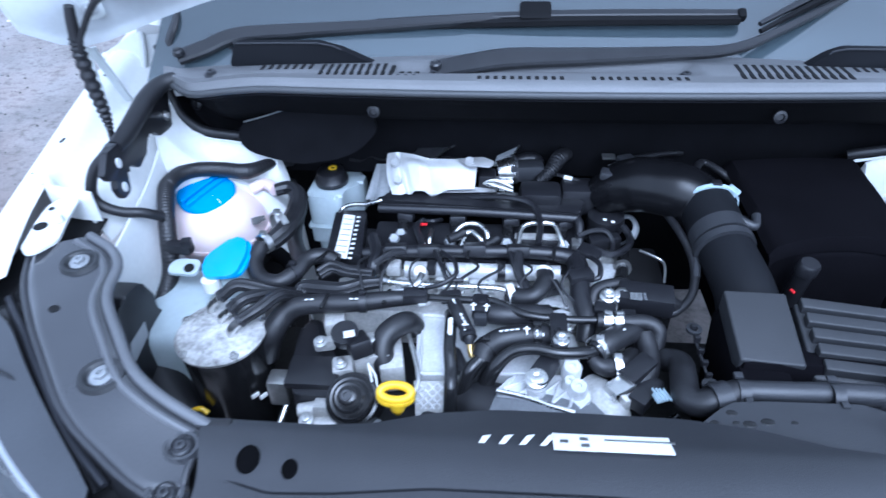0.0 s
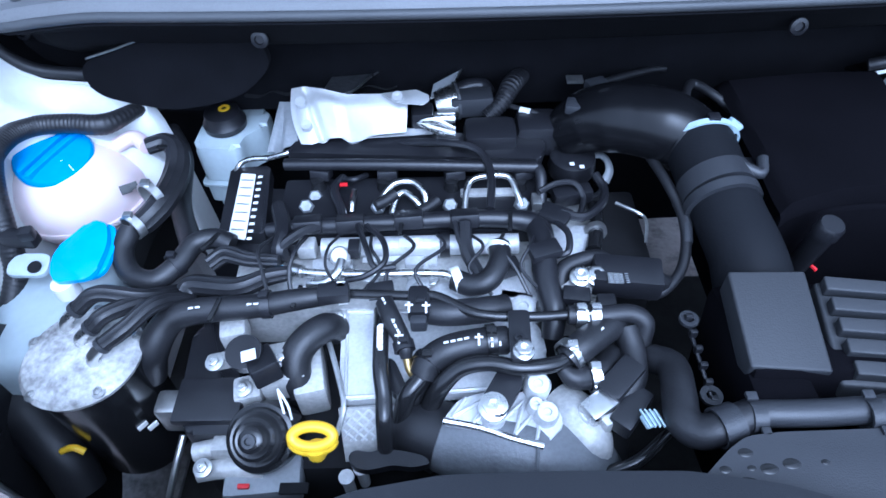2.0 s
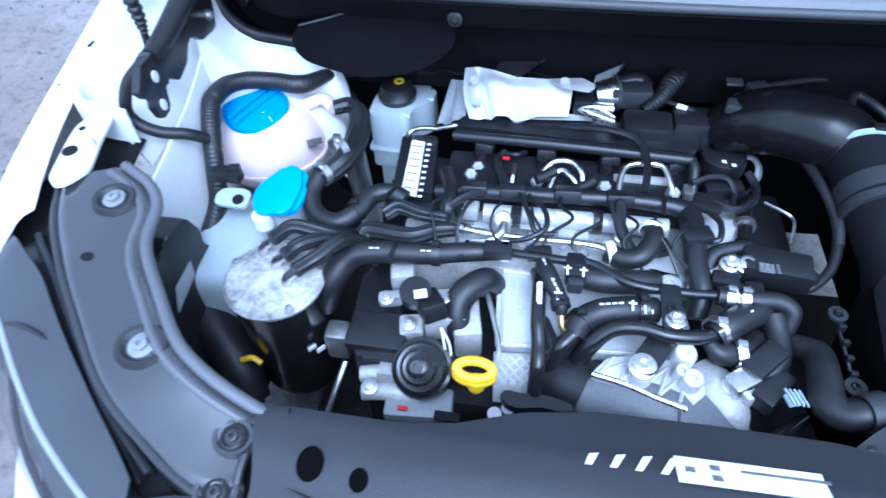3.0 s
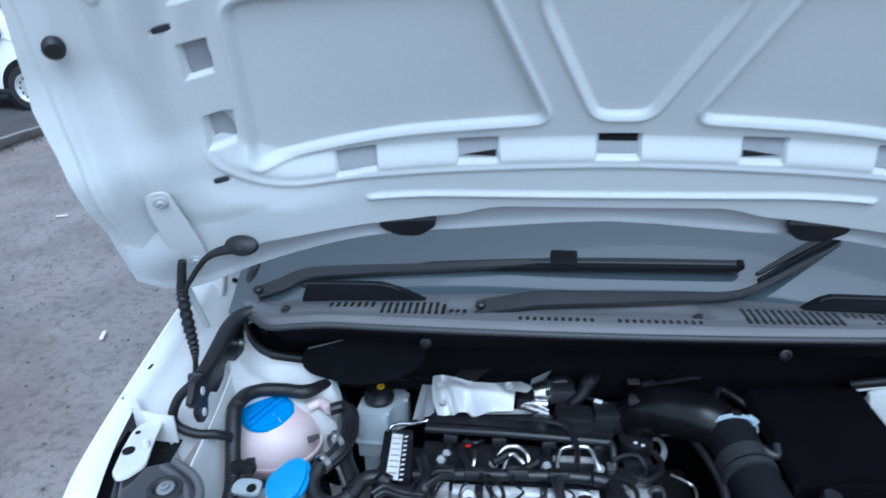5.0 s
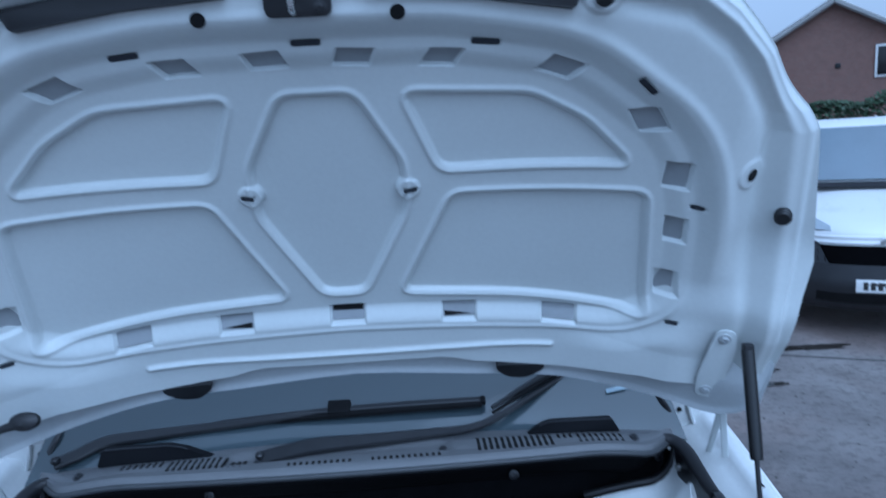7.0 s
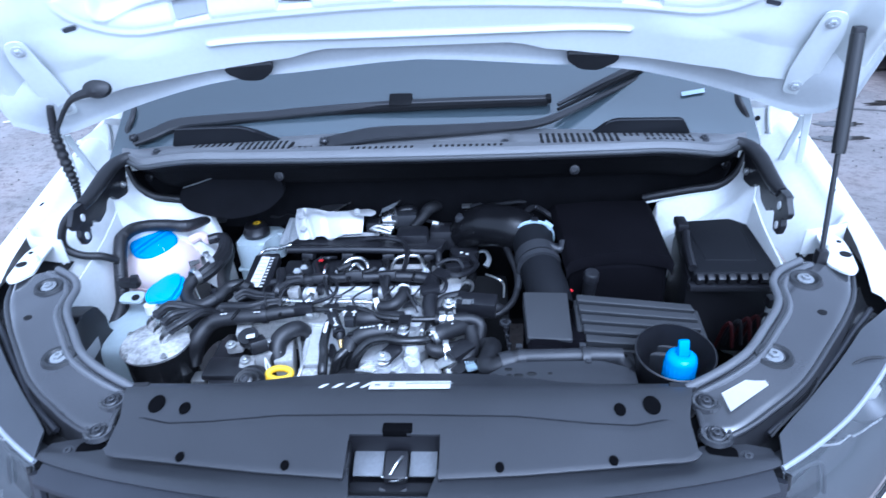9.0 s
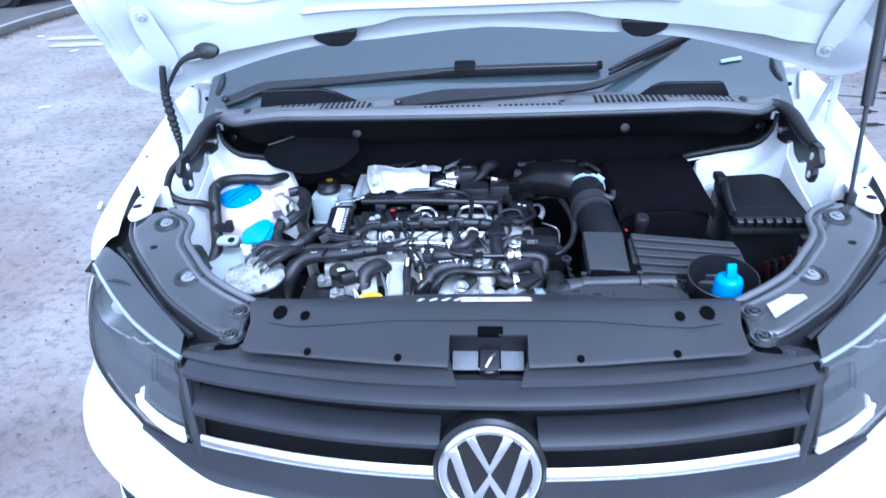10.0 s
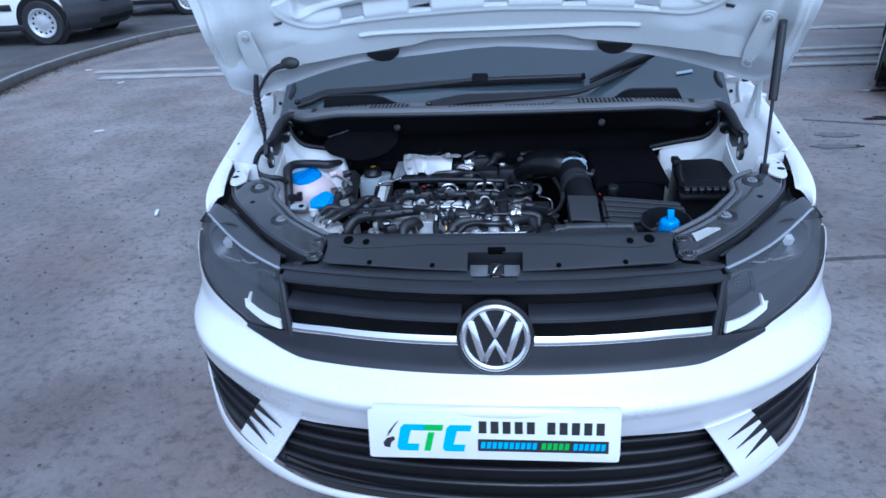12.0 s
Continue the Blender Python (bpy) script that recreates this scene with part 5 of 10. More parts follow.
part("thin_cable", tube([(-0.683, 0.698, 1.210), (-0.672, 0.692, 1.238), (-0.660, 0.690, 1.255), (-0.645, 0.690, 1.275), (-0.627, 0.690, 1.293), (-0.606, 0.690, 1.303), (-0.585, 0.690, 1.308)], [0.0040, 0.0040, 0.0042, 0.0045, 0.0052, 0.0075, 0.009], 8, 5), RUBBER, loom)
part("grommet", lathe([(0.0001, 0), (0.027, 0), (0.025, 0.007), (0.013, 0.013), (0.0001, 0.013)], Matrix.Translation((-0.570, 0.694, 1.312)) @ pose(0, 0, 0, 62, 0, 0) @ Matrix.Diagonal((1, 0.62, 1, 1)), 22), RUBBER, loom)
for q, sz in (((-0.690, 0.694, 1.062), (0.020, 0.016, 0.024)), ((-0.678, 0.690, 1.045), (0.014, 0.014, 0.018))):
    part("cable_plug", box(q, sz, 0.004, (12, 0, 20)), BLACK, loom)
part("plug_clip", box((-0.684, 0.680, 1.050), (0.012, 0.006, 0.016), 0.002), LABEL, loom)

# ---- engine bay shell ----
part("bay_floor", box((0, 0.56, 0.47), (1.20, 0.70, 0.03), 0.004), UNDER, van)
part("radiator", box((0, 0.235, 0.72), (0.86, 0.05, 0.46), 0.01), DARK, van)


def firewall_pt(u, v):
    """u across, v from the scuttle lip downwards."""
    x = 0.655 * u
    y0, z0 = scuttle_front(x)
    y = y0 - 0.002 + lerp(v, [(0, 0.0), (0.02, 0.012), (0.06, 0.050 + 0.03 * smoothstep(0.45, 0.62, abs(x))), (0.13, 0.070), (0.20, 0.19), (0.4, 0.23), (1, 0.24)])
    return (x, y, z0 - 0.012 - 0.56 * v)


part("firewall_liner", grid(firewall_pt, steps(-1, 1, 40), steps(0, 1, 20), 0.006), FELT, van, "black felt-covered firewall below the scuttle")
for x, y, z in ((0.302, 0.790, 1.100), (-0.301, 0.800, 1.096), (0.640, 0.903, 1.056), (-0.640, 0.903, 1.056)):
    part("liner_clip", lathe([(0.0001, 0), (0.013, 0), (0.012, 0.003), (0.007, 0.004), (0.006, 0.001), (0.0001, 0.001)], frame_z((x, y - 0.016, z), (0, -1, 0.25)) @ Matrix.Diagonal((0.8, 0.8, 1, 1)), 20), BLACK, van)
# hanging flap of the liner at its left end
flap = [(-0.524, 0.815, 1.06), (-0.454, 0.815, 1.082), (-0.393, 0.815, 1.096), (-0.319, 0.815, 1.1), (-0.301, 0.815, 1.047), (-0.343, 0.815, 1.008), (-0.388, 0.815, 0.991), (-0.448, 0.815, 0.983), (-0.493, 0.815, 0.994), (-0.528, 0.815, 1.006), (-0.543, 0.815, 1.027), (-0.538, 0.815, 1.048)]
part("liner_flap", slab([(q[0], q[2]) for q in flap], 0.012, Matrix.Translation((0, 0.822, 0)) @ pose(0, 0, 0, 90, 0, 0), 0.004, 0.02), FELT, van, "loose black felt flap hanging from the firewall")
part("flap_wire", tube([(-0.524, 0.806, 1.064), (-0.486, 0.806, 1.075), (-0.449, 0.806, 1.087), (-0.389, 0.806, 1.103)], 0.0014, 6, 5), ZINC, van)
part("liner_shelf", box((0, 0.90, 1.02), (1.33, 0.012, 0.20), 0.002), FELT, van)

for s in (-1, 1):
    # painted inner wing wall, and the rounded strut tower shelf behind it
    def inner(u, v):
        y = 0.40 + 0.385 * u
        xw = lerp(y, [(0.40, 0.625), (0.52, 0.652), (0.62, 0.655), (0.94, 0.650)])
        zt = curve(y, [(0.40, 0.950), (0.52, 0.972), (0.60, 0.985), (0.68, 1.005), (0.74, 1.030), (0.79, 1.060)])
        z = zt + (0.55 - zt) * v ** 1.3
        inw = lerp(v, [(0, 0.0), (0.15, 0.004), (0.3, 0.008), (0.4, 0.014), (0.5, 0.02), (1, 0.03)]) + 0.004 * math.sin(y * 40) * smoothstep(0.2, 0.5, v)
        return (s * (xw - inw), y, float(z))
    iw = part("inner_wing", grid(inner, steps(0, 1, 30), steps(0, 1, 30), 0.004 * s), INNER_WHITE, van, "white painted inner wing and strut tower")

    # Dark sheet added to darken the foot of the inner wing.
    part("lower_wing_sheet", grid(lambda u, v: (s * (lerp(0.40 + 0.385 * u, [(0.40, 0.625), (0.52, 0.652), (0.62, 0.655), (0.94, 0.650)]) - 0.034 - 0.010 * v), 0.40 + 0.385 * u, curve(u, [(0, 0.80), (0.40, 0.82), (0.52, 0.76), (0.70, 0.72), (1, 0.70)]) * (1 - v) + 0.52 * v + 0.006 * math.sin(23 * u)), steps(0, 1, 24), steps(0, 1, 6), 0.004 * s), DARK, iw, "dark sheet inside the lower inner wing")
    TS = [(0.465, 0.850, 0.985), (0.485, 0.846, 0.992), (0.556, 0.840, 1.008), (0.609, 0.836, 1.018), (0.634, 0.832, 1.036), (0.648, 0.830, 1.060), (0.656, 0.836, 1.092)]

    def tower(u, v):
        x = 0.655 - 0.185 * u
        ye, ze = lerp(x, [(q[0], q[1]) for q in TS]), lerp(x, [(q[0], q[2]) for q in TS])
        z = lerp(x, [(0.470, 0.60), (0.475, 0.80), (0.482, 0.895), (0.50, 0.925), (0.53, 0.942), (0.57, 0.958), (0.605, 0.985), (0.630, 1.015), (0.650, 1.060), (0.655, 1.08)])
        drop = 0.10 * (1 - smoothstep(0.0, 0.25, v)) ** 2
        k = smoothstep(0.45, 1.0, v) * smoothstep(0.475, 0.50, x)
        y0 = lerp(x, [(0.47, 0.788), (0.60, 0.782), (0.655, 0.745)])
        return (s * x, y0 + (ye - y0) * v, float((z - drop) * (1 - k) + (ze - 0.004) * k))
    part("strut_tower", grid(tower, [0, 0.03, 0.07, 0.12, 0.18, 0.25, 0.33, 0.42, 0.55, 0.68, 0.78, 0.86, 0.91, 0.95, 0.98, 1.0], steps(0, 1, 20), 0.004 * s), INNER_WHITE, iw)
    rimp = [(s * q[0], q[1], q[2]) for q in TS]
    part("tower_seal", tube([Vector(q) + Vector((0, 0.004, 0.010)) for q in rimp], 0.008, 10, 5), RUBBER, iw)
    part("tower_rim", tube([Vector(q) + Vector((0, -0.004, 0.001)) for q in rimp], 0.0026, 6, 5), INNER_WHITE, iw)
    # black liner web between the tower rim and the felt wall
    part("liner_web", grid(lambda u, v: (s * lerp(u, [(i / 6, q[0]) for i, q in enumerate(TS)]), lerp(u, [(i / 6, q[1]) for i, q in enumerate(TS)]) + 0.004 + 0.05 * v, lerp(u, [(i / 6, q[2]) for i, q in enumerate(TS)]) - 0.002 - 0.02 * v), steps(0, 1, 18), steps(0, 1, 3), 0.004), FELT, van)
    # tall end bracket between scuttle and wing, dark
    part("scuttle_end_seal", tube([(s * 0.600, 0.816, 1.136), (s * 0.628, 0.812, 1.133), (s * 0.646, 0.795, 1.128), (s * 0.652, 0.762, 1.121), (s * 0.652, 0.723, 1.112), (s * 0.652, 0.682, 1.103), (s * 0.652, 0.650, 1.100)], [0.010, 0.012, 0.014, 0.0145, 0.014, 0.013, 0.011], 12, 6), RUBBER, van, "black rubber seal running round the bay")
    side_m = Matrix(((0, 0, 1, s * 0.6500 - 0.005), (1, 0, 0, 0), (0, 1, 0, 0), (0, 0, 0, 1)))
    part("end_bracket", slab([(0.822, 1.122), (0.799, 1.057), (0.757, 1.062), (0.743, 1.076), (0.726, 1.080), (0.707, 1.059), (0.678, 1.050), (0.662, 1.065), (0.648, 1.064), (0.640, 1.034), (0.619, 1.032), (0.612, 1.052), (0.618, 1.068), (0.606, 1.069), (0.596, 1.084), (0.619, 1.108), (0.654, 1.107), (0.702, 1.115), (0.762, 1.124)], 0.010, side_m, 0.002, 0.004), BLACK, van, "black ragged plastic end bracket")
    for y_, z_ in ((0.634, 1.084), (0.628, 1.048)):
        part("bracket_eye", lathe([(0.0001, 0), (0.0055, 0), (0.0055, 0.002), (0.0001, 0.002)], frame_z((s * 0.6448, y_, z_), (-s, 0, 0)) @ Matrix.Diagonal((1, 1.4, 1, 1)), 14), INNER_WHITE, van)
    part("bracket_plug", box((s * 0.655, 0.640, 1.098), (0.016, 0.022, 0.016), 0.003, (20, 0, 10 * s)), SEAL, van)
    part("bracket_stud", bolt((s * 0.644, 0.788, 1.082), (-s, 0, 0.2), 0.005, 0.008), ZINC, van)

back_m = Matrix(((0, 0, 1, -0.645), (1, 0, 0, 0), (0, 1, 0, 0), (0, 0, 0, 1)))
back = part("rear_housing", slab([(0.400, 0.930), (0.440, 0.952), (0.470, 0.950), (0.480, 0.964), (0.528, 0.955), (0.545, 0.915), (0.540, 0.895), (0.556, 0.868), (0.552, 0.838), (0.535, 0.822), (0.500, 0.800), (0.440, 0.800), (0.400, 0.820)], 0.040, back_m, 0.006, 0.008), BLACK, LAMPS[-1], "black back of the headlight with a pale sticker")
part("lamp_sticker", slab([(0.503, 0.902), (0.499, 0.878), (0.443, 0.868), (0.460, 0.900)], 0.0006, back_m @ Matrix.Translation((0, 0, 0.0405)), 0, 0.003), MID_GREY, back)
# Added pale patch stands in for the ground visible through the bay.
part("ground_patch", box((-0.585, 0.50, 0.492), (0.13, 0.16, 0.012), 0.004), mat("pale_mottled_ground_patch", (0.22, 0.21, 0.205), 0.85, var=0.6, scale=30, fine=120, bump=0.5), van)

# ---- slam panel cover ----
deck = thing("slam_panel_cover", (0, 0.2, 0.95), "dark grey moulded plastic cover over the lock carrier", "cover")


FOLD = mirrored([(0, 0.218), (0.16, 0.216), (0.255, 0.206), (0.313, 0.203), (0.351, 0.211), (0.42, 0.211)])


def deck_z(x, y):
    """Gently sloped cover with a pressed fold across it and a rolled rear edge."""
    z = curve(y, [(0.12, 0.971), (0.16, 0.980), (0.21, 0.990), (0.245, 0.995), (0.268, 0.992), (0.295, 0.980), (0.340, 0.958)])
    f = y - lerp(x, FOLD)
    k = smoothstep(0.358, 0.345, abs(x))
    return float(z + k * (0.0008 * smoothstep(0.0, 0.010, -f) - (0.005 if abs(f) < 0.0012 else 0.0)))


RE = mirrored([(0, 0.334), (0.10, 0.332), (0.17, 0.318), (0.23, 0.292), (0.28, 0.284), (0.41, 0.286)])
FE = mirrored([(0, 0.129), (0.065, 0.129), (0.167, 0.135), (0.282, 0.146), (0.370, 0.1545), (0.380, 0.158), (0.388, 0.166)])


def deck_pt(u, v):
    """v counts rows: the turned-down front lip, up to the fold, over it, back to the rear edge."""
    x = u
    yf, yr, fo = lerp(x, FE), lerp(x, RE), lerp(x, FOLD)
    if v < 3:
        return Vector((x, yf + (0.014, 0.0005, 0.0)[v], deck_z(x, yf) - (0.012, 0.004, 0.0012)[v]))
    if v < 17:
        y = yf + 0.003 + (fo - 0.005 - yf - 0.003) * (v - 3) / 13
    elif v < 25:
        y = fo + (-0.0035, -0.0020, -0.0014, -0.0009, 0.0009, 0.0014, 0.0025, 0.006)[v - 17]
    else:
        y = fo + 0.008 + (yr - fo - 0.008) * (v - 25) / 18
    w = 0.384 + 0.022 * float(smoothstep(0.20, 0.29, y))
    return Vector((x * (1 + (w / 0.388 - 1) * smoothstep(0.30, 0.388, abs(x))), y, deck_z(x, y)))


bm = grid(deck_pt, steps(-0.388, -0.372, 4) + steps(-0.360, -0.060, 34) + steps(-0.048, 0.048, 9) + steps(0.060, 0.360, 34) + steps(0.372, 0.388, 4), list(range(44)))
# cut the catch recess
drop = [f for f in bm.faces if abs(f.calc_center_median().x) < 0.060 and f.calc_center_median().y < 0.186 + 0.017 * (abs(f.calc_center_median().x) < 0.019)]
bmesh.ops.delete(bm, geom=drop, context="FACES")
bm.normal_update()
bmesh.ops.solidify(bm, geom=bm.faces[:], thickness=0.004)
part("cover", bm, GRAIN, deck)
for s in (-1, 1):
    # Black discs stand in for the unlit insides of the holes.
    for x, y, r in ((0.340, 0.233, 0.0115), (0.297, 0.226, 0.0078), (0.277, 0.153, 0.0056), (0.136, 0.143, 0.0056)):
        part("hole", lathe([(0.0001, 0), (r, 0), (r, 0.0012), (0.0001, 0.0012)], pose(s * x, y, deck_z(x, y) + 0.0008, 12, 0, 0) @ Matrix.Diagonal((1, 1.25, 1, 1)), 22), HOLE, deck)

    def front_shelf(u, v):
        x0 = 0.058 - 0.012 * v
        x = x0 + (0.488 - x0) * u
        yr = curve(x, [(0.04, 0.150), (0.20, 0.155), (0.37, 0.175), (0.40, 0.196), (0.45, 0.204), (0.49, 0.196)])
        zf = curve(x, [(0, 0.957), (0.3, 0.955), (0.478, 0.946)]) + 0.0112
        yf = nose_y(x, zf - 0.0112) + 0.014
        return (s * x, yr + (yf - yr) * v, curve(v, [(0, zf - 0.007), (0.4, zf - 0.004), (0.8, zf + 0.0008), (1, zf - 0.0006)]))
    part("front_shelf", grid(front_shelf, steps(0, 1, 34), steps(0, 1, 12), 0.004 * s), GRAIN, deck)
    # Black plate paints the dark inside of the shelf notch.
    part("shelf_notch", slab([(s * a, b) for a, b in ((0.400, 0.196), (0.442, 0.194), (0.440, 0.174), (0.424, 0.158), (0.410, 0.163))][::s], 0.003, Matrix.Translation((0, 0, 0.9575)), 0, 0.010), HOLE, deck)
    part("shelf_bolt", bolt((s * 0.452, 0.180, 0.957), (0, -0.2, 1), 0.006, 0.005), GRAIN, deck)
# catch recess with the lock
part("recess", join(box((0, 0.192, 0.950), (0.126, 0.004, 0.070), 0.001), box((0, 0.150, 0.915), (0.124, 0.085, 0.006), 0.001), box((-0.062, 0.160, 0.942), (0.004, 0.064, 0.058), 0.001), box((0.062, 0.160, 0.942), (0.004, 0.064, 0.058), 0.001)), BLACK, deck)
# The notch behind the lock is a black block, not a cut.
part("recess_notch", box((0.003, 0.197, 0.985), (0.040, 0.016, 0.012), 0.003), HOLE, deck)
lock = part("lock_plate", box((0.037, 0.174, 0.946), (0.036, 0.034, 0.003), 0.001, (18, 0, 0)), GREY_CAST, deck, "scratched zinc lock plate in the recess")
part("lock_plate", box((-0.036, 0.174, 0.946), (0.040, 0.034, 0.003), 0.001, (18, 0, 0)), GREY_CAST, deck, "scratched zinc lock plate in the recess")
part("lock_jaw", box((0.002, 0.166, 0.946), (0.030, 0.040, 0.026), 0.004, (14, 0, 0)), BLACK, lock)
part("lock_bar", box((0, 0.142, 0.934), (0.118, 0.016, 0.012), 0.002), BLACK, lock)
part("lock_spring", tube([(-0.016, 0.150, 0.950), (0.0, 0.145, 0.948), (0.018, 0.147, 0.952)], 0.0018, 8, 5), STEEL, lock)
part("lock_hook", tube([(0.010, 0.172, 0.962), (0.004, 0.160, 0.963), (-0.004, 0.150, 0.954)], 0.0022, 8, 5), STEEL, lock)
part("lock_pawl", tube([(-0.018, 0.140, 0.938), (0.0, 0.134, 0.934), (0.018, 0.140, 0.938)], 0.0045, 8, 5), BLACK, lock)
# printed strip near the rear edge
SP = pose(0, 0.2755, deck_z(0.0, 0.2755) + 0.0012, -22, 0, 0.6)
sticker = thing("label_strip", (0, 0.27, 1.0), "long white printed label stuck on the slam panel cover", "label")
mark(rect(-0.045, -0.014, 0.070, 0.014), SP, "paper", LABEL, sticker)
for k in range(4):
    mark([(-0.118 + 0.020 * k, -0.008), (-0.112 + 0.020 * k, -0.008), (-0.106 + 0.022 * k, 0.006 + 0.002 * k), (-0.114 + 0.022 * k, 0.004 + 0.002 * k)], SP, "white_bar", LABEL, sticker)
for x, y in ((-0.034, 0.0), (-0.014, 0.005), (-0.014, -0.006)):
    mark(rect(x - 0.004, y - 0.003, x + 0.004, y + 0.003), SP @ Matrix.Translation((0, 0, 0.0006)), "grey_bar", ZINC, sticker)
mark(rect(0.006, 0.003, 0.074, 0.006), SP @ Matrix.Translation((0, 0, 0.0006)), "grey_bar", ZINC, sticker)

# headlight support panels with bolts and the rubber seal along their inner edge
for s in (-1, 1):
    pan = thing("headlight_panel", (s * 0.55, 0.36, 0.97), "dark glossy plastic headlight support panel with bolts", "panel", "headlight panels")
    IN = [(0.0, 0.402, 0.272, 0.978), (0.14, 0.440, 0.284, 0.992), (0.32, 0.486, 0.308, 1.006), (0.52, 0.534, 0.362, 1.014), (0.70, 0.578, 0.428, 1.019), (0.80, 0.584, 0.466, 1.023), (0.88, 0.606, 0.496, 1.026), (1.0, 0.648, 0.520, 1.030)]
    OUT = [(0.0, 0.406, 0.206, 0.964), (0.06, 0.440, 0.204, 0.966), (0.14, 0.484, 0.226, 0.976), (0.32, 0.545, 0.266, 0.992), (0.56, 0.613, 0.338, 1.006), (0.80, 0.672, 0.408, 1.012), (0.92, 0.700, 0.450, 1.016), (1.0, 0.722, 0.505, 1.020)]

    def tab(t, T, i):
        return curve(t, [(r[0], r[i]) for r in T])

    def panel_pt(u, v):
        a = Vector([tab(u, IN, i) for i in (1, 2, 3)])
        b = Vector([tab(u, OUT, i) for i in (1, 2, 3)])
        p = a + (b - a) * v
        p.z += 0.004 * smoothstep(0.0, 0.08, v) - 0.004 * smoothstep(0.86, 0.95, v) + 0.0025 * noise.noise(Vector((p.x * 9, p.y * 9, 0)))
        return (s * p.x, p.y, p.z)
    part("panel", grid(panel_pt, steps(0, 1, 44), steps(0, 1, 22), 0.004 * s), PANEL, pan)
    lip = [Vector(panel_pt(0.0, q)) for q in (0.35, 0.7)] + [Vector(panel_pt(q, 0.985)) for q in [0.0, 0.03] + steps(0.06, 1, 16)]
    part("raised_lip", tube([p + Vector((0, 0, 0.0035)) for p in lip], 0.0042, 8, 2), GRAIN, pan, "raised edge of the panel")
    rim = [Vector((s * tab(t, IN, 1), tab(t, IN, 2), tab(t, IN, 3))) for t in steps(0, 1, 20)]
    part("rubber_seal", tube([p + Vector((-0.004 * s, 0.003, 0.008)) for p in rim], 0.0062, 12, 2), SEAL_PALE, pan, "soft grey bonnet seal")
    part("seal_foot", tube([p + Vector((0.010 * s, -0.007, 0.006)) for p in rim], 0.0046, 8, 2), SEAL_PALE, pan)
    part("seal_end", box((s * 0.392, 0.276, 0.986), (0.036, 0.012, 0.010), 0.003, (0, 0, -4 * s)), RUBBER, pan)
    for x, y, r in ((0.419, 0.206, 0.0145), (0.417, 0.250, 0.0135), (0.523, 0.311, 0.018), (0.632, 0.474, 0.017)):
        z = curve(y, [(0.20, 0.9675), (0.25, 0.983), (0.31, 1.0125), (0.475, 1.0325)])
        n = (0, -0.14, 1)
        big = r > 0.016
        rg = part("bolt_recess", lathe([(0.0001, 0.0), (r * 0.78, 0.0), (r * 0.98, 0.004), (r * 1.22, 0.0045), (r * 1.42, -0.002)], frame_z((s * x, y, z), n) @ Matrix.Diagonal((1.12, 0.95, 1, 1)), 30), RECESS_SHADE if big else PANEL, pan)
        if not big:
            part("dome_ring", lathe([(r * 0.50, 0.003), (r * 0.72, 0.007), (r * 0.86, 0.005), (r * 0.90, 0.001), (r * 0.46, 0.001)], frame_z((s * x, y, z - 0.001), n), 24), PANEL, rg)
        part("bolt", bolt((s * x, y, z + 0.0008), n, r * 0.42, 0.007, 1.7), CAST if big else GRAIN, rg)
    part("small_hole", lathe([(0.0001, 0), (0.007, 0), (0.007, 0.0015), (0.0001, 0.0015)], frame_z((s * 0.627, 0.400, 1.0215), (0, -0.15, 1)) @ Matrix.Diagonal((1, 0.75, 1, 1)), 16), DARK, pan)
    part("small_bolt", bolt((s * 0.668, 0.496, 1.026), (0, -0.15, 1), 0.009, 0.006, 1.7), GRAIN, pan)
    part("panel_skirt", grid(lambda u, v: (s * (tab(u, OUT, 1) + 0.004 * v), tab(u, OUT, 2) - 0.006 * v, tab(u, OUT, 3) - 0.045 * v), steps(0, 1, 24), steps(0, 1, 3), 0.003), RUBBER, pan)
    if s > 0:
        st = thing("warning_sticker", (0.47, 0.29, 1.0), "plain white paper sticker on the headlight panel", "sticker")
        c = [(0.437, 0.255, 0.990), (0.496, 0.286, 0.999), (0.501, 0.264, 0.996), (0.441, 0.227, 0.984)]
        bm = bmesh.new()
        bm.faces.new([bm.verts.new(Vector(q) + Vector((0, 0, 0.006))) for q in c])
        bmesh.ops.solidify(bm, geom=bm.faces[:], thickness=0.0005)
        part("paper", bm, LABEL, st)

# ---- coolant bottle, washer filler, filter and brake bottle ----
tank = thing("coolant_bottle", (-0.535, 0.70, 0.86), "milky pink round coolant bottle with a blue cap", "bottle")
TC = Vector((-0.596, 0.762, 0.888))
bm = bmesh.new()
bmesh.ops.create_uvsphere(bm, u_segments=40, v_segments=24, radius=1)
for v in bm.verts:
    k = 1 + 0.03 * math.copysign(abs(v.co.z) ** 4, v.co.z)
    v.co = TC + Vector((v.co.x * 0.088 * k, v.co.y * 0.078 * k, v.co.z * 0.072))
part("shell", bm, TANK, tank)
part("seam", lathe([(0.087, -0.003), (0.093, -0.003), (0.093, 0.003), (0.087, 0.003)], Matrix.Translation(TC - Vector((0, 0, 0.007))) @ Matrix.Diagonal((1, 0.86, 1, 1)), 40), TANK, tank)
CAPM = Matrix.Translation((-0.6, 0.761, 0.945)) @ pose(0, 0, 0, 11, 7, 0)
cap = part("screw_cap", lathe([(0.0001, 0.0), (0.046, 0.0), (0.049, 0.004), (0.049, 0.010), (0.046, 0.014), (0.030, 0.017), (0.0001, 0.018)], CAPM, 44), BLUE, tank, "round blue screw cap with a double grip bar")
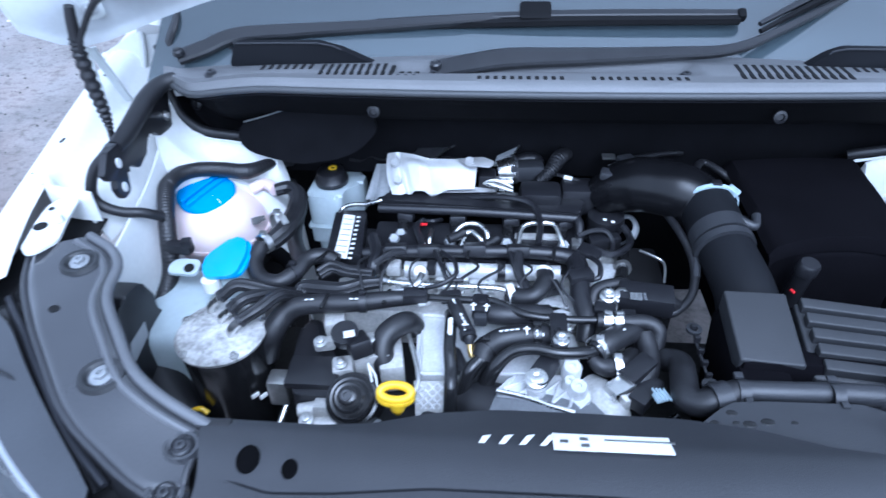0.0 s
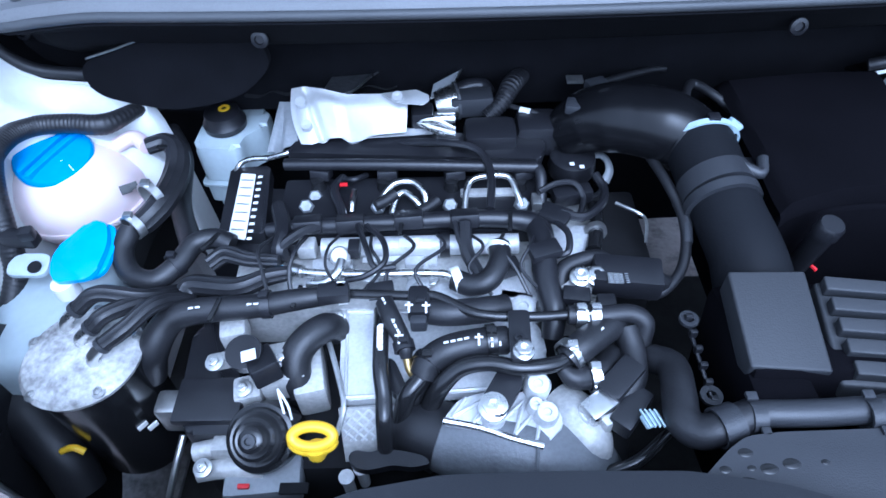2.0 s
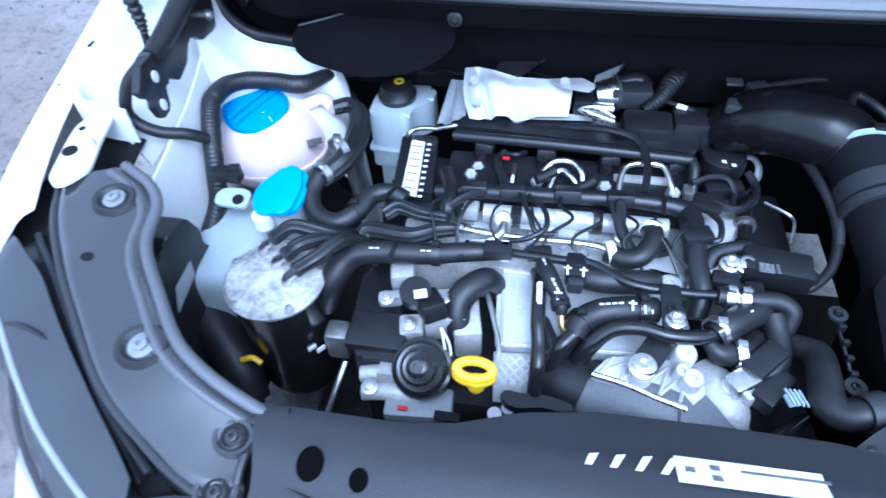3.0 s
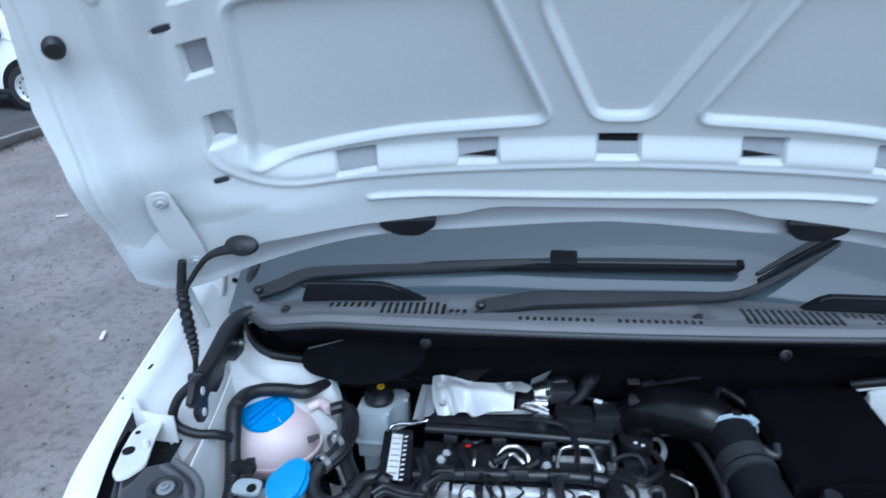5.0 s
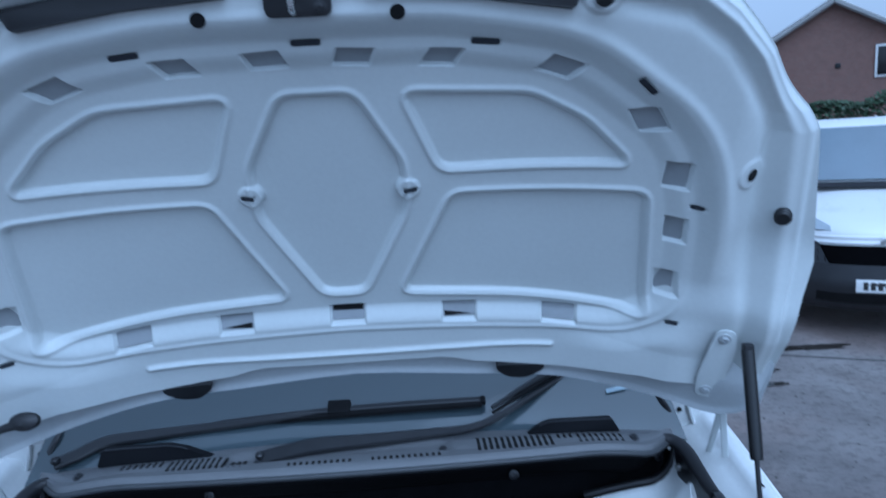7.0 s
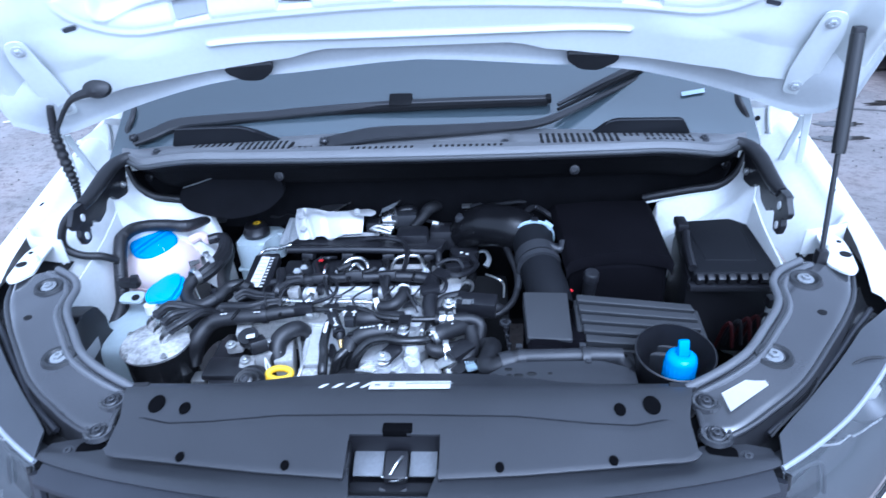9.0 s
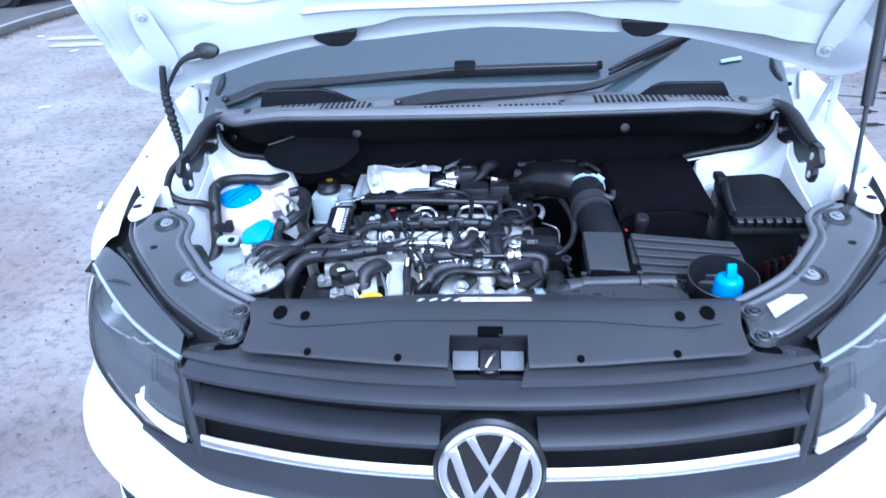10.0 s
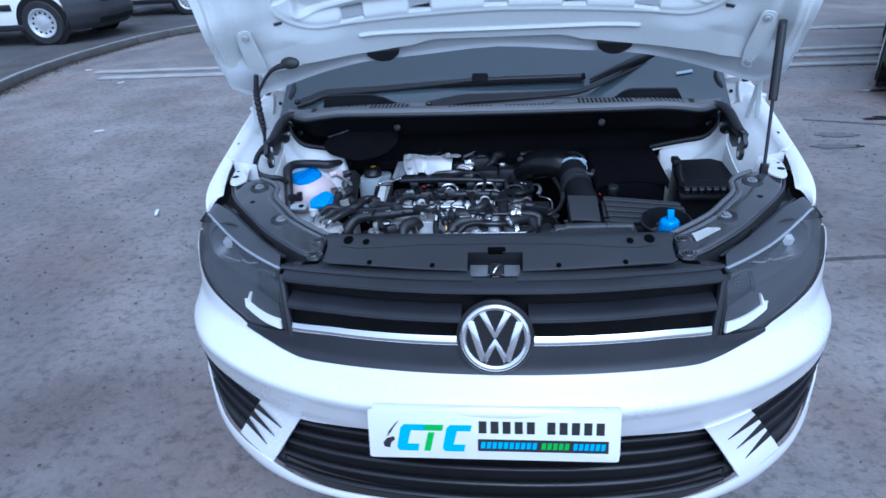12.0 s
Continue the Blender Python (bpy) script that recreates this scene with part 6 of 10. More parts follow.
for k in (-1, 1):
    part("grip_bar", slab([(-0.0035, -0.045), (0.0035, -0.045), (0.0035, 0.045), (-0.0035, 0.045)], 0.011, CAPM @ pose(0, 0, 0.012, 0, 0, -27) @ Matrix.Translation((0.0065 * k, 0, 0)), 0.002, 0.003), BLUE, cap)
part("neck", lathe([(0.036, -0.02), (0.036, 0.002)], CAPM, 30), TANK, tank)
for (x, y), h in (((-0.511, 0.732, 0.915)[:2], 0.012), ((-0.504, 0.738, 0.915)[:2], 0.009)):
    part("pictogram_bar", box((x, y, 0.918), (0.013, 0.002, h), 0.0005, (-40, 0, 30)), PRINT, tank)
part("bottle_outlet", tube([(-0.531, 0.787, 0.945), (-0.508, 0.798, 0.95), (-0.485, 0.778, 0.95)], 0.010, 12, 5), TANK, tank)
part("bottle_tab", box((-0.581, 0.817, 0.955), (0.018, 0.003, 0.014), 0.001, (60, 0, 0)), TANK, tank)
part("bottle_lug", box((-0.657, 0.739, 0.94), (0.014, 0.004, 0.022), 0.001, (40, 0, 20)), TANK, tank)

wash = thing("washer_filler", (-0.55, 0.63, 0.85), "milky plastic washer filler neck with a light blue flip cap", "filler neck")
c = [(-0.548, 0.607, 0.94), (-0.514, 0.648, 0.945), (-0.492, 0.648, 0.94), (-0.481, 0.615, 0.932), (-0.488, 0.57, 0.925), (-0.536, 0.567, 0.925)]
ctr = sum((Vector(q) for q in c), Vector()) / 6
loc = [(Vector(q) - ctr) for q in c]
part("flip_cap", slab([(q.x, q.y) for q in loc], 0.007, Matrix.Translation(ctr) @ pose(0, 0, 0, 10, -4, 0), 0.003, 0.014), LIGHT_BLUE, wash, "light blue leaf-shaped flip cap")
part("cap_rim", slab([(q.x * 0.92 + 0.008, q.y * 0.92 + 0.004) for q in loc], 0.006, Matrix.Translation(ctr - Vector((0, 0, 0.007))) @ pose(0, 0, 0, 10, -4, 0), 0.002, 0.016), LIGHT_BLUE, wash)
part("filler_tube", tube([ctr - Vector((0, 0, 0.006)), ctr + Vector((-0.004, -0.004, -0.06)), ctr + Vector((-0.02, -0.02, -0.20))], [0.030, 0.028, 0.034], 24, 5), MILKY, wash)
part("lug", slab([(-0.030, -0.014), (0.02, -0.016), (0.02, 0.014), (-0.026, 0.014)], 0.006, Matrix.Translation((-0.578, 0.606, 0.915)) @ pose(0, 0, 0, 12, 0, 0), 0.002, 0.012), MILKY, wash)
part("lug_hole", lathe([(0.0001, 0), (0.008, 0), (0.008, 0.001), (0.0001, 0.001)], Matrix.Translation((-0.572, 0.599, 0.922)) @ pose(0, 0, 0, 12, 0, 0), 18), DARK, wash)
part("breather", lathe([(0.0001, 0), (0.013, 0), (0.013, 0.02), (0.0001, 0.022)], Matrix.Translation((-0.528, 0.573, 0.905)), 18), LABEL, wash)
part("reservoir_body", box((-0.585, 0.575, 0.78), (0.11, 0.16, 0.20), 0.03, (0, 0, 10), seg=4), MILKY, wash)

filt = thing("fuel_filter", (-0.475, 0.505, 0.74), "black fuel filter with a dirty aluminium lid", "filter")
FC = Vector((-0.489, 0.494, 0.895))
part("canister", lathe([(0.0001, -0.20), (0.050, -0.20), (0.056, -0.185), (0.060, -0.02), (0.062, -0.004), (0.0001, -0.004)], Matrix.Translation(FC), 40), GLOSS, filt)
lid = part("lid", lathe([(0.0001, -0.006), (0.062, -0.006), (0.064, 0.0), (0.059, 0.006), (0.030, 0.012), (0.0001, 0.014)], Matrix.Translation(FC), 40), CORRODED, filt, "corroded blotchy aluminium lid")
for k in range(5):
    a = radians(20 + 72 * k)
    part("lid_screw", bolt(FC + Vector((0.058 * math.cos(a), 0.058 * math.sin(a), 0.004)), (0, 0, 1), 0.0045, 0.005), ZINC, lid)
for x, y, h in ((-0.012, -0.028, 0.010), (0.004, -0.034, 0.007), (0.016, -0.034, 0.008)):
    part("print_bar", box(FC + Vector((0.040 + x, -0.036 + y * 0.1, -0.075 - 0.012 * (x > 0))), (0.012, 0.002, h), 0.0005, (0, 0, 50)), LABEL, filt)
part("filter_bracket", box(FC + Vector((0.075, -0.02, -0.09)), (0.03, 0.03, 0.05), 0.006), ZINC, filt)
for k, (e, q, w, r_) in enumerate((((-0.51, 0.524, 0.915), (-0.494, 0.531, 0.93), (-0.468, 0.543, 0.942), (-0.425, 0.546, 0.93)), ((-0.486, 0.503, 0.915), (-0.469, 0.507, 0.93), (-0.452, 0.519, 0.938), (-0.422, 0.547, 0.925)), ((-0.464, 0.479, 0.915), (-0.451, 0.486, 0.928), (-0.428, 0.502, 0.936), (-0.408, 0.531, 0.935)))):
    e, q = Vector(e), Vector(q)
    part("pipe_stub", tube([e - Vector((0, 0, 0.02)), e, e * 0.05 + q * 0.95], 0.0066, 12, 5), STEEL, filt, "bent steel pipe stub")
    part("filter_hose", tube([e * 0.1 + q * 0.9, q * 0.8 + Vector(w) * 0.2, w, r_, Vector(r_) + Vector((0.02, 0.03, -0.03))], [0.0082, 0.009, 0.0095, 0.0095, 0.009], 22, 8, ribs=0.12), HOSE, filt)
    part("hose_collar", tube([e * 0.12 + q * 0.88, q * 0.9 + Vector(w) * 0.1], 0.0098, 16, 2), GRAIN, filt)

brake = thing("brake_fluid_bottle", (-0.43, 0.86, 0.85), "milky brake fluid bottle with a black cap", "bottle")
bc = Vector((-0.406, 0.868, 0.9))
part("body", join(slab([(-0.044, -0.046), (0.020, -0.052), (0.026, -0.020), (0.052, 0.000), (0.054, 0.040), (-0.030, 0.046), (-0.042, 0.010)], 0.060, Matrix.Translation(bc - Vector((0, 0, 0.05))), 0.012, 0.012),
                  slab([(-0.044, -0.050), (0.020, -0.056), (0.018, 0.01), (-0.040, 0.01)], 0.030, Matrix.Translation(bc - Vector((0, 0, 0.088))), 0.004, 0.010)), MILKY, brake)
part("seam", slab([(-0.048, -0.054), (0.024, -0.060), (0.024, 0.012), (-0.044, 0.012)], 0.004, Matrix.Translation(bc - Vector((0, 0, 0.056))), 0.001, 0.010), MILKY, brake)
part("lower_body", box(bc + Vector((-0.010, -0.02, -0.115)), (0.05, 0.05, 0.06), 0.01), MILKY, brake)
bcap = part("cap", lathe([(0.0001, 0), (0.030, 0), (0.031, 0.008), (0.027, 0.014), (0.025, 0.024), (0.018, 0.027), (0.0001, 0.028)], Matrix.Translation((-0.411, 0.869, 0.913)), 30), BLACK, brake)
part("cap_symbol", lathe([(0.0035, 0), (0.0085, 0), (0.0085, 0.0008), (0.0035, 0.0008)], Matrix.Translation((-0.406, 0.869, 0.942)), 20), YELLOW, bcap)

# ---- engine ----
engine = thing("engine", (-0.10, 0.58, 0.75), "four-cylinder diesel engine with pipes, rail and looms", "engine")
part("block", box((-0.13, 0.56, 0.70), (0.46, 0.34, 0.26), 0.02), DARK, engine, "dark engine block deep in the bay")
part("head", box((-0.13, 0.64, 0.845), (0.44, 0.18, 0.09), 0.01), DIRTY_ALU, engine, "cast aluminium cylinder head")
# cylinder cover, black, with raised front beam
cover = part("cam_cover", slab([(-0.303, 0.772, 0.925)[:2], (0.028, 0.746, 0.925)[:2], (0.04, 0.781, 0.925)[:2], (0.011, 0.801, 0.925)[:2], (-0.288, 0.808, 0.925)[:2]], 0.018, Matrix.Translation((0, 0, 0.922)), 0.004, 0.006), BLACK, engine, "black plastic cam cover with a raised rim")
part("cover_beam", tube([(-0.301, 0.75, 0.938), (-0.148, 0.736, 0.945), (0.022, 0.731, 0.94)], 0.0075, 10, 6), BLACK, cover)
part("cover_return", tube([(0.022, 0.731, 0.94), (0.026, 0.718, 0.935), (0.025, 0.691, 0.915)], 0.007, 10, 4), BLACK, cover)
part("cover_deck", box((-0.135, 0.70, 0.898), (0.34, 0.10, 0.03), 0.006), BLACK, cover)
for k in range(4):
    inj = Vector((-0.259, 0.732, 0.905)).lerp(Vector((0, 0.722, 0.905)), k / 3)
    part("injector", lathe([(0.0001, -0.03), (0.013, -0.03), (0.013, 0.004), (0.009, 0.010), (0.009, 0.022), (0.0001, 0.024)], Matrix.Translation(inj), 16), GLOSS, engine)
    part("injector_plug", box(inj + Vector((0.004, 0.012, 0.022)), (0.026, 0.020, 0.014), 0.003, (-15, 0, 10 * (k - 1))), BLACK, engine)
part("side_cover", slab([(-0.382, 0.772, 0.9)[:2], (-0.329, 0.775, 0.9)[:2], (-0.315, 0.651, 0.9)[:2], (-0.372, 0.653, 0.9)[:2]], 0.02, Matrix.Translation((0, 0, 0.895)), 0.004, 0.006), BLACK, engine)
part("side_cover_body", box((-0.345, 0.69, 0.83), (0.08, 0.13, 0.13), 0.01), BLACK, engine)
lab = part("data_label", slab([(-0.365, 0.759, 0.917)[:2], (-0.345, 0.756, 0.917)[:2], (-0.336, 0.639, 0.917)[:2], (-0.358, 0.644, 0.917)[:2]], 0.0006, Matrix.Translation((0, 0, 0.9165)), 0, 0.002), LABEL, engine, "white printed data label")
for k in range(7):
    a = Vector((-0.362, 0.744, 0.918)).lerp(Vector((-0.356, 0.655, 0.918)), k / 6)
    part("label_bar", box(a + Vector((0.008, 0, 0)), (0.016, 0.0018, 0.0006), 0, (0, 0, -6)), ZINC, lab)
for k in range(10):
    a = Vector((-0.338, 0.75, 0.918)).lerp(Vector((-0.331, 0.64, 0.918)), k / 9)
    part("label_bar", box(a, (0.006, 0.004, 0.0006), 0), LABEL, lab)
part("steel_return_pipe", tube([(-0.331, 0.779, 0.925), (-0.356, 0.781, 0.922), (-0.373, 0.776, 0.915), (-0.378, 0.743, 0.905), (-0.379, 0.693, 0.89)], 0.0036, 10, 6), STEEL, engine)
part("steel_return_pipe", tube([(-0.331, 0.779, 0.925), (-0.302, 0.777, 0.935), (-0.293, 0.793, 0.93)], 0.0036, 10, 5), STEEL, engine)

# injector pipes, bright steel
for pts in (((-0.177, 0.682, 0.925), (-0.169, 0.699, 0.932), (-0.156, 0.71, 0.938), (-0.135, 0.711, 0.938), (-0.121, 0.697, 0.934), (-0.118, 0.686, 0.925)),
            ((-0.161, 0.676, 0.918), (-0.156, 0.694, 0.926), (-0.146, 0.701, 0.93), (-0.133, 0.691, 0.928), (-0.123, 0.681, 0.92)),
            ((-0.071, 0.675, 0.92), (-0.068, 0.701, 0.93), (-0.059, 0.716, 0.936), (-0.031, 0.72, 0.938), (-0.013, 0.716, 0.936), (-0.005, 0.695, 0.928), (-0, 0.682, 0.92)),
            ((-0.212, 0.684, 0.915), (-0.211, 0.695, 0.922), (-0.211, 0.717, 0.92))):
    part("injector_pipe", tube(pts, 0.0040, 10, 7), STEEL, engine, "bright steel injector pipe")
for q in ((-0.269, 0.692, 0.918), (-0.262, 0.717, 0.91), (-0.178, 0.685, 0.922), (-0.089, 0.686, 0.92), (0, 0.687, 0.918)):
    part("pipe_nut", lathe([(0.0001, -0.008), (0.0095, -0.008), (0.0095, 0.004), (0.007, 0.007), (0.0045, 0.007), (0.0001, 0.005)], frame_z(q, (0.1, -0.6, 0.8)), 6), CAST, engine)
part("clamp_block", box((-0.038, 0.713, 0.912), (0.075, 0.012, 0.012), 0.002), DIRTY_ALU, engine)
part("clamp_block", box((-0.208, 0.721, 0.905), (0.05, 0.014, 0.012), 0.002), DIRTY_ALU, engine)
part("clamp_block", box((0.019, 0.691, 0.91), (0.012, 0.02, 0.03), 0.002), ZINC, engine)
for q in ((-0.168, 0.685, 0.932), (-0.116, 0.679, 0.925)):
    part("rubber_sleeve", tube([Vector(q) + Vector((-0.012, -0.008, 0)), q, Vector(q) + Vector((0.012, 0.010, 0.002))], 0.0075, 10, 3), RUBBER, engine)

# cable tray across the head
part("cable_tray", tube([(-0.311, 0.653, 0.918), (-0.246, 0.651, 0.925), (-0.147, 0.65, 0.93), (-0.049, 0.653, 0.93), (0.013, 0.646, 0.925), (0.02, 0.608, 0.92)], [0.009, 0.010, 0.010, 0.011, 0.013, 0.013], 10, 8), BLACK, engine, "black cable tray and loom across the head")
for q in ((-0.208, 0.649, 0.93), (-0.138, 0.646, 0.938), (-0.072, 0.648, 0.936), (-0.259, 0.649, 0.93)):
    part("tray_bracket", box(q, (0.034, 0.022, 0.018), 0.003, (-20, 0, 4)), BLACK, engine)
part("loom_trunk", tube([(0.013, 0.646, 0.925), (0.017, 0.609, 0.925), (0.016, 0.565, 0.92), (0.022, 0.532, 0.91), (0.019, 0.508, 0.89)], [0.013, 0.015, 0.014, 0.014, 0.012], 12, 6), BLACK, engine)
part("loom_clip", box((0.016, 0.593, 0.938), (0.036, 0.022, 0.012), 0.003, (0, 0, 18)), BLACK, engine)
part("loom_clip", box((0.036, 0.652, 0.935), (0.036, 0.026, 0.010), 0.003, (0, 0, -30)), BLACK, engine)
for pts, r in ((((-0.244, 0.645, 0.932), (-0.263, 0.633, 0.935), (-0.282, 0.62, 0.93), (-0.291, 0.613, 0.92)), 0.006),
               (((-0.301, 0.686, 0.925), (-0.288, 0.643, 0.928), (-0.29, 0.616, 0.922), (-0.289, 0.621, 0.9)), 0.010),
               (((-0.187, 0.638, 0.938), (-0.166, 0.608, 0.945), (-0.162, 0.577, 0.945), (-0.182, 0.563, 0.938), (-0.206, 0.563, 0.93)), 0.0035),
               (((-0.197, 0.639, 0.938), (-0.183, 0.595, 0.945), (-0.173, 0.573, 0.94), (-0.151, 0.577, 0.935)), 0.0035),
               (((-0.159, 0.792, 0.935), (-0.096, 0.766, 0.955), (-0.052, 0.749, 0.955), (-0.038, 0.71, 0.95), (-0.041, 0.659, 0.94)), 0.0052),
               (((-0.072, 0.636, 0.94), (-0.071, 0.604, 0.93), (-0.057, 0.572, 0.92)), 0.008),
               (((-0.084, 0.641, 0.94), (-0.078, 0.613, 0.935), (-0.069, 0.599, 0.93)), 0.004),
               (((0.043, 0.655, 0.935), (0.068, 0.647, 0.935), (0.094, 0.672, 0.93), (0.104, 0.703, 0.925), (0.096, 0.726, 0.93)), 0.0055),
               (((0.022, 0.697, 0.93), (0.045, 0.706, 0.935), (0.067, 0.708, 0.932), (0.077, 0.694, 0.92), (0.07, 0.668, 0.915)), 0.004),
               (((0.036, 0.64, 0.935), (0.046, 0.618, 0.938), (0.043, 0.594, 0.935), (0.03, 0.592, 0.93)), 0.004),
               (((-0.227, 0.742, 0.92), (-0.235, 0.715, 0.925), (-0.224, 0.682, 0.925), (-0.218, 0.657, 0.925)), 0.006),
               (((-0.197, 0.746, 0.92), (-0.209, 0.728, 0.93), (-0.225, 0.734, 0.925)), 0.0035)):
    part("engine_cable", tube(pts, r, 8, 7), BLACK, engine)
part("red_tag", box((-0.223, 0.718, 0.93), (0.010, 0.004, 0.004), 0.001), RED, engine)

# fuel rail and its stays
rail = part("fuel_rail", tube([(-0.244, 0.633, 0.905), (-0.134, 0.634, 0.905), (-0.008, 0.634, 0.905)], 0.0125, 18, 4), ALU, engine, "cast fuel rail with a bar label")
part("rail_label", box(Vector((-0.138, 0.627, 0.919)), (0.024, 0.013, 0.0008), 0, (0, 0, 2)), LABEL, rail)
part("rail_label", box(Vector((-0.17, 0.614, 0.905)), (0.048, 0.010, 0.0008), 0, (-15, 0, 2)), LABEL, rail)
part("rail_sensor", box((-0.261, 0.63, 0.91), (0.022, 0.020, 0.020), 0.003), DIRTY_ALU, rail)
part("rail_plug", box((-0.281, 0.634, 0.912), (0.024, 0.022, 0.022), 0.004), BLACK, rail)
part("rail_band", lathe([(0.0130, -0.006), (0.0155, -0.006), (0.0155, 0.006), (0.0130, 0.006)], frame_z((-0.096, 0.635, 0.905), (1, 0, 0)), 18), BLACK, rail)
part("rail_union", lathe([(0.0001, -0.012), (0.012, -0.012), (0.012, 0.006), (0.009, 0.010), (0.0001, 0.010)], frame_z((-0.216, 0.602, 0.925), (0, -0.5, 0.8)), 12), DIRTY_ALU, rail)
part("high_pressure_pipe", tube([(-0.213, 0.592, 0.93), (-0.216, 0.577, 0.928), (-0.23, 0.567, 0.922), (-0.251, 0.572, 0.915)], 0.0058, 10, 6), STEEL, engine, "thick bright steel fuel pipe")
long_pipe = part("long_steel_pipe", tube([(-0.278, 0.596, 0.918), (-0.258, 0.583, 0.922), (-0.198, 0.576, 0.924), (-0.132, 0.576, 0.924), (-0.096, 0.575, 0.922), (-0.083, 0.568, 0.92)], 0.0048, 10, 6), STEEL, engine, "long bright steel pipe")
part("pipe_end", tube([(-0.28, 0.592, 0.918), (-0.258, 0.583, 0.922)], 0.0078, 12, 2), STEEL, long_pipe)
part("blue_band", tube([(-0.295, 0.585, 0.915), (-0.279, 0.585, 0.918)], 0.0095, 12, 2), CYAN, long_pipe)
for k in range(8):
    q = Vector((-0.235, 0.622, 0.885)).lerp(Vector((-0.026, 0.573, 0.885)), (k * 0.37) % 1) + Vector((0, 0.012 * ((k * 7) % 3 - 1), 0))
    part("head_bolt", bolt(q, (0, -0.25, 1), 0.008, 0.010), ZINC, engine)
part("intake_flange", box((-0.145, 0.570, 0.872), (0.30, 0.05, 0.03), 0.006, (-14, 0, -2)), DIRTY_ALU, engine)
part("water_flange", slab([(-0.117, 0.57, 0.9)[:2], (-0.097, 0.582, 0.9)[:2], (0.009, 0.56, 0.9)[:2], (-0.001, 0.532, 0.9)[:2], (-0.12, 0.545, 0.9)[:2]], 0.02, Matrix.Translation((0, 0, 0.880)), 0.003, 0.008), ALU, engine)
part("rear_casting", box((0.053, 0.634, 0.895), (0.07, 0.05, 0.03), 0.006), ALU, engine)
part("rear_casting", box((-0.013, 0.569, 0.885), (0.05, 0.035, 0.03), 0.006), ALU, engine)
hb_ = part("bypass_hose", tube([(-0.033, 0.609, 0.93), (-0.035, 0.583, 0.932), (-0.048, 0.561, 0.928), (-0.067, 0.559, 0.922), (-0.086, 0.569, 0.92)], 0.0125, 14, 7), HOSE, engine, "short curved black hose")
part("white_clip", lathe([(0.0125, -0.005), (0.0148, -0.005), (0.0148, 0.005), (0.0125, 0.005)], frame_z((-0.083, 0.568, 0.921), (1, 0.3, 0.1)), 16), LABEL, hb_)
part("white_clip", lathe([(0.0125, -0.003), (0.0145, -0.003), (0.0145, 0.003), (0.0125, 0.003)], frame_z((-0.035, 0.604, 0.93), (0.2, 1, 0.1)), 16), LABEL, hb_)

hp_ = [Vector(q) for q in ((-0.257, 0.571, 0.886), (0.016, 0.568, 0.886), (0.023, 0.665, 0.889), (-0.273, 0.669, 0.889))]
hmid = sum(hp_, Vector()) / 4
hplate = part("head_face", slab([(q.x - hmid.x, q.y - hmid.y) for q in hp_], 0.016, Matrix.Translation(hmid - Vector((0, 0, 0.016))), 0.003, 0.012), DIRTY_ALU, engine, "dusty cast aluminium head face")
for k in range(5):
    a = Vector((-0.239, 0.593, 0.89)).lerp(Vector((0.001, 0.593, 0.89)), k / 4)
    part("head_rib", box(a, (0.008, 0.050, 0.010), 0.003, (0, 0, 6 - 3 * k)), ALU, hplate)
for q, sz, a in (((-0.231, 0.616, 0.893), (0.05, 0.020, 0.008), 4), ((-0.125, 0.62, 0.893), (0.04, 0.018, 0.008), 0), ((-0.019, 0.584, 0.893), (0.05, 0.030, 0.010), -8), ((-0.041, 0.552, 0.893), (0.06, 0.024, 0.010), 2)):
    part("casting_pad", box(q, sz, 0.004, (0, 0, a)), ALU, hplate)
for q in ((-0.056, 0.575, 0.897), (-0.026, 0.607, 0.897), (-0.01, 0.545, 0.897), (-0.128, 0.576, 0.895)):
    part("eye_boss", lathe([(0.005, -0.006), (0.014, -0.006), (0.014, 0.004), (0.011, 0.006), (0.006, 0.006), (0.005, 0.002)], frame_z(q, (0, -0.2, 1)), 20), ALU, hplate)
# exhaust cooler: big pale ribbed casting
cool = part("exhaust_cooler", slab([(-0.208, 0.544, 0.878)[:2], (-0.179, 0.555, 0.878)[:2], (-0.011, 0.553, 0.878)[:2], (0.01, 0.532, 0.878)[:2], (0.015, 0.486, 0.878)[:2], (-0.084, 0.461, 0.878)[:2], (-0.151, 0.45, 0.878)[:2], (-0.202, 0.442, 0.878)[:2]], 0.05, Matrix.Translation((0, 0, 0.828)), 0.008, 0.014), ALU, engine, "pale cast exhaust cooler with ribs")
cc = [Vector(q) for q in ((-0.208, 0.44, 0.884), (-0.018, 0.45, 0.884), (0.003, 0.545, 0.888), (-0.215, 0.554, 0.888))]
mid_ = sum(cc, Vector()) / 4
ccov = part("cooler_cover", slab([(q.x - mid_.x, q.y - mid_.y) for q in cc], 0.014, Matrix.Translation(mid_ - Vector((0, 0, 0.014))), 0.004, 0.014), ALU, cool, "pale pressed cover plate with a raised rim")
part("cover_rim", tube([mid_ + (q - mid_) * 0.93 + Vector((0, 0, 0.001)) for q in (cc + cc[:1])], 0.0026, 8, 1), ALU, ccov)
part("front_face", grid(lambda u, v: cc[0].lerp(cc[1], u * 0.33).lerp(Vector((-0.204, 0.405, 0.835)).lerp(Vector((-0.152, 0.407, 0.835)), u), v) + Vector((0, -0.004, -0.004)), steps(0, 1, 8), steps(0, 1, 6), 0.004), DIRTY_ALU, ccov)


def face_pt(u, v):
    return cc[0].lerp(cc[1], u * 0.33).lerp(Vector((-0.204, 0.405, 0.835)).lerp(Vector((-0.152, 0.407, 0.835)), u), v) + Vector((0, -0.007, -0.001))


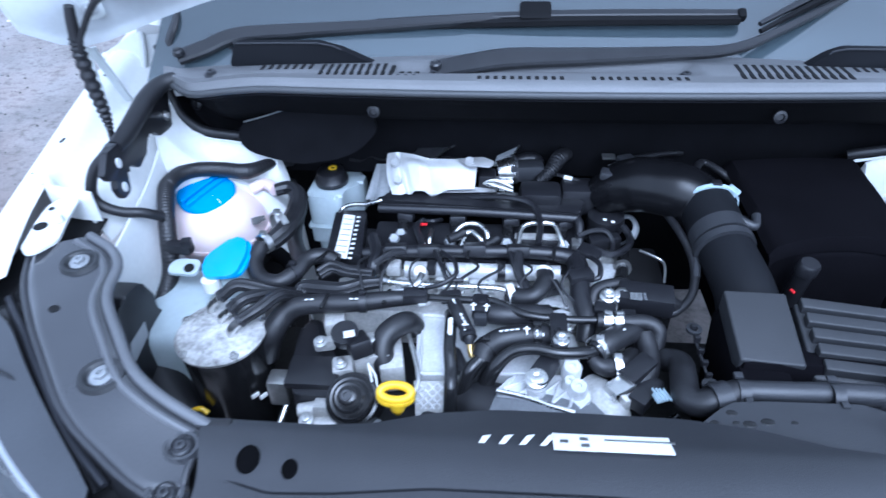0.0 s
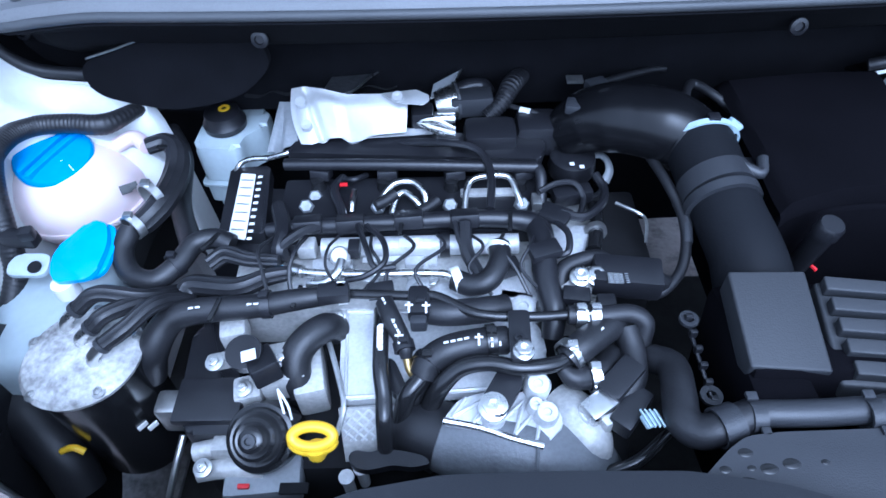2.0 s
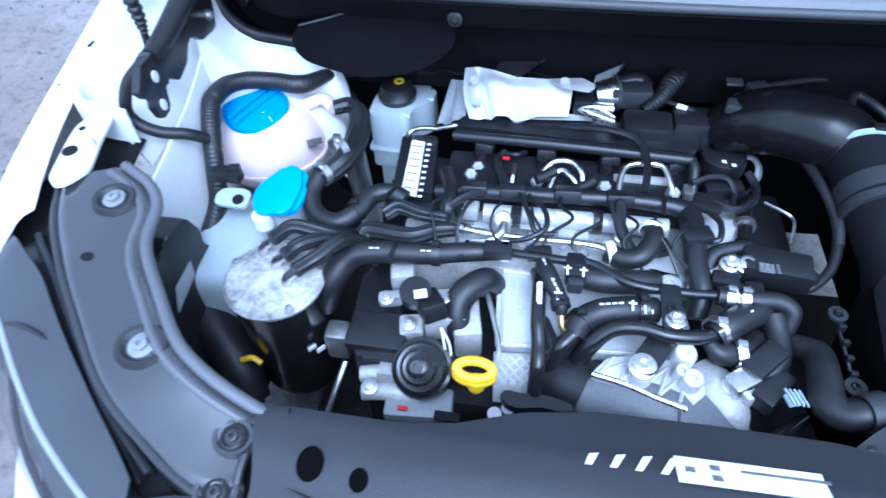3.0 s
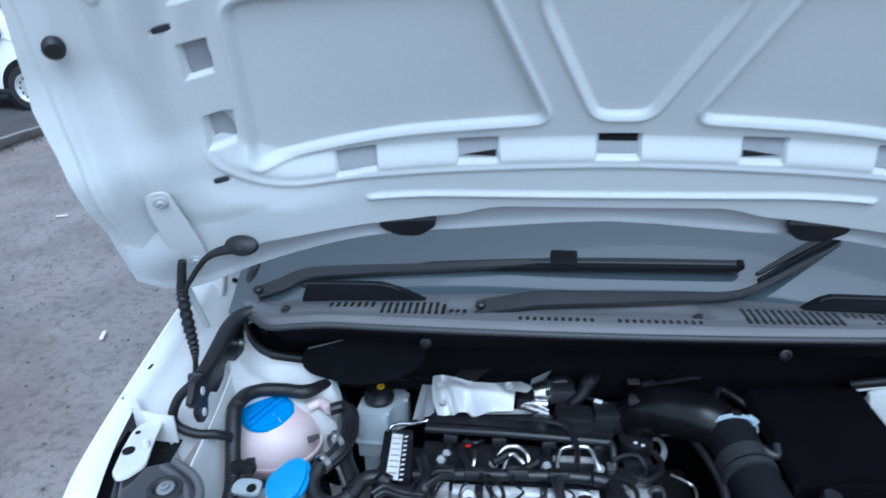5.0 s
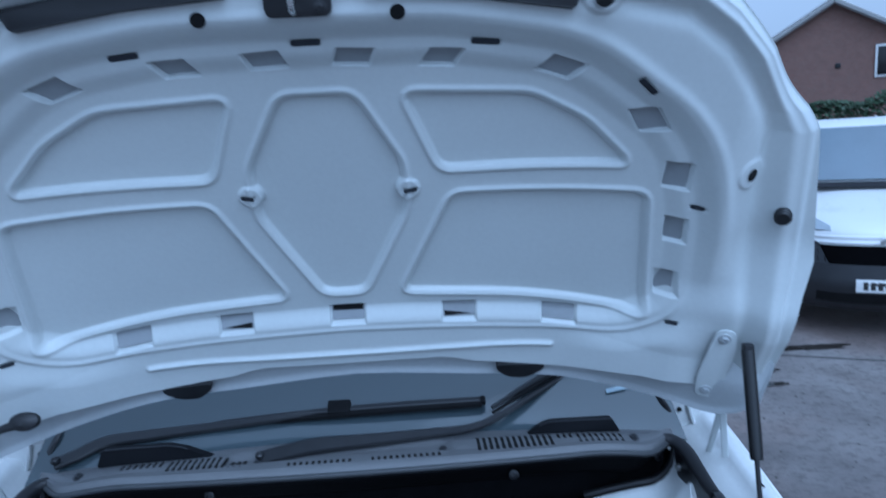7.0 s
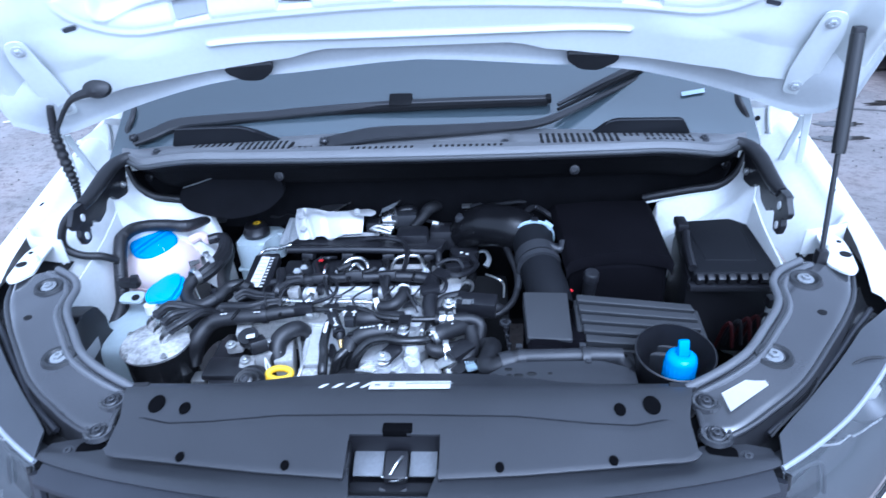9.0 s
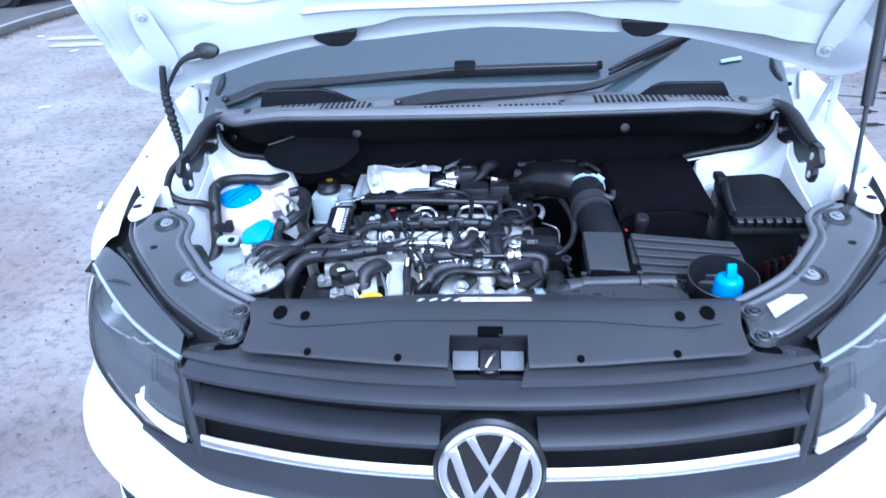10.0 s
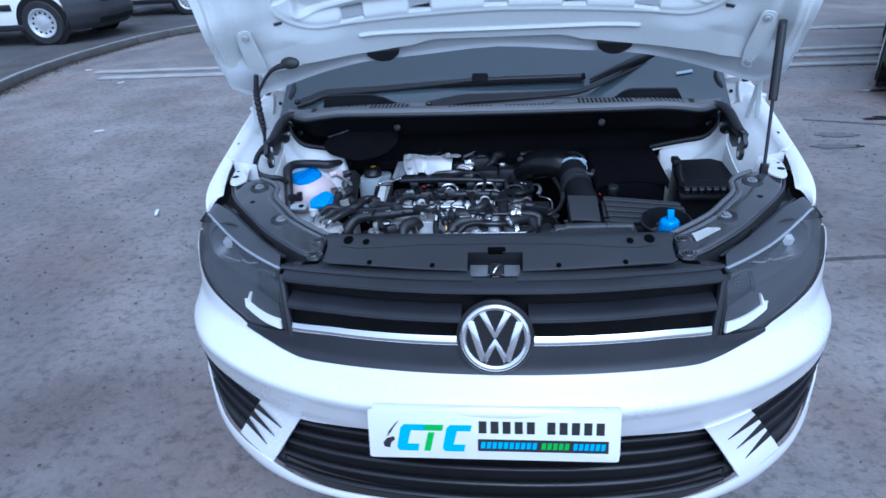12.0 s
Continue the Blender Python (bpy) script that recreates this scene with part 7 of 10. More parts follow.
for k in range(9):
    for d in (-1, 1):
        u0 = -0.5 + 0.2 * k
        ends = [(u0 + (0 if d > 0 else 0), 0.06), (u0 + d * 0.55, 0.62)]
        t0, t1 = 0.0, 1.0
        du = ends[1][0] - ends[0][0]
        lo, hi = sorted(((0.03 - u0) / du, (0.97 - u0) / du))
        t0, t1 = max(t0, lo), min(t1, hi)
        if t1 - t0 > 0.08:
            part("lattice_rib", tube([face_pt(u0 + du * t, 0.06 + 0.56 * t) for t in (t0, t1)], 0.0014, 6, 2), ALU, ccov)
for q in ((-0.185, 0.385, 0.84), (-0.2, 0.378, 0.835)):
    part("cooler_post", lathe([(0.0001, -0.03), (0.006, -0.03), (0.006, 0.004), (0.008, 0.005), (0.008, 0.009), (0.0001, 0.010)], Matrix.Translation(q), 18), ALU, cool)
# throttle and charge-air pipe: smooth casting with ribbed flange
pipe = part("charge_air_elbow", tube([(-0.131, 0.423, 0.85), (-0.098, 0.414, 0.85), (-0.052, 0.401, 0.856), (-0.007, 0.39, 0.852), (0.035, 0.389, 0.84), (0.062, 0.389, 0.81)], [0.030, 0.036, 0.043, 0.047, 0.040, 0.030], 28, 8), GREY_CAST, engine, "smooth dark grey charge-air elbow")
part("rubber_muff", tube([(-0.143, 0.432, 0.845), (-0.125, 0.425, 0.85), (-0.101, 0.415, 0.85)], [0.030, 0.034, 0.038], 26, 5), RUBBER, pipe)
part("elbow_seam", tube([(-0.009, 0.394, 0.899), (-0.012, 0.369, 0.898), (-0.014, 0.35, 0.885)], 0.0016, 6, 4), GREY_CAST, pipe)
fl = [Vector(q) for q in ((-0.101, 0.411, 0.897), (-0.084, 0.433, 0.9), (-0.057, 0.441, 0.902), (-0.017, 0.44, 0.902), (0.012, 0.426, 0.902), (0.018, 0.405, 0.9), (-0.004, 0.382, 0.897), (-0.048, 0.394, 0.897))]
flange = part("ribbed_flange", slab([(q.x, q.y) for q in fl], 0.022, Matrix.Translation((0, 0, 0.876)), 0.003, 0.006), ALU, engine, "bright triangular-ribbed throttle flange")
part("flange_edge", tube([(-0.1, 0.41, 0.899), (-0.064, 0.402, 0.899), (-0.035, 0.391, 0.899), (-0.005, 0.382, 0.899)], 0.0034, 8, 3), STEEL, flange)
for k in range(5):
    a = Vector((-0.091, 0.414, 0.899)).lerp(Vector((-0.011, 0.388, 0.899)), k / 4)
    b = Vector((-0.077, 0.434, 0.899)).lerp(Vector((-0.001, 0.428, 0.899)), k / 4)
    b2 = Vector((-0.077, 0.434, 0.899)).lerp(Vector((-0.001, 0.428, 0.899)), (k + 1) / 4)
    part("flange_rib", tube([a, b], 0.0022, 6, 2), ALU, flange)
    if k < 4:
        part("flange_rib", tube([a, b2], 0.0022, 6, 2), ALU, flange)
part("end_casting", tube([(0.018, 0.449, 0.872), (0.033, 0.427, 0.872), (0.044, 0.402, 0.865), (0.048, 0.389, 0.848)], [0.018, 0.026, 0.026, 0.020], 18, 6), DIRTY_ALU, engine, "bright cast end of the elbow")
for q, r, h in (((-0.006, 0.441, 0.9), 0.013, 0.022), ((0, 0.412, 0.9), 0.012, 0.018), ((-0.01, 0.421, 0.898), 0.008, 0.02), ((0.048, 0.398, 0.872), 0.012, 0.012), ((0.046, 0.42, 0.885), 0.014, 0.014)):
    part("throttle_post", lathe([(0.0001, -0.02), (r, -0.02), (r, h * 0.75), (r * 0.8, h), (r * 0.35, h), (r * 0.3, h - 0.004), (0.0001, h - 0.004)], frame_z(q, (0, -0.2, 1)), 18), ALU, engine)
part("flange_post", lathe([(0.0001, -0.02), (0.012, -0.02), (0.012, 0.012), (0.0001, 0.012)], Matrix.Translation((-0.051, 0.411, 0.9)), 18), ALU, engine)
part("flange_stay", slab([(-0.014, -0.018), (0.014, -0.018), (0.016, 0.030), (0.004, 0.040), (-0.012, 0.034)], 0.006, Matrix.Translation((-0.048, 0.419, 0.918)) @ pose(0, 0, 0, 0, 0, -28), 0.002, 0.012), BLACK, engine)
part("flange_bolt", bolt((-0.052, 0.412, 0.922), (0, -0.2, 1), 0.011, 0.010, 1.3), STEEL, engine)

# vacuum pump side: belt cover, pump, connector, dipstick
part("belt_cover", slab([(-0.388, 0.482, 0.86)[:2], (-0.393, 0.552, 0.86)[:2], (-0.369, 0.568, 0.86)[:2], (-0.323, 0.48, 0.86)[:2], (-0.314, 0.419, 0.86)[:2], (-0.373, 0.418, 0.86)[:2]], 0.22, Matrix.Translation((0, 0, 0.64)), 0.008, 0.012), BLACK, engine, "black plastic belt cover")
part("belt_cover_band", box((-0.35, 0.454, 0.865), (0.072, 0.052, 0.012), 0.004), BLACK, engine)
for q, sz in (((-0.333, 0.528, 0.885), (0.03, 0.03, 0.03)), ((-0.342, 0.494, 0.88), (0.03, 0.014, 0.02)), ((-0.273, 0.484, 0.875), (0.05, 0.05, 0.04)), ((-0.247, 0.485, 0.86), (0.034, 0.07, 0.05)), ((-0.311, 0.465, 0.86), (0.03, 0.03, 0.03))):
    part("pump_casting", box(q, sz, 0.006, (0, 0, 12)), DIRTY_ALU, engine)
for q in ((-0.343, 0.483, 0.895), (-0.312, 0.46, 0.88), (-0.272, 0.483, 0.9), (-0.346, 0.387, 0.85), (-0.268, 0.486, 0.9)):
    part("casting_bolt", bolt(q, (0, -0.2, 1), 0.006, 0.008), ZINC, engine)
PM = frame_z((-0.288, 0.411, 0.866), (-0.03, -0.50, 0.86))
pump = part("vacuum_pump", lathe([(0.0001, -0.05), (0.036, -0.05), (0.037, -0.004), (0.035, 0.002), (0.031, 0.003), (0.030, 0.010), (0.027, 0.012), (0.023, 0.011), (0.0215, 0.020), (0.018, 0.022), (0.014, 0.021), (0.0125, 0.030), (0.009, 0.032), (0.0001, 0.032)], PM, 40), GLOSS, engine, "round black pump housing with stepped rings")
part("pump_nut", lathe([(0.0001, 0.031), (0.007, 0.031), (0.007, 0.036), (0.004, 0.036), (0.0035, 0.033), (0.0001, 0.033)], PM, 16), GRAIN, pump)
conn = part("sensor_plug", box((-0.287, 0.472, 0.905), (0.030, 0.040, 0.024), 0.004, (-20, 0, 30)), BLACK, engine, "black sensor plug with a white square")
part("sensor_head", lathe([(0.0001, 0), (0.019, 0), (0.019, 0.014), (0.0001, 0.016)], frame_z((-0.306, 0.484, 0.905), (0, -0.2, 1)), 20), BLACK, conn)
part("white_square", box((-0.298, 0.474, 0.923), (0.015, 0.015, 0.001), 0.0005, (-10, 0, 18)), LABEL, conn)
for k in (-1, 1):
    part("plug_wire", tube([(-0.272, 0.453, 0.89), Vector((-0.263, 0.437, 0.885)) + Vector((0.003 * k, 0, 0)), Vector((-0.259, 0.426, 0.875)) + Vector((0.003 * k, 0, 0))], 0.0014, 6, 4), LABEL, conn)
for k, (px_, zz) in enumerate((((-0.363, 0.408, 0.84), 0), ((-0.358, 0.39, 0.83), 0))):
    part("pump_pipe", tube([px_, Vector(px_) + Vector((0.03, 0.004, 0.002)), Vector(px_) + Vector((0.07, 0.004, 0))], [0.010, 0.011, 0.014], 14, 3), DIRTY_ALU, engine)
DP = Vector((-0.2246, 0.392, 0.908))
dip = part("dipstick_handle", tube([DP + Vector((0.0195 * math.cos(a), 0.0080 * math.sin(a), 0.0050 * math.sin(a))) for a in steps(0, 2 * math.pi + 0.3, 24)], 0.0056, 12, 2), YELLOW, engine, "thick yellow oval dipstick ring")
part("ring_skirt", tube([DP + Vector((0.0195 * math.cos(a), 0.0080 * math.sin(a) - 0.002, 0.0050 * math.sin(a) - 0.005)) for a in steps(math.pi, 2 * math.pi, 14)], 0.0054, 10, 2), YELLOW, dip)
part("dipstick_stem", tube([DP + Vector((0.003, -0.007, -0.008)), DP + Vector((0.003, -0.009, -0.018)), DP + Vector((0.003, -0.008, -0.030))], [0.0105, 0.0095, 0.004], 14, 4), YELLOW, dip)
part("dipstick_tube", tube([(-0.225, 0.51, 0.895), (-0.21, 0.466, 0.89), (-0.202, 0.435, 0.885), (-0.209, 0.411, 0.87)], 0.003, 8, 6), ZINC, engine)

part("sump_bracket", box((-0.289, 0.385, 0.82), (0.08, 0.04, 0.03), 0.006, (0, 0, 4)), CAST, engine)
part("red_seal", box((-0.305, 0.372, 0.838), (0.012, 0.005, 0.004), 0.001), RED, engine)
part("bracket_slot", box((-0.253, 0.369, 0.838), (0.030, 0.012, 0.004), 0.002), DARK, engine)
part("pump_flange", box((-0.325, 0.413, 0.85), (0.032, 0.026, 0.014), 0.003, (-10, 0, 0)), DIRTY_ALU, engine)
part("side_rod", tube([(-0.399, 0.446, 0.8), (-0.407, 0.415, 0.78), (-0.414, 0.391, 0.76)], 0.004, 8, 4), ZINC, engine)
# hoses over the engine
def hose(pts, r, label, clamps=(), ridge=0.0, mtl=HOSE, seg=16, ribs=0.0):
    p0 = Vector(pts[0])
    h = thing("engine_hose", p0, label, "hose", "engine hoses")
    part("rubber_hose", tube(pts, r, 22 if ribs else seg, 8, ridge=ridge, pitch=0.005, ribs=ribs), mtl, h)
    for c, d, rr, m_ in clamps:
        part("clamp", lathe([(rr * 0.98, -0.005), (rr + 0.0022, -0.005), (rr + 0.0022, 0.005), (rr * 0.98, 0.005)], frame_z(c, d), 20), m_, h)
        part("clamp_ear", box(Vector(c) + Vector((0, 0, rr + 0.004)), (0.010, 0.008, 0.006), 0.001), m_, h)
    return h


hose([(-0.438, 0.503, 0.84), (-0.423, 0.508, 0.88), (-0.402, 0.529, 0.905), (-0.371, 0.536, 0.915), (-0.303, 0.538, 0.92), (-0.252, 0.543, 0.925), (-0.214, 0.548, 0.925)], [0.018, 0.018, 0.016, 0.0145, 0.0135, 0.012, 0.010], "long black coolant hose crossing to the filter side", [((-0.291, 0.539, 0.921), (1, 0.1, 0), 0.0135, BLACK), ((-0.208, 0.548, 0.926), (1, 0.1, 0), 0.010, LABEL)])
hose([(-0.208, 0.548, 0.926), (-0.143, 0.539, 0.932), (-0.106, 0.535, 0.935), (-0.063, 0.511, 0.935), (-0.009, 0.508, 0.932), (0.032, 0.511, 0.93)], 0.0055, "thin black pipe running across the engine", mtl=GLOSS)
hose([(0.032, 0.511, 0.93), (0.065, 0.509, 0.93), (0.096, 0.512, 0.928), (0.112, 0.506, 0.92), (0.11, 0.494, 0.9)], 0.0105, "black hose with bright spring clips", [((0.044, 0.51, 0.93), (1, 0, 0), 0.0105, STEEL), ((0.059, 0.51, 0.93), (1, 0, 0), 0.0105, STEEL)])
hose([(-0.393, 0.569, 0.905), (-0.383, 0.577, 0.91), (-0.329, 0.566, 0.918), (-0.298, 0.578, 0.92), (-0.272, 0.584, 0.92)], [0.013, 0.0125, 0.012, 0.0105, 0.009], "braided black fuel hose", ribs=0.10)
hose([(-0.371, 0.603, 0.915), (-0.352, 0.614, 0.92), (-0.323, 0.605, 0.92), (-0.288, 0.601, 0.92)], [0.010, 0.011, 0.009, 0.008], "black wiring trunk with bundled wires", ribs=0.14)
hose([(-0.469, 0.644, 0.935), (-0.474, 0.617, 0.925), (-0.459, 0.591, 0.915), (-0.429, 0.581, 0.915), (-0.406, 0.6, 0.92), (-0.391, 0.627, 0.925), (-0.369, 0.635, 0.925), (-0.348, 0.629, 0.92)], 0.0125, "curved black hose from the coolant bottle", [((-0.408, 0.6, 0.92), (0.6, 0.7, 0), 0.0130, BLACK)])
hose([(-0.485, 0.778, 0.95), (-0.462, 0.787, 0.95), (-0.444, 0.77, 0.945), (-0.44, 0.736, 0.935), (-0.44, 0.683, 0.94), (-0.454, 0.658, 0.935), (-0.467, 0.647, 0.932)], [0.011, 0.012, 0.015, 0.017, 0.016, 0.015, 0.0135], "thick black ribbed hose beside the coolant bottle", [((-0.451, 0.686, 0.95), (0.5, 0.8, 0), 0.0165, ZINC), ((-0.463, 0.644, 0.94), (0.5, 0.8, 0), 0.0145, ZINC)], ribs=0.08)
conduit = hose([(-0.634, 0.545, 0.82), (-0.624, 0.577, 0.862), (-0.620, 0.620, 0.890), (-0.621, 0.646, 0.935), (-0.627, 0.674, 0.969), (-0.635, 0.704, 0.988), (-0.638, 0.724, 0.992), (-0.632, 0.756, 0.992), (-0.612, 0.778, 0.988), (-0.573, 0.785, 0.985), (-0.531, 0.789, 0.98), (-0.504, 0.834, 0.97), (-0.483, 0.875, 0.95)], [0.013, 0.0135, 0.0135, 0.0135, 0.0135, 0.0135, 0.0135, 0.0135, 0.013, 0.013, 0.014, 0.0095, 0.008], "corrugated black conduit round the coolant bottle", ridge=0.0005)
part("conduit_clip", box((-0.598, 0.634, 0.934), (0.042, 0.018, 0.018), 0.004, (0, 0, -6)), BLACK, conduit)
part("clip_jaw", box((-0.582, 0.630, 0.946), (0.016, 0.014, 0.014), 0.003, (0, 0, 12)), BLACK, conduit)
hose([(-0.651, 0.634, 1.103), (-0.678, 0.630, 1.079), (-0.694, 0.630, 1.055), (-0.702, 0.630, 1.030), (-0.693, 0.630, 1.012), (-0.667, 0.631, 1.001), (-0.640, 0.640, 0.994), (-0.624, 0.656, 0.976)], 0.0078, "black cable looping from the wing to the conduit", mtl=RUBBER)
hose([(-0.413, 0.654, 0.89), (-0.453, 0.739, 0.88), (-0.462, 0.812, 0.9), (-0.49, 0.867, 0.91)], [0.014, 0.014, 0.013, 0.010], "black hose dropping between bottle and engine")
hose([(-0.25, 0.462, 0.865), (-0.257, 0.476, 0.885), (-0.255, 0.491, 0.898), (-0.243, 0.506, 0.905), (-0.227, 0.52, 0.902), (-0.218, 0.528, 0.885)], [0.0155, 0.0165, 0.0170, 0.0165, 0.0165, 0.0160], "thick curved black breather hose")
tall = hose([(-0.168, 0.538, 0.905), (-0.164, 0.505, 0.922), (-0.163, 0.477, 0.922), (-0.162, 0.454, 0.918), (-0.159, 0.434, 0.908), (-0.158, 0.412, 0.898), (-0.158, 0.395, 0.87)], [0.0080, 0.0083, 0.0083, 0.0083, 0.0085, 0.0088, 0.0090], "printed black hose running down past the cooler", mtl=GLOSS)
for k in range(5):
    part("print_bar", box(Vector((-0.163, 0.5, 0.932)).lerp(Vector((-0.162, 0.474, 0.932)), k / 4), (0.0045, 0.0055, 0.0010), 0), LABEL, tall)
    part("print_bar", box(Vector((-0.166, 0.498, 0.932)).lerp(Vector((-0.165, 0.477, 0.932)), k / 4), (0.0016, 0.0055, 0.0010), 0), LABEL, tall)
part("pipe_bracket", slab([Vector(q)[:2] for q in ((-0.16, 0.484, 0.898), (-0.15, 0.478, 0.898), (-0.136, 0.446, 0.898), (-0.141, 0.435, 0.898), (-0.154, 0.443, 0.898))], 0.012, Matrix.Translation((0, 0, 0.888)), 0.003, 0.010), BLACK, engine)
for q in ((-0.134, 0.517, 0.941), (-0.116, 0.516, 0.941), (-0.063, 0.475, 0.942), (-0.143, 0.481, 0.939), (0.049, 0.5, 0.943)):
    part("paint_mark", box(q, (0.0022, 0.0125, 0.0008), 0, (12, 0, 0)), LABEL, engine)
    part("paint_mark", box(Vector(q) + Vector((0, 0.002, 0.0012)), (0.0085, 0.0020, 0.0008), 0, (12, 0, 0)), LABEL, engine)
part("sound_pad", slab([Vector(q)[:2] for q in ((-0.196, 0.388, 0.872), (-0.188, 0.393, 0.872), (-0.172, 0.390, 0.872), (-0.162, 0.394, 0.872), (-0.140, 0.391, 0.872), (-0.120, 0.386, 0.872), (-0.112, 0.378, 0.872), (-0.130, 0.374, 0.872), (-0.150, 0.377, 0.872), (-0.175, 0.372, 0.872), (-0.190, 0.376, 0.872))], 0.012, Matrix.Translation((0, 0, 0.862)), 0.003, 0.006), BLACK, engine, "ragged black sound pad")
part("clip_block", box((-0.124, 0.528, 0.93), (0.024, 0.034, 0.020), 0.004), BLACK, engine)
part("clip_block", box((-0.124, 0.504, 0.93), (0.018, 0.012, 0.018), 0.004), GRAIN, engine)
for k in range(4):
    for r in range(5):
        part("plug_print", box(Vector((0.081, 0.554, 0.942)) + Vector((0.0058 * k, -0.0030 * r, 0.0005)), (0.0036, 0.0011, 0.0005), 0), CAST, engine)
hose([(-0.161, 0.532, 0.93), (-0.152, 0.508, 0.932), (-0.139, 0.483, 0.925), (-0.137, 0.472, 0.915)], [0.010, 0.0105, 0.009, 0.006], "black fuel hose with printed bars", [((-0.139, 0.48, 0.924), (0.2, -0.8, -0.2), 0.009, BLACK)])
hose([(-0.137, 0.475, 0.915), (-0.134, 0.464, 0.905), (-0.126, 0.456, 0.895)], 0.0042, "small brass pipe end on the fuel hose", mtl=BRASS)
hose([(-0.131, 0.529, 0.92), (-0.094, 0.52, 0.925), (-0.05, 0.527, 0.92), (-0.03, 0.534, 0.915)], [0.014, 0.0145, 0.0145, 0.014], "short black coolant hose", [((-0.122, 0.526, 0.922), (1, 0, 0), 0.0145, BLACK)])
hose([(-0.12, 0.457, 0.905), (-0.113, 0.467, 0.915), (-0.092, 0.475, 0.925), (-0.059, 0.483, 0.925), (-0.034, 0.488, 0.92)], [0.0145, 0.0155, 0.0155, 0.015, 0.015], "black coolant hose with white print bars", [((-0.05, 0.484, 0.925), (1, 0.1, 0), 0.0155, GLOSS), ((-0.115, 0.466, 0.913), (0.5, 0.8, 0), 0.0150, GLOSS)])
hose([(-0.132, 0.443, 0.87), (-0.129, 0.446, 0.89), (-0.116, 0.46, 0.905)], [0.0095, 0.010, 0.0095], "black pipe going down", mtl=GLOSS)
hose([(-0.12, 0.432, 0.86), (-0.105, 0.442, 0.9), (-0.083, 0.454, 0.922), (-0.054, 0.455, 0.93), (-0.023, 0.449, 0.93), (0.009, 0.453, 0.928), (0.029, 0.465, 0.922)], [0.0105, 0.0100, 0.0090, 0.0082, 0.0082, 0.0082, 0.008], "glossy black steel water pipe", mtl=GLOSS)
hose([(-0.145, 0.427, 0.87), (-0.136, 0.437, 0.9), (-0.122, 0.451, 0.91)], [0.0095, 0.0095, 0.009], "glossy black steel water pipe", mtl=GLOSS)
hose([(0.026, 0.463, 0.92), (0.042, 0.476, 0.925), (0.071, 0.5, 0.92), (0.091, 0.517, 0.91)], [0.014, 0.016, 0.016, 0.015], "black hose with bright clamp", [((0.029, 0.468, 0.922), (0.7, 0.6, 0), 0.0150, STEEL)])
hose([(0.019, 0.455, 0.918), (0.033, 0.448, 0.91), (0.06, 0.46, 0.9), (0.081, 0.483, 0.89)], [0.007, 0.012, 0.015, 0.015], "black hose stub with spring clip", [((0.052, 0.453, 0.905), (1, 0.2, 0), 0.0150, STEEL)])
hose([(0.093, 0.503, 0.915), (0.098, 0.48, 0.905), (0.094, 0.449, 0.9), (0.074, 0.432, 0.895), (0.042, 0.413, 0.885)], [0.013, 0.013, 0.012, 0.011, 0.010], "black taped loom down the side", mtl=RUBBER)
hose([(0.09, 0.506, 0.9), (0.089, 0.469, 0.9), (0.072, 0.449, 0.89)], 0.007, "thin black taped wiring loom", mtl=RUBBER)
hose([(0.035, 0.368, 0.84), (0.061, 0.37, 0.86), (0.09, 0.379, 0.87), (0.125, 0.406, 0.87)], [0.008, 0.008, 0.007, 0.006], "glossy black pipe by the elbow", mtl=GLOSS)
hose([(0.032, 0.559, 0.9), (0.039, 0.581, 0.92), (0.074, 0.593, 0.925), (0.093, 0.587, 0.92)], [0.010, 0.010, 0.009, 0.008], "black hose bent over the head", mtl=RUBBER)

# plugs and brackets at the flywheel end
plug = part("loom_plug", box((0.105, 0.566, 0.922), (0.075, 0.040, 0.030), 0.005, (0, 0, -8)), BLACK, engine, "black multi-pin plug with a pale label")
part("plug_label", box((0.087, 0.551, 0.939), (0.016, 0.014, 0.0008), 0, (0, 0, -6)), ZINC, plug)
part("plug_boot", tube([(0.125, 0.565, 0.92), (0.142, 0.562, 0.915), (0.161, 0.575, 0.9)], [0.016, 0.012, 0.007], 12, 4), RUBBER, plug)
for q in ((0.053, 0.564, 0.925), (0.07, 0.564, 0.925)):
    part("zinc_bolt", bolt(q, (0, -0.2, 1), 0.0095, 0.012, 1.25), STEEL, engine)
part("solenoid_bracket", box((0.062, 0.569, 0.908), (0.06, 0.03, 0.016), 0.004), DIRTY_ALU, engine)
stay = part("pipe_bracket", slab([(-0.032, 0.51, 0.935)[:2], (-0.01, 0.51, 0.935)[:2], (-0.012, 0.451, 0.935)[:2], (-0.033, 0.451, 0.935)[:2]], 0.004, Matrix.Translation((0, 0, 0.938)), 0.001, 0.004), BLACK, engine, "black steel pipe bracket")
part("bracket_bolt", bolt((-0.02, 0.46, 0.942), (0, 0, 1), 0.009, 0.010, 1.2), STEEL, stay)
part("bracket_bolt", bolt((-0.023, 0.473, 0.942), (0, 0, 1), 0.006, 0.006, 1.2), BLACK, stay)
for q, m_ in (((0.053, 0.421, 0.9), STEEL), ((0.066, 0.419, 0.89), DIRTY_ALU)):
    part("sender", box(q, (0.035, 0.024, 0.022), 0.005, (0, 0, 35)), m_, engine)
wc = part("white_loom_clip", box((0.097, 0.4, 0.914), (0.018, 0.014, 0.005), 0.002, (0, 0, 20)), PALE_CLAMP, engine)
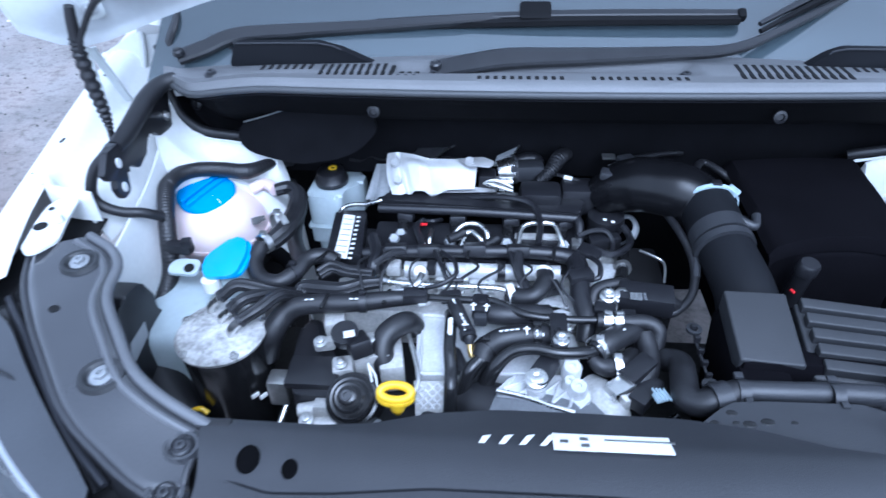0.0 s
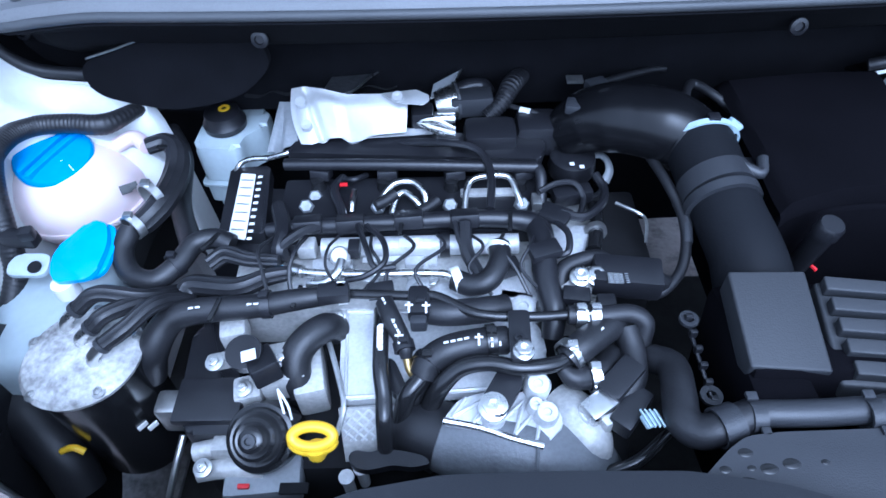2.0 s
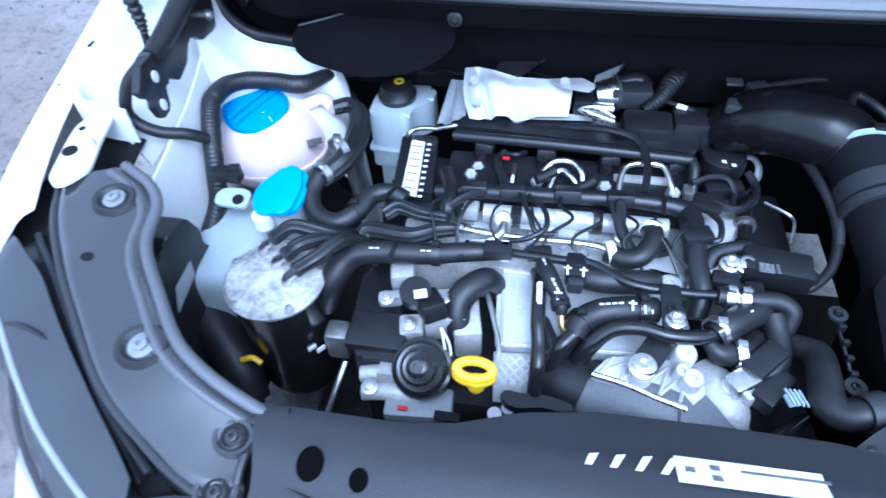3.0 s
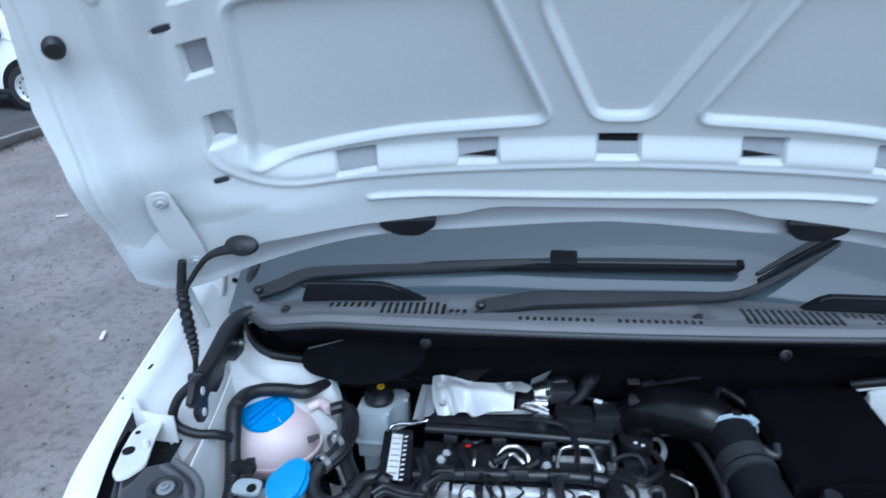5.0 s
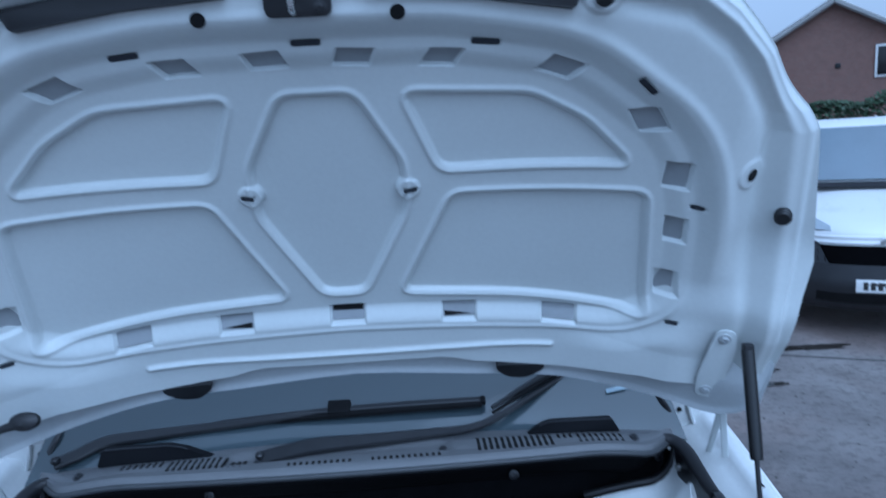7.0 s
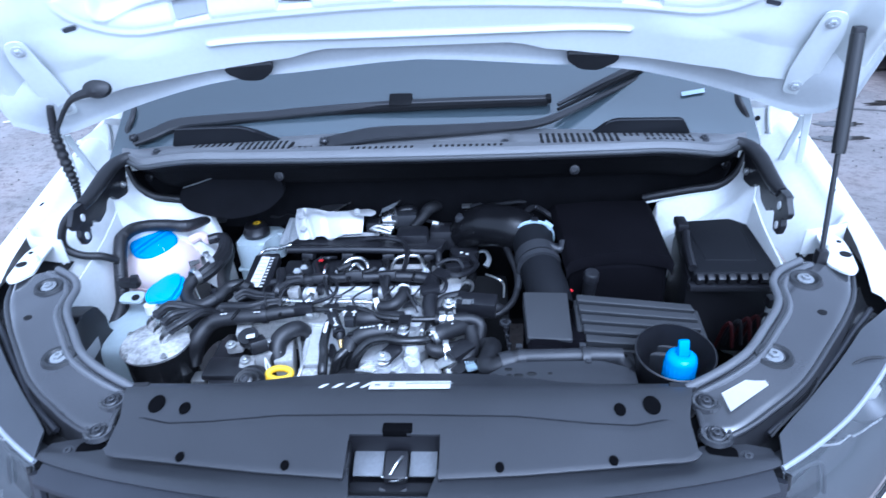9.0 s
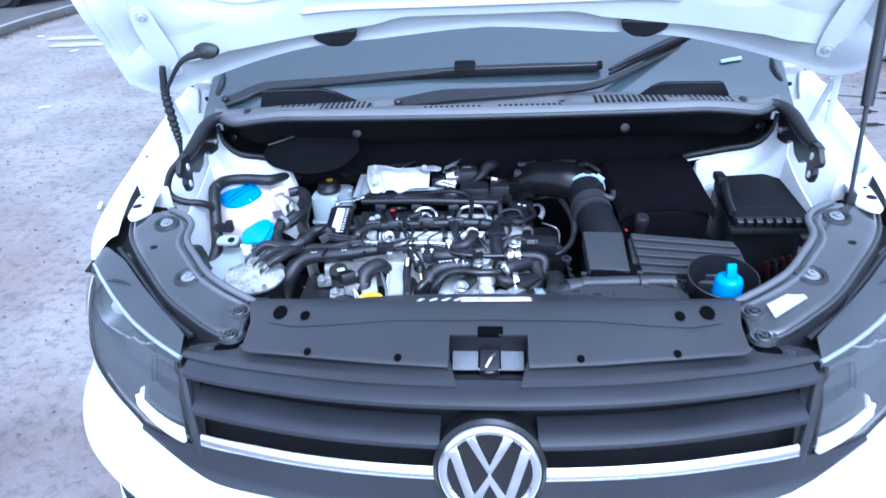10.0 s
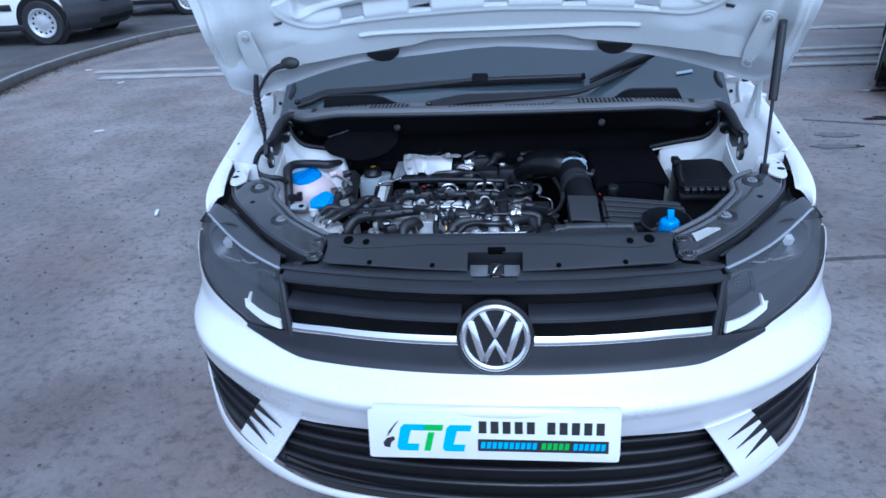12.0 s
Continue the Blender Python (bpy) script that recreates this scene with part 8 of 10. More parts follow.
for k in range(4):
    part("clip_tooth", box(Vector((0.096, 0.398, 0.918)) + Vector((-0.0065 + 0.0043 * k, 0, 0.003)), (0.0016, 0.019, 0.003), 0.0005, (0, 0, 20)), PALE_CLAMP, wc)
part("yellow_band", tube([(0.096, 0.447, 0.897), (0.1, 0.456, 0.899)], 0.0065, 12, 2), YELLOW, engine)
part("small_plug", box((0.078, 0.446, 0.905), (0.05, 0.026, 0.024), 0.004, (0, 0, 45)), BLACK, engine)
part("small_plug", box((0.085, 0.419, 0.895), (0.05, 0.024, 0.022), 0.004, (0, 0, 50)), BLACK, engine)
part("vapour_valve", lathe([(0.0001, 0), (0.030, 0), (0.032, 0.01), (0.030, 0.026), (0.022, 0.03), (0.0001, 0.031)], Matrix.Translation((0.077, 0.778, 0.89)), 30), BLACK, engine)
for x, y in ((0.0, 0.0), (0.012, -0.006)):
    part("valve_mark", box(Vector((0.072, 0.756, 0.922)) + Vector((x, y, 0)), (0.006, 0.006, 0.0006), 0), LABEL, engine)
part("valve_ring", tube([Vector((0.072, 0.731, 0.91)) + Vector((0.036 * math.cos(a), 0.030 * math.sin(a), 0)) for a in steps(math.pi, 2 * math.pi, 12)], 0.0025, 8, 2), GRAIN, engine)
part("lifting_eye", tube([(0.104, 0.792, 0.895), (0.111, 0.796, 0.9), (0.122, 0.796, 0.9), (0.129, 0.786, 0.896), (0.13, 0.776, 0.888), (0.123, 0.765, 0.88)], [0.004, 0.0045, 0.005, 0.005, 0.006, 0.007], 10, 6, flat=0.6), CAST, engine, "grey steel lifting eye")
part("dark_bracket", box((0.12, 0.70, 0.80), (0.10, 0.16, 0.10), 0.01), DARK, engine)
part("thin_rod", tube([(0.123, 0.704, 0.9), (0.148, 0.685, 0.9), (0.159, 0.679, 0.89), (0.159, 0.662, 0.87)], 0.0022, 6, 5), ZINC, engine)
part("stub_pipe", tube([(0.095, 0.698, 0.9), (0.088, 0.653, 0.91), (0.077, 0.61, 0.915)], [0.010, 0.009, 0.010], 12, 4), GLOSS, engine)
part("stub_collar", lathe([(0.009, -0.004), (0.0135, -0.004), (0.0135, 0.004), (0.009, 0.004)], frame_z((0.086, 0.646, 0.91), (0, -1, 0.1)), 16), ZINC, engine)

# heat shield at the back, crumpled foil
foil = thing("heat_shield", (-0.20, 0.84, 0.93), "crumpled bright foil heat shield with rivets", "heat shield")
FLD = [Vector(q) for q in ((-0.283, 0.782, 0.945), (-0.269, 0.78, 0.945), (-0.246, 0.786, 0.95), (-0.216, 0.785, 0.952), (-0.144, 0.789, 0.955))]
FTOP = [Vector(q) for q in ((-0.297, 0.845, 0.988), (-0.279, 0.843, 0.992), (-0.254, 0.837, 0.992), (-0.221, 0.826, 0.99), (-0.14, 0.822, 0.992))]


def foil_pt(u, v):
    """u along the shield from its outer end, v up from the front edge."""
    k = min(3, int(u * 4))
    f = u * 4 - k
    p = FLD[k].lerp(FLD[k + 1], f).lerp(FTOP[k].lerp(FTOP[k + 1], f), v)
    mask = math.sin(math.pi * u) ** 0.5 * math.sin(math.pi * min(1, max(0, v))) ** 0.6 if 0 < u < 1 else 0
    dent = 0.010 * noise.noise(Vector((u * 2.6, v * 1.7, 5.0)))
    crease = -0.016 * max(0, 1 - abs(u - 0.75 + 0.06 * v) * 9) * (1 - v) ** 1.5 - 0.007 * max(0, 1 - abs(u - 0.25 - 0.18 * (1 - v)) * 12)
    return (p.x - (0.006 * math.sin(math.pi * v) if u < 0.02 else 0), p.y, p.z + 0.010 * math.sin(math.pi * v) * mask + dent * mask + crease * min(1, mask * 2 + (1 - v) * 0.5))


part("shield", grid(foil_pt, steps(0, 1, 48), steps(0, 1, 24), 0.0014), FOIL, foil)
part("shield_lip", grid(lambda u, v: Vector((-0.218, 0.813, 0.948)).lerp(Vector((-0.108, 0.805, 0.944)), u).lerp(Vector((-0.214, 0.789, 0.945)).lerp(Vector((-0.109, 0.798, 0.943)), u), v), steps(0, 1, 12), steps(0, 1, 4), 0.0014), FOIL, foil)
part("shield_flap", grid(lambda u, v: Vector((-0.33, 0.778, 0.935)).lerp(Vector((-0.29, 0.791, 0.938)), u).lerp(Vector((-0.32, 0.853, 0.962)).lerp(Vector((-0.295, 0.843, 0.968)), u), v) + Vector((0, 0, -0.012 * max(0, 1 - abs(u - 0.35) * 6) * (1 - v))), steps(0, 1, 14), steps(0, 1, 10), 0.0014), CAST, foil, "dull grey folded end flap")
part("shield_tab", slab([Vector(q)[:2] for q in ((-0.176, 0.817, 0.996), (-0.154, 0.797, 0.996), (-0.12, 0.791, 0.996), (-0.112, 0.801, 0.996), (-0.113, 0.811, 0.996), (-0.13, 0.824, 0.996))], 0.0016, Matrix.Translation((0, 0, 0.9945)), 0.0004, 0.003), FOIL, foil)
for q in ((-0.281, 0.817, 0.985), (-0.274, 0.794, 0.965), (-0.153, 0.805, 0.998)):
    part("rivet", lathe([(0.004, -0.003), (0.0075, -0.003), (0.007, 0.004), (0.003, 0.004), (0.0001, 0.003)], frame_z(q, (0, -0.4, 1)), 16), FOIL, foil)
part("dark_foil", grid(lambda u, v: Vector((-0.38, 0.89, 0.945)).lerp(Vector((-0.161, 0.891, 0.955)), u) + Vector((0, 0.05 * v, 0.016 * v + 0.01 * noise.noise(Vector((u * 8, v * 3, 4.0))))), steps(0, 1, 30), steps(0, 1, 8), 0.0012), DARK, foil, "dark dimpled shield behind")
part("back_sheet", grid(lambda u, v: Vector((-0.264, 0.849, 0.972)).lerp(Vector((-0.223, 0.849, 0.974)), u).lerp(Vector((-0.25, 0.896, 0.972)).lerp(Vector((-0.187, 0.898, 0.976)), u), v), steps(0, 1, 8), steps(0, 1, 4), 0.0012), DULL, foil)
part("sheet_edge", tube([(-0.228, 0.845, 0.977), (-0.213, 0.854, 0.978), (-0.199, 0.877, 0.978), (-0.185, 0.894, 0.978)], 0.0016, 6, 4), STEEL, foil)
turbo = thing("turbo_actuator", (0.0, 0.82, 0.93), "steel actuator plug and looms behind the cover", "actuator")
part("steel_can", tube([(-0.105, 0.845, 0.955), (-0.091, 0.847, 0.957), (-0.078, 0.849, 0.958)], [0.019, 0.022, 0.024], 24, 4), STEEL, turbo, "bright steel can on its side")
part("can_rim", tube([(-0.08, 0.849, 0.958), (-0.076, 0.85, 0.958)], 0.026, 24, 2), DULL, turbo)
part("lower_can", tube([(-0.11, 0.827, 0.945), (-0.08, 0.828, 0.945)], 0.011, 16, 2), STEEL, turbo)
part("heat_sheet", grid(lambda u, v: Vector((-0.112, 0.845, 0.968)).lerp(Vector((-0.086, 0.855, 0.972)), u).lerp(Vector((-0.108, 0.866, 0.975)).lerp(Vector((-0.07, 0.884, 0.985)), u), v), steps(0, 1, 8), steps(0, 1, 6), 0.0012), CAST, turbo, "dull bent sheet with a bright cut edge")
part("sheet_edge", tube([(-0.112, 0.842, 0.969), (-0.089, 0.85, 0.973), (-0.079, 0.865, 0.979), (-0.069, 0.884, 0.986)], 0.0013, 6, 4), STEEL, turbo)
part("dark_plug", box((-0.057, 0.843, 0.96), (0.058, 0.030, 0.030), 0.005, (0, 0, 4)), GRAIN, turbo)
part("plug_shell", tube([(-0.074, 0.864, 0.965), (-0.058, 0.87, 0.968), (-0.041, 0.872, 0.966), (-0.033, 0.862, 0.96)], 0.011, 12, 5), BLACK, turbo)
for k in range(4):
    part("white_wire", tube([(-0.13, 0.808, 0.955), Vector((-0.107, 0.792, 0.96)) + Vector((0, 0.006 * k - 0.01, 0.002 * k)), Vector((-0.08, 0.787, 0.955)) + Vector((0, 0.005 * k - 0.008, 0))], 0.0022, 6, 5), LABEL if k % 2 else STEEL, turbo)
part("black_boot", box((-0.123, 0.821, 0.955), (0.03, 0.03, 0.028), 0.006), BLACK, turbo)
part("corrugated_hose", tube([(-0.036, 0.823, 0.95), (-0.017, 0.834, 0.965), (-0.002, 0.859, 0.975), (0.019, 0.91, 0.96)], [0.010, 0.012, 0.014, 0.013], 14, 6, ridge=0.0018, pitch=0.006), RUBBER, turbo)
part("black_body", box((-0.034, 0.791, 0.935), (0.07, 0.05, 0.05), 0.012), BLACK, turbo)
part("black_body", box((0.031, 0.813, 0.93), (0.06, 0.05, 0.05), 0.012), BLACK, turbo)
part("vac_line", tube([(-0.007, 0.841, 0.955), (0.023, 0.826, 0.955), (0.047, 0.824, 0.95), (0.085, 0.828, 0.97), (0.102, 0.846, 0.98)], 0.0035, 8, 6), RUBBER, turbo)
part("print_band", tube([(0.008, 0.83, 0.956), (0.021, 0.824, 0.956)], 0.0042, 8, 2), LABEL, turbo)

# printed bars, ties and small fixings that break up the hoses
for q, ang, n in (((-0.082, 0.476, 0.941), 12, 4), ((-0.154, 0.512, 0.941), -65, 5), ((-0.147, 0.494, 0.941), -65, 4), ((0.053, 0.481, 0.938), 35, 5), ((-0.298, 0.53, 0.935), 4, 2), ((-0.362, 0.53, 0.931), 8, 2), ((-0.042, 0.475, 0.939), 90, 1), ((-0.05, 0.476, 0.941), 90, 2), ((0.032, 0.46, 0.939), 40, 2), ((-0.084, 0.519, 0.938), 3, 3)):
    for k in range(n):
        o = Vector((math.cos(radians(ang)), math.sin(radians(ang)), 0)) * (0.007 * (k - n / 2))
        part("print_bar", box(Vector(q) + o, (0.005, 0.0022, 0.0008), 0, (0, 0, ang)), LABEL, engine)
for q, ang in (((-0.368, 0.621, 0.935), 60), ((-0.452, 0.771, 0.955), 0), ((-0.257, 0.542, 0.93), 80), ((-0.342, 0.526, 0.932), 80), ((-0.146, 0.634, 0.942), 85), ((-0.019, 0.638, 0.94), 85)):
    part("cable_tie", box(q, (0.030, 0.005, 0.004), 0.001, (0, 0, ang)), GLOSS, engine)
rc = random.Random(3)
for k in range(26):
    t = rc.random()
    q = Vector((-0.227, 0.632, 0.895)).lerp(Vector((0.036, 0.64, 0.895)), t) + Vector((0, -rc.uniform(0.0, 0.10), -rc.uniform(0.0, 0.02)))
    part("small_bolt", bolt(q, (rc.uniform(-0.3, 0.3), -0.4, 1), rc.uniform(0.004, 0.007), 0.008), ZINC if k % 2 else STEEL, engine)
for k in range(9):
    t = k / 8
    a = Vector((-0.297, 0.63, 0.93)).lerp(Vector((0.011, 0.627, 0.93)), t)
    part("thin_wire", tube([a, a + Vector((rc.uniform(-0.02, 0.02), -0.03, 0.012)), a + Vector((rc.uniform(-0.03, 0.03), -0.055, 0.004)), a + Vector((rc.uniform(-0.03, 0.03), -0.08, -0.012))], rc.uniform(0.0018, 0.003), 7, 6), BLACK if k % 3 else RUBBER, engine)
for q, sz, ang in (((-0.167, 0.552, 0.925), (0.03, 0.016, 0.014), 10), ((-0.216, 0.542, 0.935), (0.034, 0.020, 0.016), 5), ((-0.125, 0.543, 0.93), (0.02, 0.014, 0.012), 0), ((0.046, 0.541, 0.92), (0.03, 0.02, 0.016), -10), ((-0.2, 0.609, 0.93), (0.014, 0.02, 0.016), 0), ((-0.026, 0.588, 0.915), (0.03, 0.02, 0.016), 20), ((0.078, 0.534, 0.915), (0.02, 0.02, 0.016), 0), ((0.065, 0.705, 0.915), (0.05, 0.02, 0.02), 10)):
    part("loom_plug", box(q, sz, 0.003, (0, 0, ang)), BLACK, engine)

# ---- intake side ----
intake = thing("intake_duct", (0.20, 0.68, 0.95), "smooth black intake elbow with a pale clamp and lower duct", "duct")
part("elbow", tube([(0.069, 0.811, 0.93), (0.095, 0.802, 0.955), (0.123, 0.789, 0.97), (0.150, 0.776, 0.975), (0.178, 0.763, 0.976), (0.200, 0.752, 0.970), (0.216, 0.736, 0.962)], [0.034, 0.042, 0.045, 0.0445, 0.0455, 0.0435, 0.0415], 36, 9), ELBOW, intake)
part("elbow_boss", tube([(0.100, 0.795, 0.992), (0.106, 0.792, 1.003), (0.120, 0.786, 1.008)], [0.010, 0.009, 0.007], 10, 4), GLOSS, intake)
CD = Vector((0.222, 0.66, 0.955)) - Vector((0.218, 0.734, 0.97))
ring_ = part("pale_clamp", lathe([(0.0425, -0.0035), (0.0455, -0.0035), (0.0455, 0.0035), (0.0425, 0.0035)], frame_z((0.219, 0.733, 0.968), CD), 36), PALE_CLAMP, intake, "pale blue hose clamp")
part("clamp_ear", box(Vector((0.249, 0.730, 0.999)), (0.020, 0.008, 0.013), 0.002, (0, 35, -4)), PALE_CLAMP, ring_)
part("clamp_screw", box(Vector((0.222, 0.729, 1.012)), (0.014, 0.012, 0.008), 0.002), BLACK, ring_)
part("duct_neck", tube([(0.216, 0.74, 0.97), (0.221, 0.705, 0.962), (0.224, 0.675, 0.955)], [0.0415, 0.0405, 0.040], 30, 5), DUCT, intake)
part("duct_collar", tube([(0.223, 0.684, 0.957), (0.226, 0.66, 0.953)], [0.0425, 0.0425], 30, 2), GRAIN, intake)
part("duct_collar", tube([(0.226, 0.655, 0.952), (0.227, 0.644, 0.95)], [0.0435, 0.0435], 30, 2), GRAIN, intake)
part("lower_duct", tube([(0.227, 0.673, 0.952), (0.231, 0.631, 0.945), (0.238, 0.585, 0.935), (0.242, 0.556, 0.92)], [0.0395, 0.0395, 0.0400, 0.0420], 30, 6), DUCT, intake)
part("duct_bracket", box((0.269, 0.696, 0.965), (0.036, 0.012, 0.018), 0.003, (0, 0, -8)), BLACK, intake)
for pts, r in ((((0.164, 0.744, 0.945), (0.174, 0.694, 0.945), (0.184, 0.653, 0.935), (0.183, 0.615, 0.925), (0.171, 0.58, 0.915), (0.147, 0.555, 0.91), (0.128, 0.552, 0.905)), 0.0062),
               (((0.076, 0.771, 0.975), (0.088, 0.813, 0.985), (0.117, 0.844, 0.985), (0.182, 0.884, 0.975), (0.215, 0.897, 0.97)), 0.005),
               (((0.206, 0.742, 1), (0.205, 0.778, 1), (0.229, 0.83, 0.99), (0.255, 0.809, 0.985), (0.281, 0.784, 0.97)), 0.006),
               (((0.279, 0.778, 0.97), (0.302, 0.748, 0.96), (0.308, 0.708, 0.955)), 0.009)):
    part("vacuum_hose", tube(pts, r, 10, 7), RUBBER, intake)
part("worn_sleeve", tube([(0.183, 0.667, 0.936), (0.187, 0.637, 0.931), (0.183, 0.611, 0.924)], 0.0066, 10, 5), GRAIN, intake)
part("grey_clip", box((0.106, 0.831, 0.99), (0.028, 0.022, 0.014), 0.004, (0, 0, 20)), GRAIN, intake)
part("grey_clip", box((0.074, 0.794, 0.985), (0.026, 0.022, 0.014), 0.004, (0, 0, -15)), GRAIN, intake)
part("grey_clip", box((0.083, 0.861, 0.98), (0.022, 0.016, 0.004), 0.001), ZINC, intake)
part("sensor_tip", tube([(0.293, 0.692, 0.96), (0.303, 0.677, 0.955), (0.299, 0.66, 0.95), (0.282, 0.66, 0.945)], [0.011, 0.010, 0.006, 0.005], 12, 5), GRAIN, intake)

airbox = thing("air_filter_box", (0.33, 0.47, 0.80), "dark grey air filter box with a ribbed lid", "air filter box")
AB = [Vector(q) for q in ((0.187, 0.526, 0.978), (0.265, 0.527, 0.975), (0.264, 0.427, 0.949), (0.19, 0.434, 0.949))]
AR = [Vector(q) for q in ((0.275, 0.52, 0.978), (0.485, 0.502, 0.965), (0.486, 0.398, 0.945), (0.274, 0.42, 0.948))]


def quad_slab(c, drop, name, mtl, parent, lab="", bevel=0.004, down=None):
    """A lid with four top corners and walls reaching down."""
    bm = bmesh.new()
    top = [bm.verts.new(q) for q in c]
    mid = sum(c, Vector()) / 4
    low = [bm.verts.new(Vector(((q - mid) * (down or 1.0)).to_tuple()) + mid - Vector((0, 0, drop))) for q in c]
    bm.faces.new(top)
    bm.faces.new(low[::-1])
    for i in range(4):
        bm.faces.new((top[i], low[i], low[(i + 1) % 4], top[(i + 1) % 4]))
    bmesh.ops.recalc_face_normals(bm, faces=bm.faces)
    bmesh.ops.bevel(bm, geom=bm.edges[:], offset=bevel, segments=3, profile=0.6, affect="EDGES")
    return part(name, bm, mtl, parent, lab)


quad_slab(AB, 0.030, "flat_lid", AIRBOX, airbox, bevel=0.003)
quad_slab([q - Vector((0, 0, 0.012)) for q in AR], 0.05, "ribbed_lid_base", AIRBOX, airbox)
for k in range(5):
    f0, f1 = k / 5 + 0.012, (k + 1) / 5 - 0.052
    L0, L1 = AR[0].lerp(AR[3], f0), AR[0].lerp(AR[3], f1)
    R0, R1 = AR[1].lerp(AR[2], f0), AR[1].lerp(AR[2], f1)
    i = 0.02 + 0.008 * k
    quad_slab([L0.lerp(R0, i), L0.lerp(R0, 0.93), L1.lerp(R1, 0.95), L1.lerp(R1, i)], 0.012, "lid_rib", AIRBOX, airbox, bevel=0.002)
part("lower_case", box((0.335, 0.47, 0.84), (0.29, 0.13, 0.20), 0.015, (-12, 0, 0)), MATT_BLACK, airbox)
part("case_wall", box((0.220, 0.455, 0.865), (0.06, 0.15, 0.14), 0.01, (-8, 0, -3)), MATT_BLACK, airbox)
for k in range(6):
    a = Vector((0.155, 0.504, 0.93)).lerp(Vector((0.165, 0.424, 0.905)), k / 5)
    part("case_clip", box(a, (0.008, 0.006, 0.010), 0.002), BLACK, airbox)
part("case_lip", tube([(0.155, 0.512, 0.925), (0.159, 0.464, 0.915), (0.166, 0.423, 0.9)], 0.0022, 8, 4), BLACK, airbox)
part("lip_eye", lathe([(0.005, 0), (0.010, 0), (0.010, 0.004), (0.005, 0.004)], Matrix.Translation((0.156, 0.504, 0.925)), 18), GRAIN, airbox)
part("lip_eye", lathe([(0.005, 0), (0.011, 0), (0.011, 0.004), (0.005, 0.004)], Matrix.Translation((0.163, 0.427, 0.905)), 18), GRAIN, airbox)
part("red_tab", box((0.272, 0.527, 0.979), (0.003, 0.007, 0.003), 0.0008, (0, 0, 20)), RED, airbox)
part("black_post", lathe([(0.0001, -0.06), (0.012, -0.06), (0.0125, 0.0), (0.0145, 0.002), (0.0145, 0.016), (0.012, 0.020), (0.0001, 0.020)], frame_z((0.316, 0.590, 0.958), (0.05, -0.12, 1)), 24), BLACK, airbox)

# coolant pipe in front of the air box, with its clips
fp = thing("front_coolant_pipe", (0.25, 0.38, 0.90), "dark grey coolant pipe held by small clips", "pipe")
part("pipe", tube([(0.178, 0.389, 0.945), (0.228, 0.387, 0.948), (0.281, 0.389, 0.948), (0.332, 0.388, 0.948), (0.333, 0.386, 0.945), (0.35, 0.379, 0.925)], 0.0125, 16, 5), GRAIN, fp)
part("bend_hose", tube([(0.178, 0.389, 0.945), (0.153, 0.381, 0.94), (0.134, 0.38, 0.93), (0.123, 0.393, 0.925), (0.127, 0.423, 0.92), (0.132, 0.458, 0.91), (0.119, 0.478, 0.895)], [0.0145, 0.0155, 0.0165, 0.017, 0.0165, 0.016, 0.015], 18, 7), HOSE, fp, "thick black bent rubber hose")
part("metal_band", lathe([(0.0165, -0.010), (0.0185, -0.010), (0.0185, 0.010), (0.0165, 0.010)], frame_z((0.153, 0.381, 0.94), (1, 0.3, 0.05)), 22), GRAIN, fp)
for q in ((0.178, 0.386, 0.953), (0.278, 0.384, 0.956)):
    c = part("pipe_clip", lathe([(0.0128, -0.006), (0.0155, -0.006), (0.0155, 0.006), (0.0128, 0.006)], frame_z(Vector(q) - Vector((0, 0, 0.008)), (1, 0.02, 0)), 18), GRAIN, fp)
    part("clip_ear", box(Vector(q) + Vector((-0.004, 0.012, 0.008)), (0.010, 0.008, 0.004), 0.001), GRAIN, c)
    part("clip_ear", box(Vector(q) + Vector((0.002, -0.018, 0.0)), (0.008, 0.008, 0.004), 0.001), GRAIN, c)

# radiator shroud cover between pipe and slam panel
shroud = thing("radiator_shroud", (0.25, 0.33, 0.93), "dark plastic radiator shroud with water drops", "shroud")
part("shroud", slab([(0.097, 0.314, 0.955)[:2], (0.143, 0.353, 0.955)[:2], (0.161, 0.364, 0.955)[:2], (0.19, 0.367, 0.955)[:2], (0.299, 0.369, 0.955)[:2], (0.345, 0.350), (0.345, 0.270), (0.12, 0.270)], 0.05, Matrix.Translation((0, 0, 0.905)), 0.006, 0.008), GRAIN, shroud)
for q, r in (((0.155, 0.349, 0.956), 0.005), ((0.17, 0.335, 0.956), 0.006), ((0.19, 0.339, 0.956), 0.006), ((0.149, 0.322, 0.956), 0.008), ((0.218, 0.34, 0.956), 0.003), ((0.156, 0.336, 0.956), 0.003), ((0.134, 0.335, 0.956), 0.004)):
    part("water_drop", lathe([(0.0001, 0), (r, 0), (r * 0.7, r * 0.12), (0.0001, r * 0.15)], Matrix.Translation((q[0], q[1], 0.9552)) @ Matrix.Diagonal((1.3, 0.8, 1, 1)), 14), GLOSS, shroud)
part("pipe_shelf", box((0.328, 0.387, 0.915), (0.06, 0.05, 0.05), 0.008), BLACK, shroud)

# control box under its soft cover, and battery box
ecu = thing("battery_cover", (0.35, 0.70, 0.80), "matt black soft battery cover with a drooping front flap", "cover")
EB = [Vector(q) for q in ((0.262, 0.832, 0.996), (0.472, 0.842, 0.998), (0.470, 0.616, 0.984), (0.273, 0.612, 0.980))]
quad_slab([(q - sum(EB, Vector()) / 4) * 0.95 + sum(EB, Vector()) / 4 - Vector((0, 0, 0.010)) for q in EB], 0.24, "soft_box", MATT_BLACK, ecu, bevel=0.010)


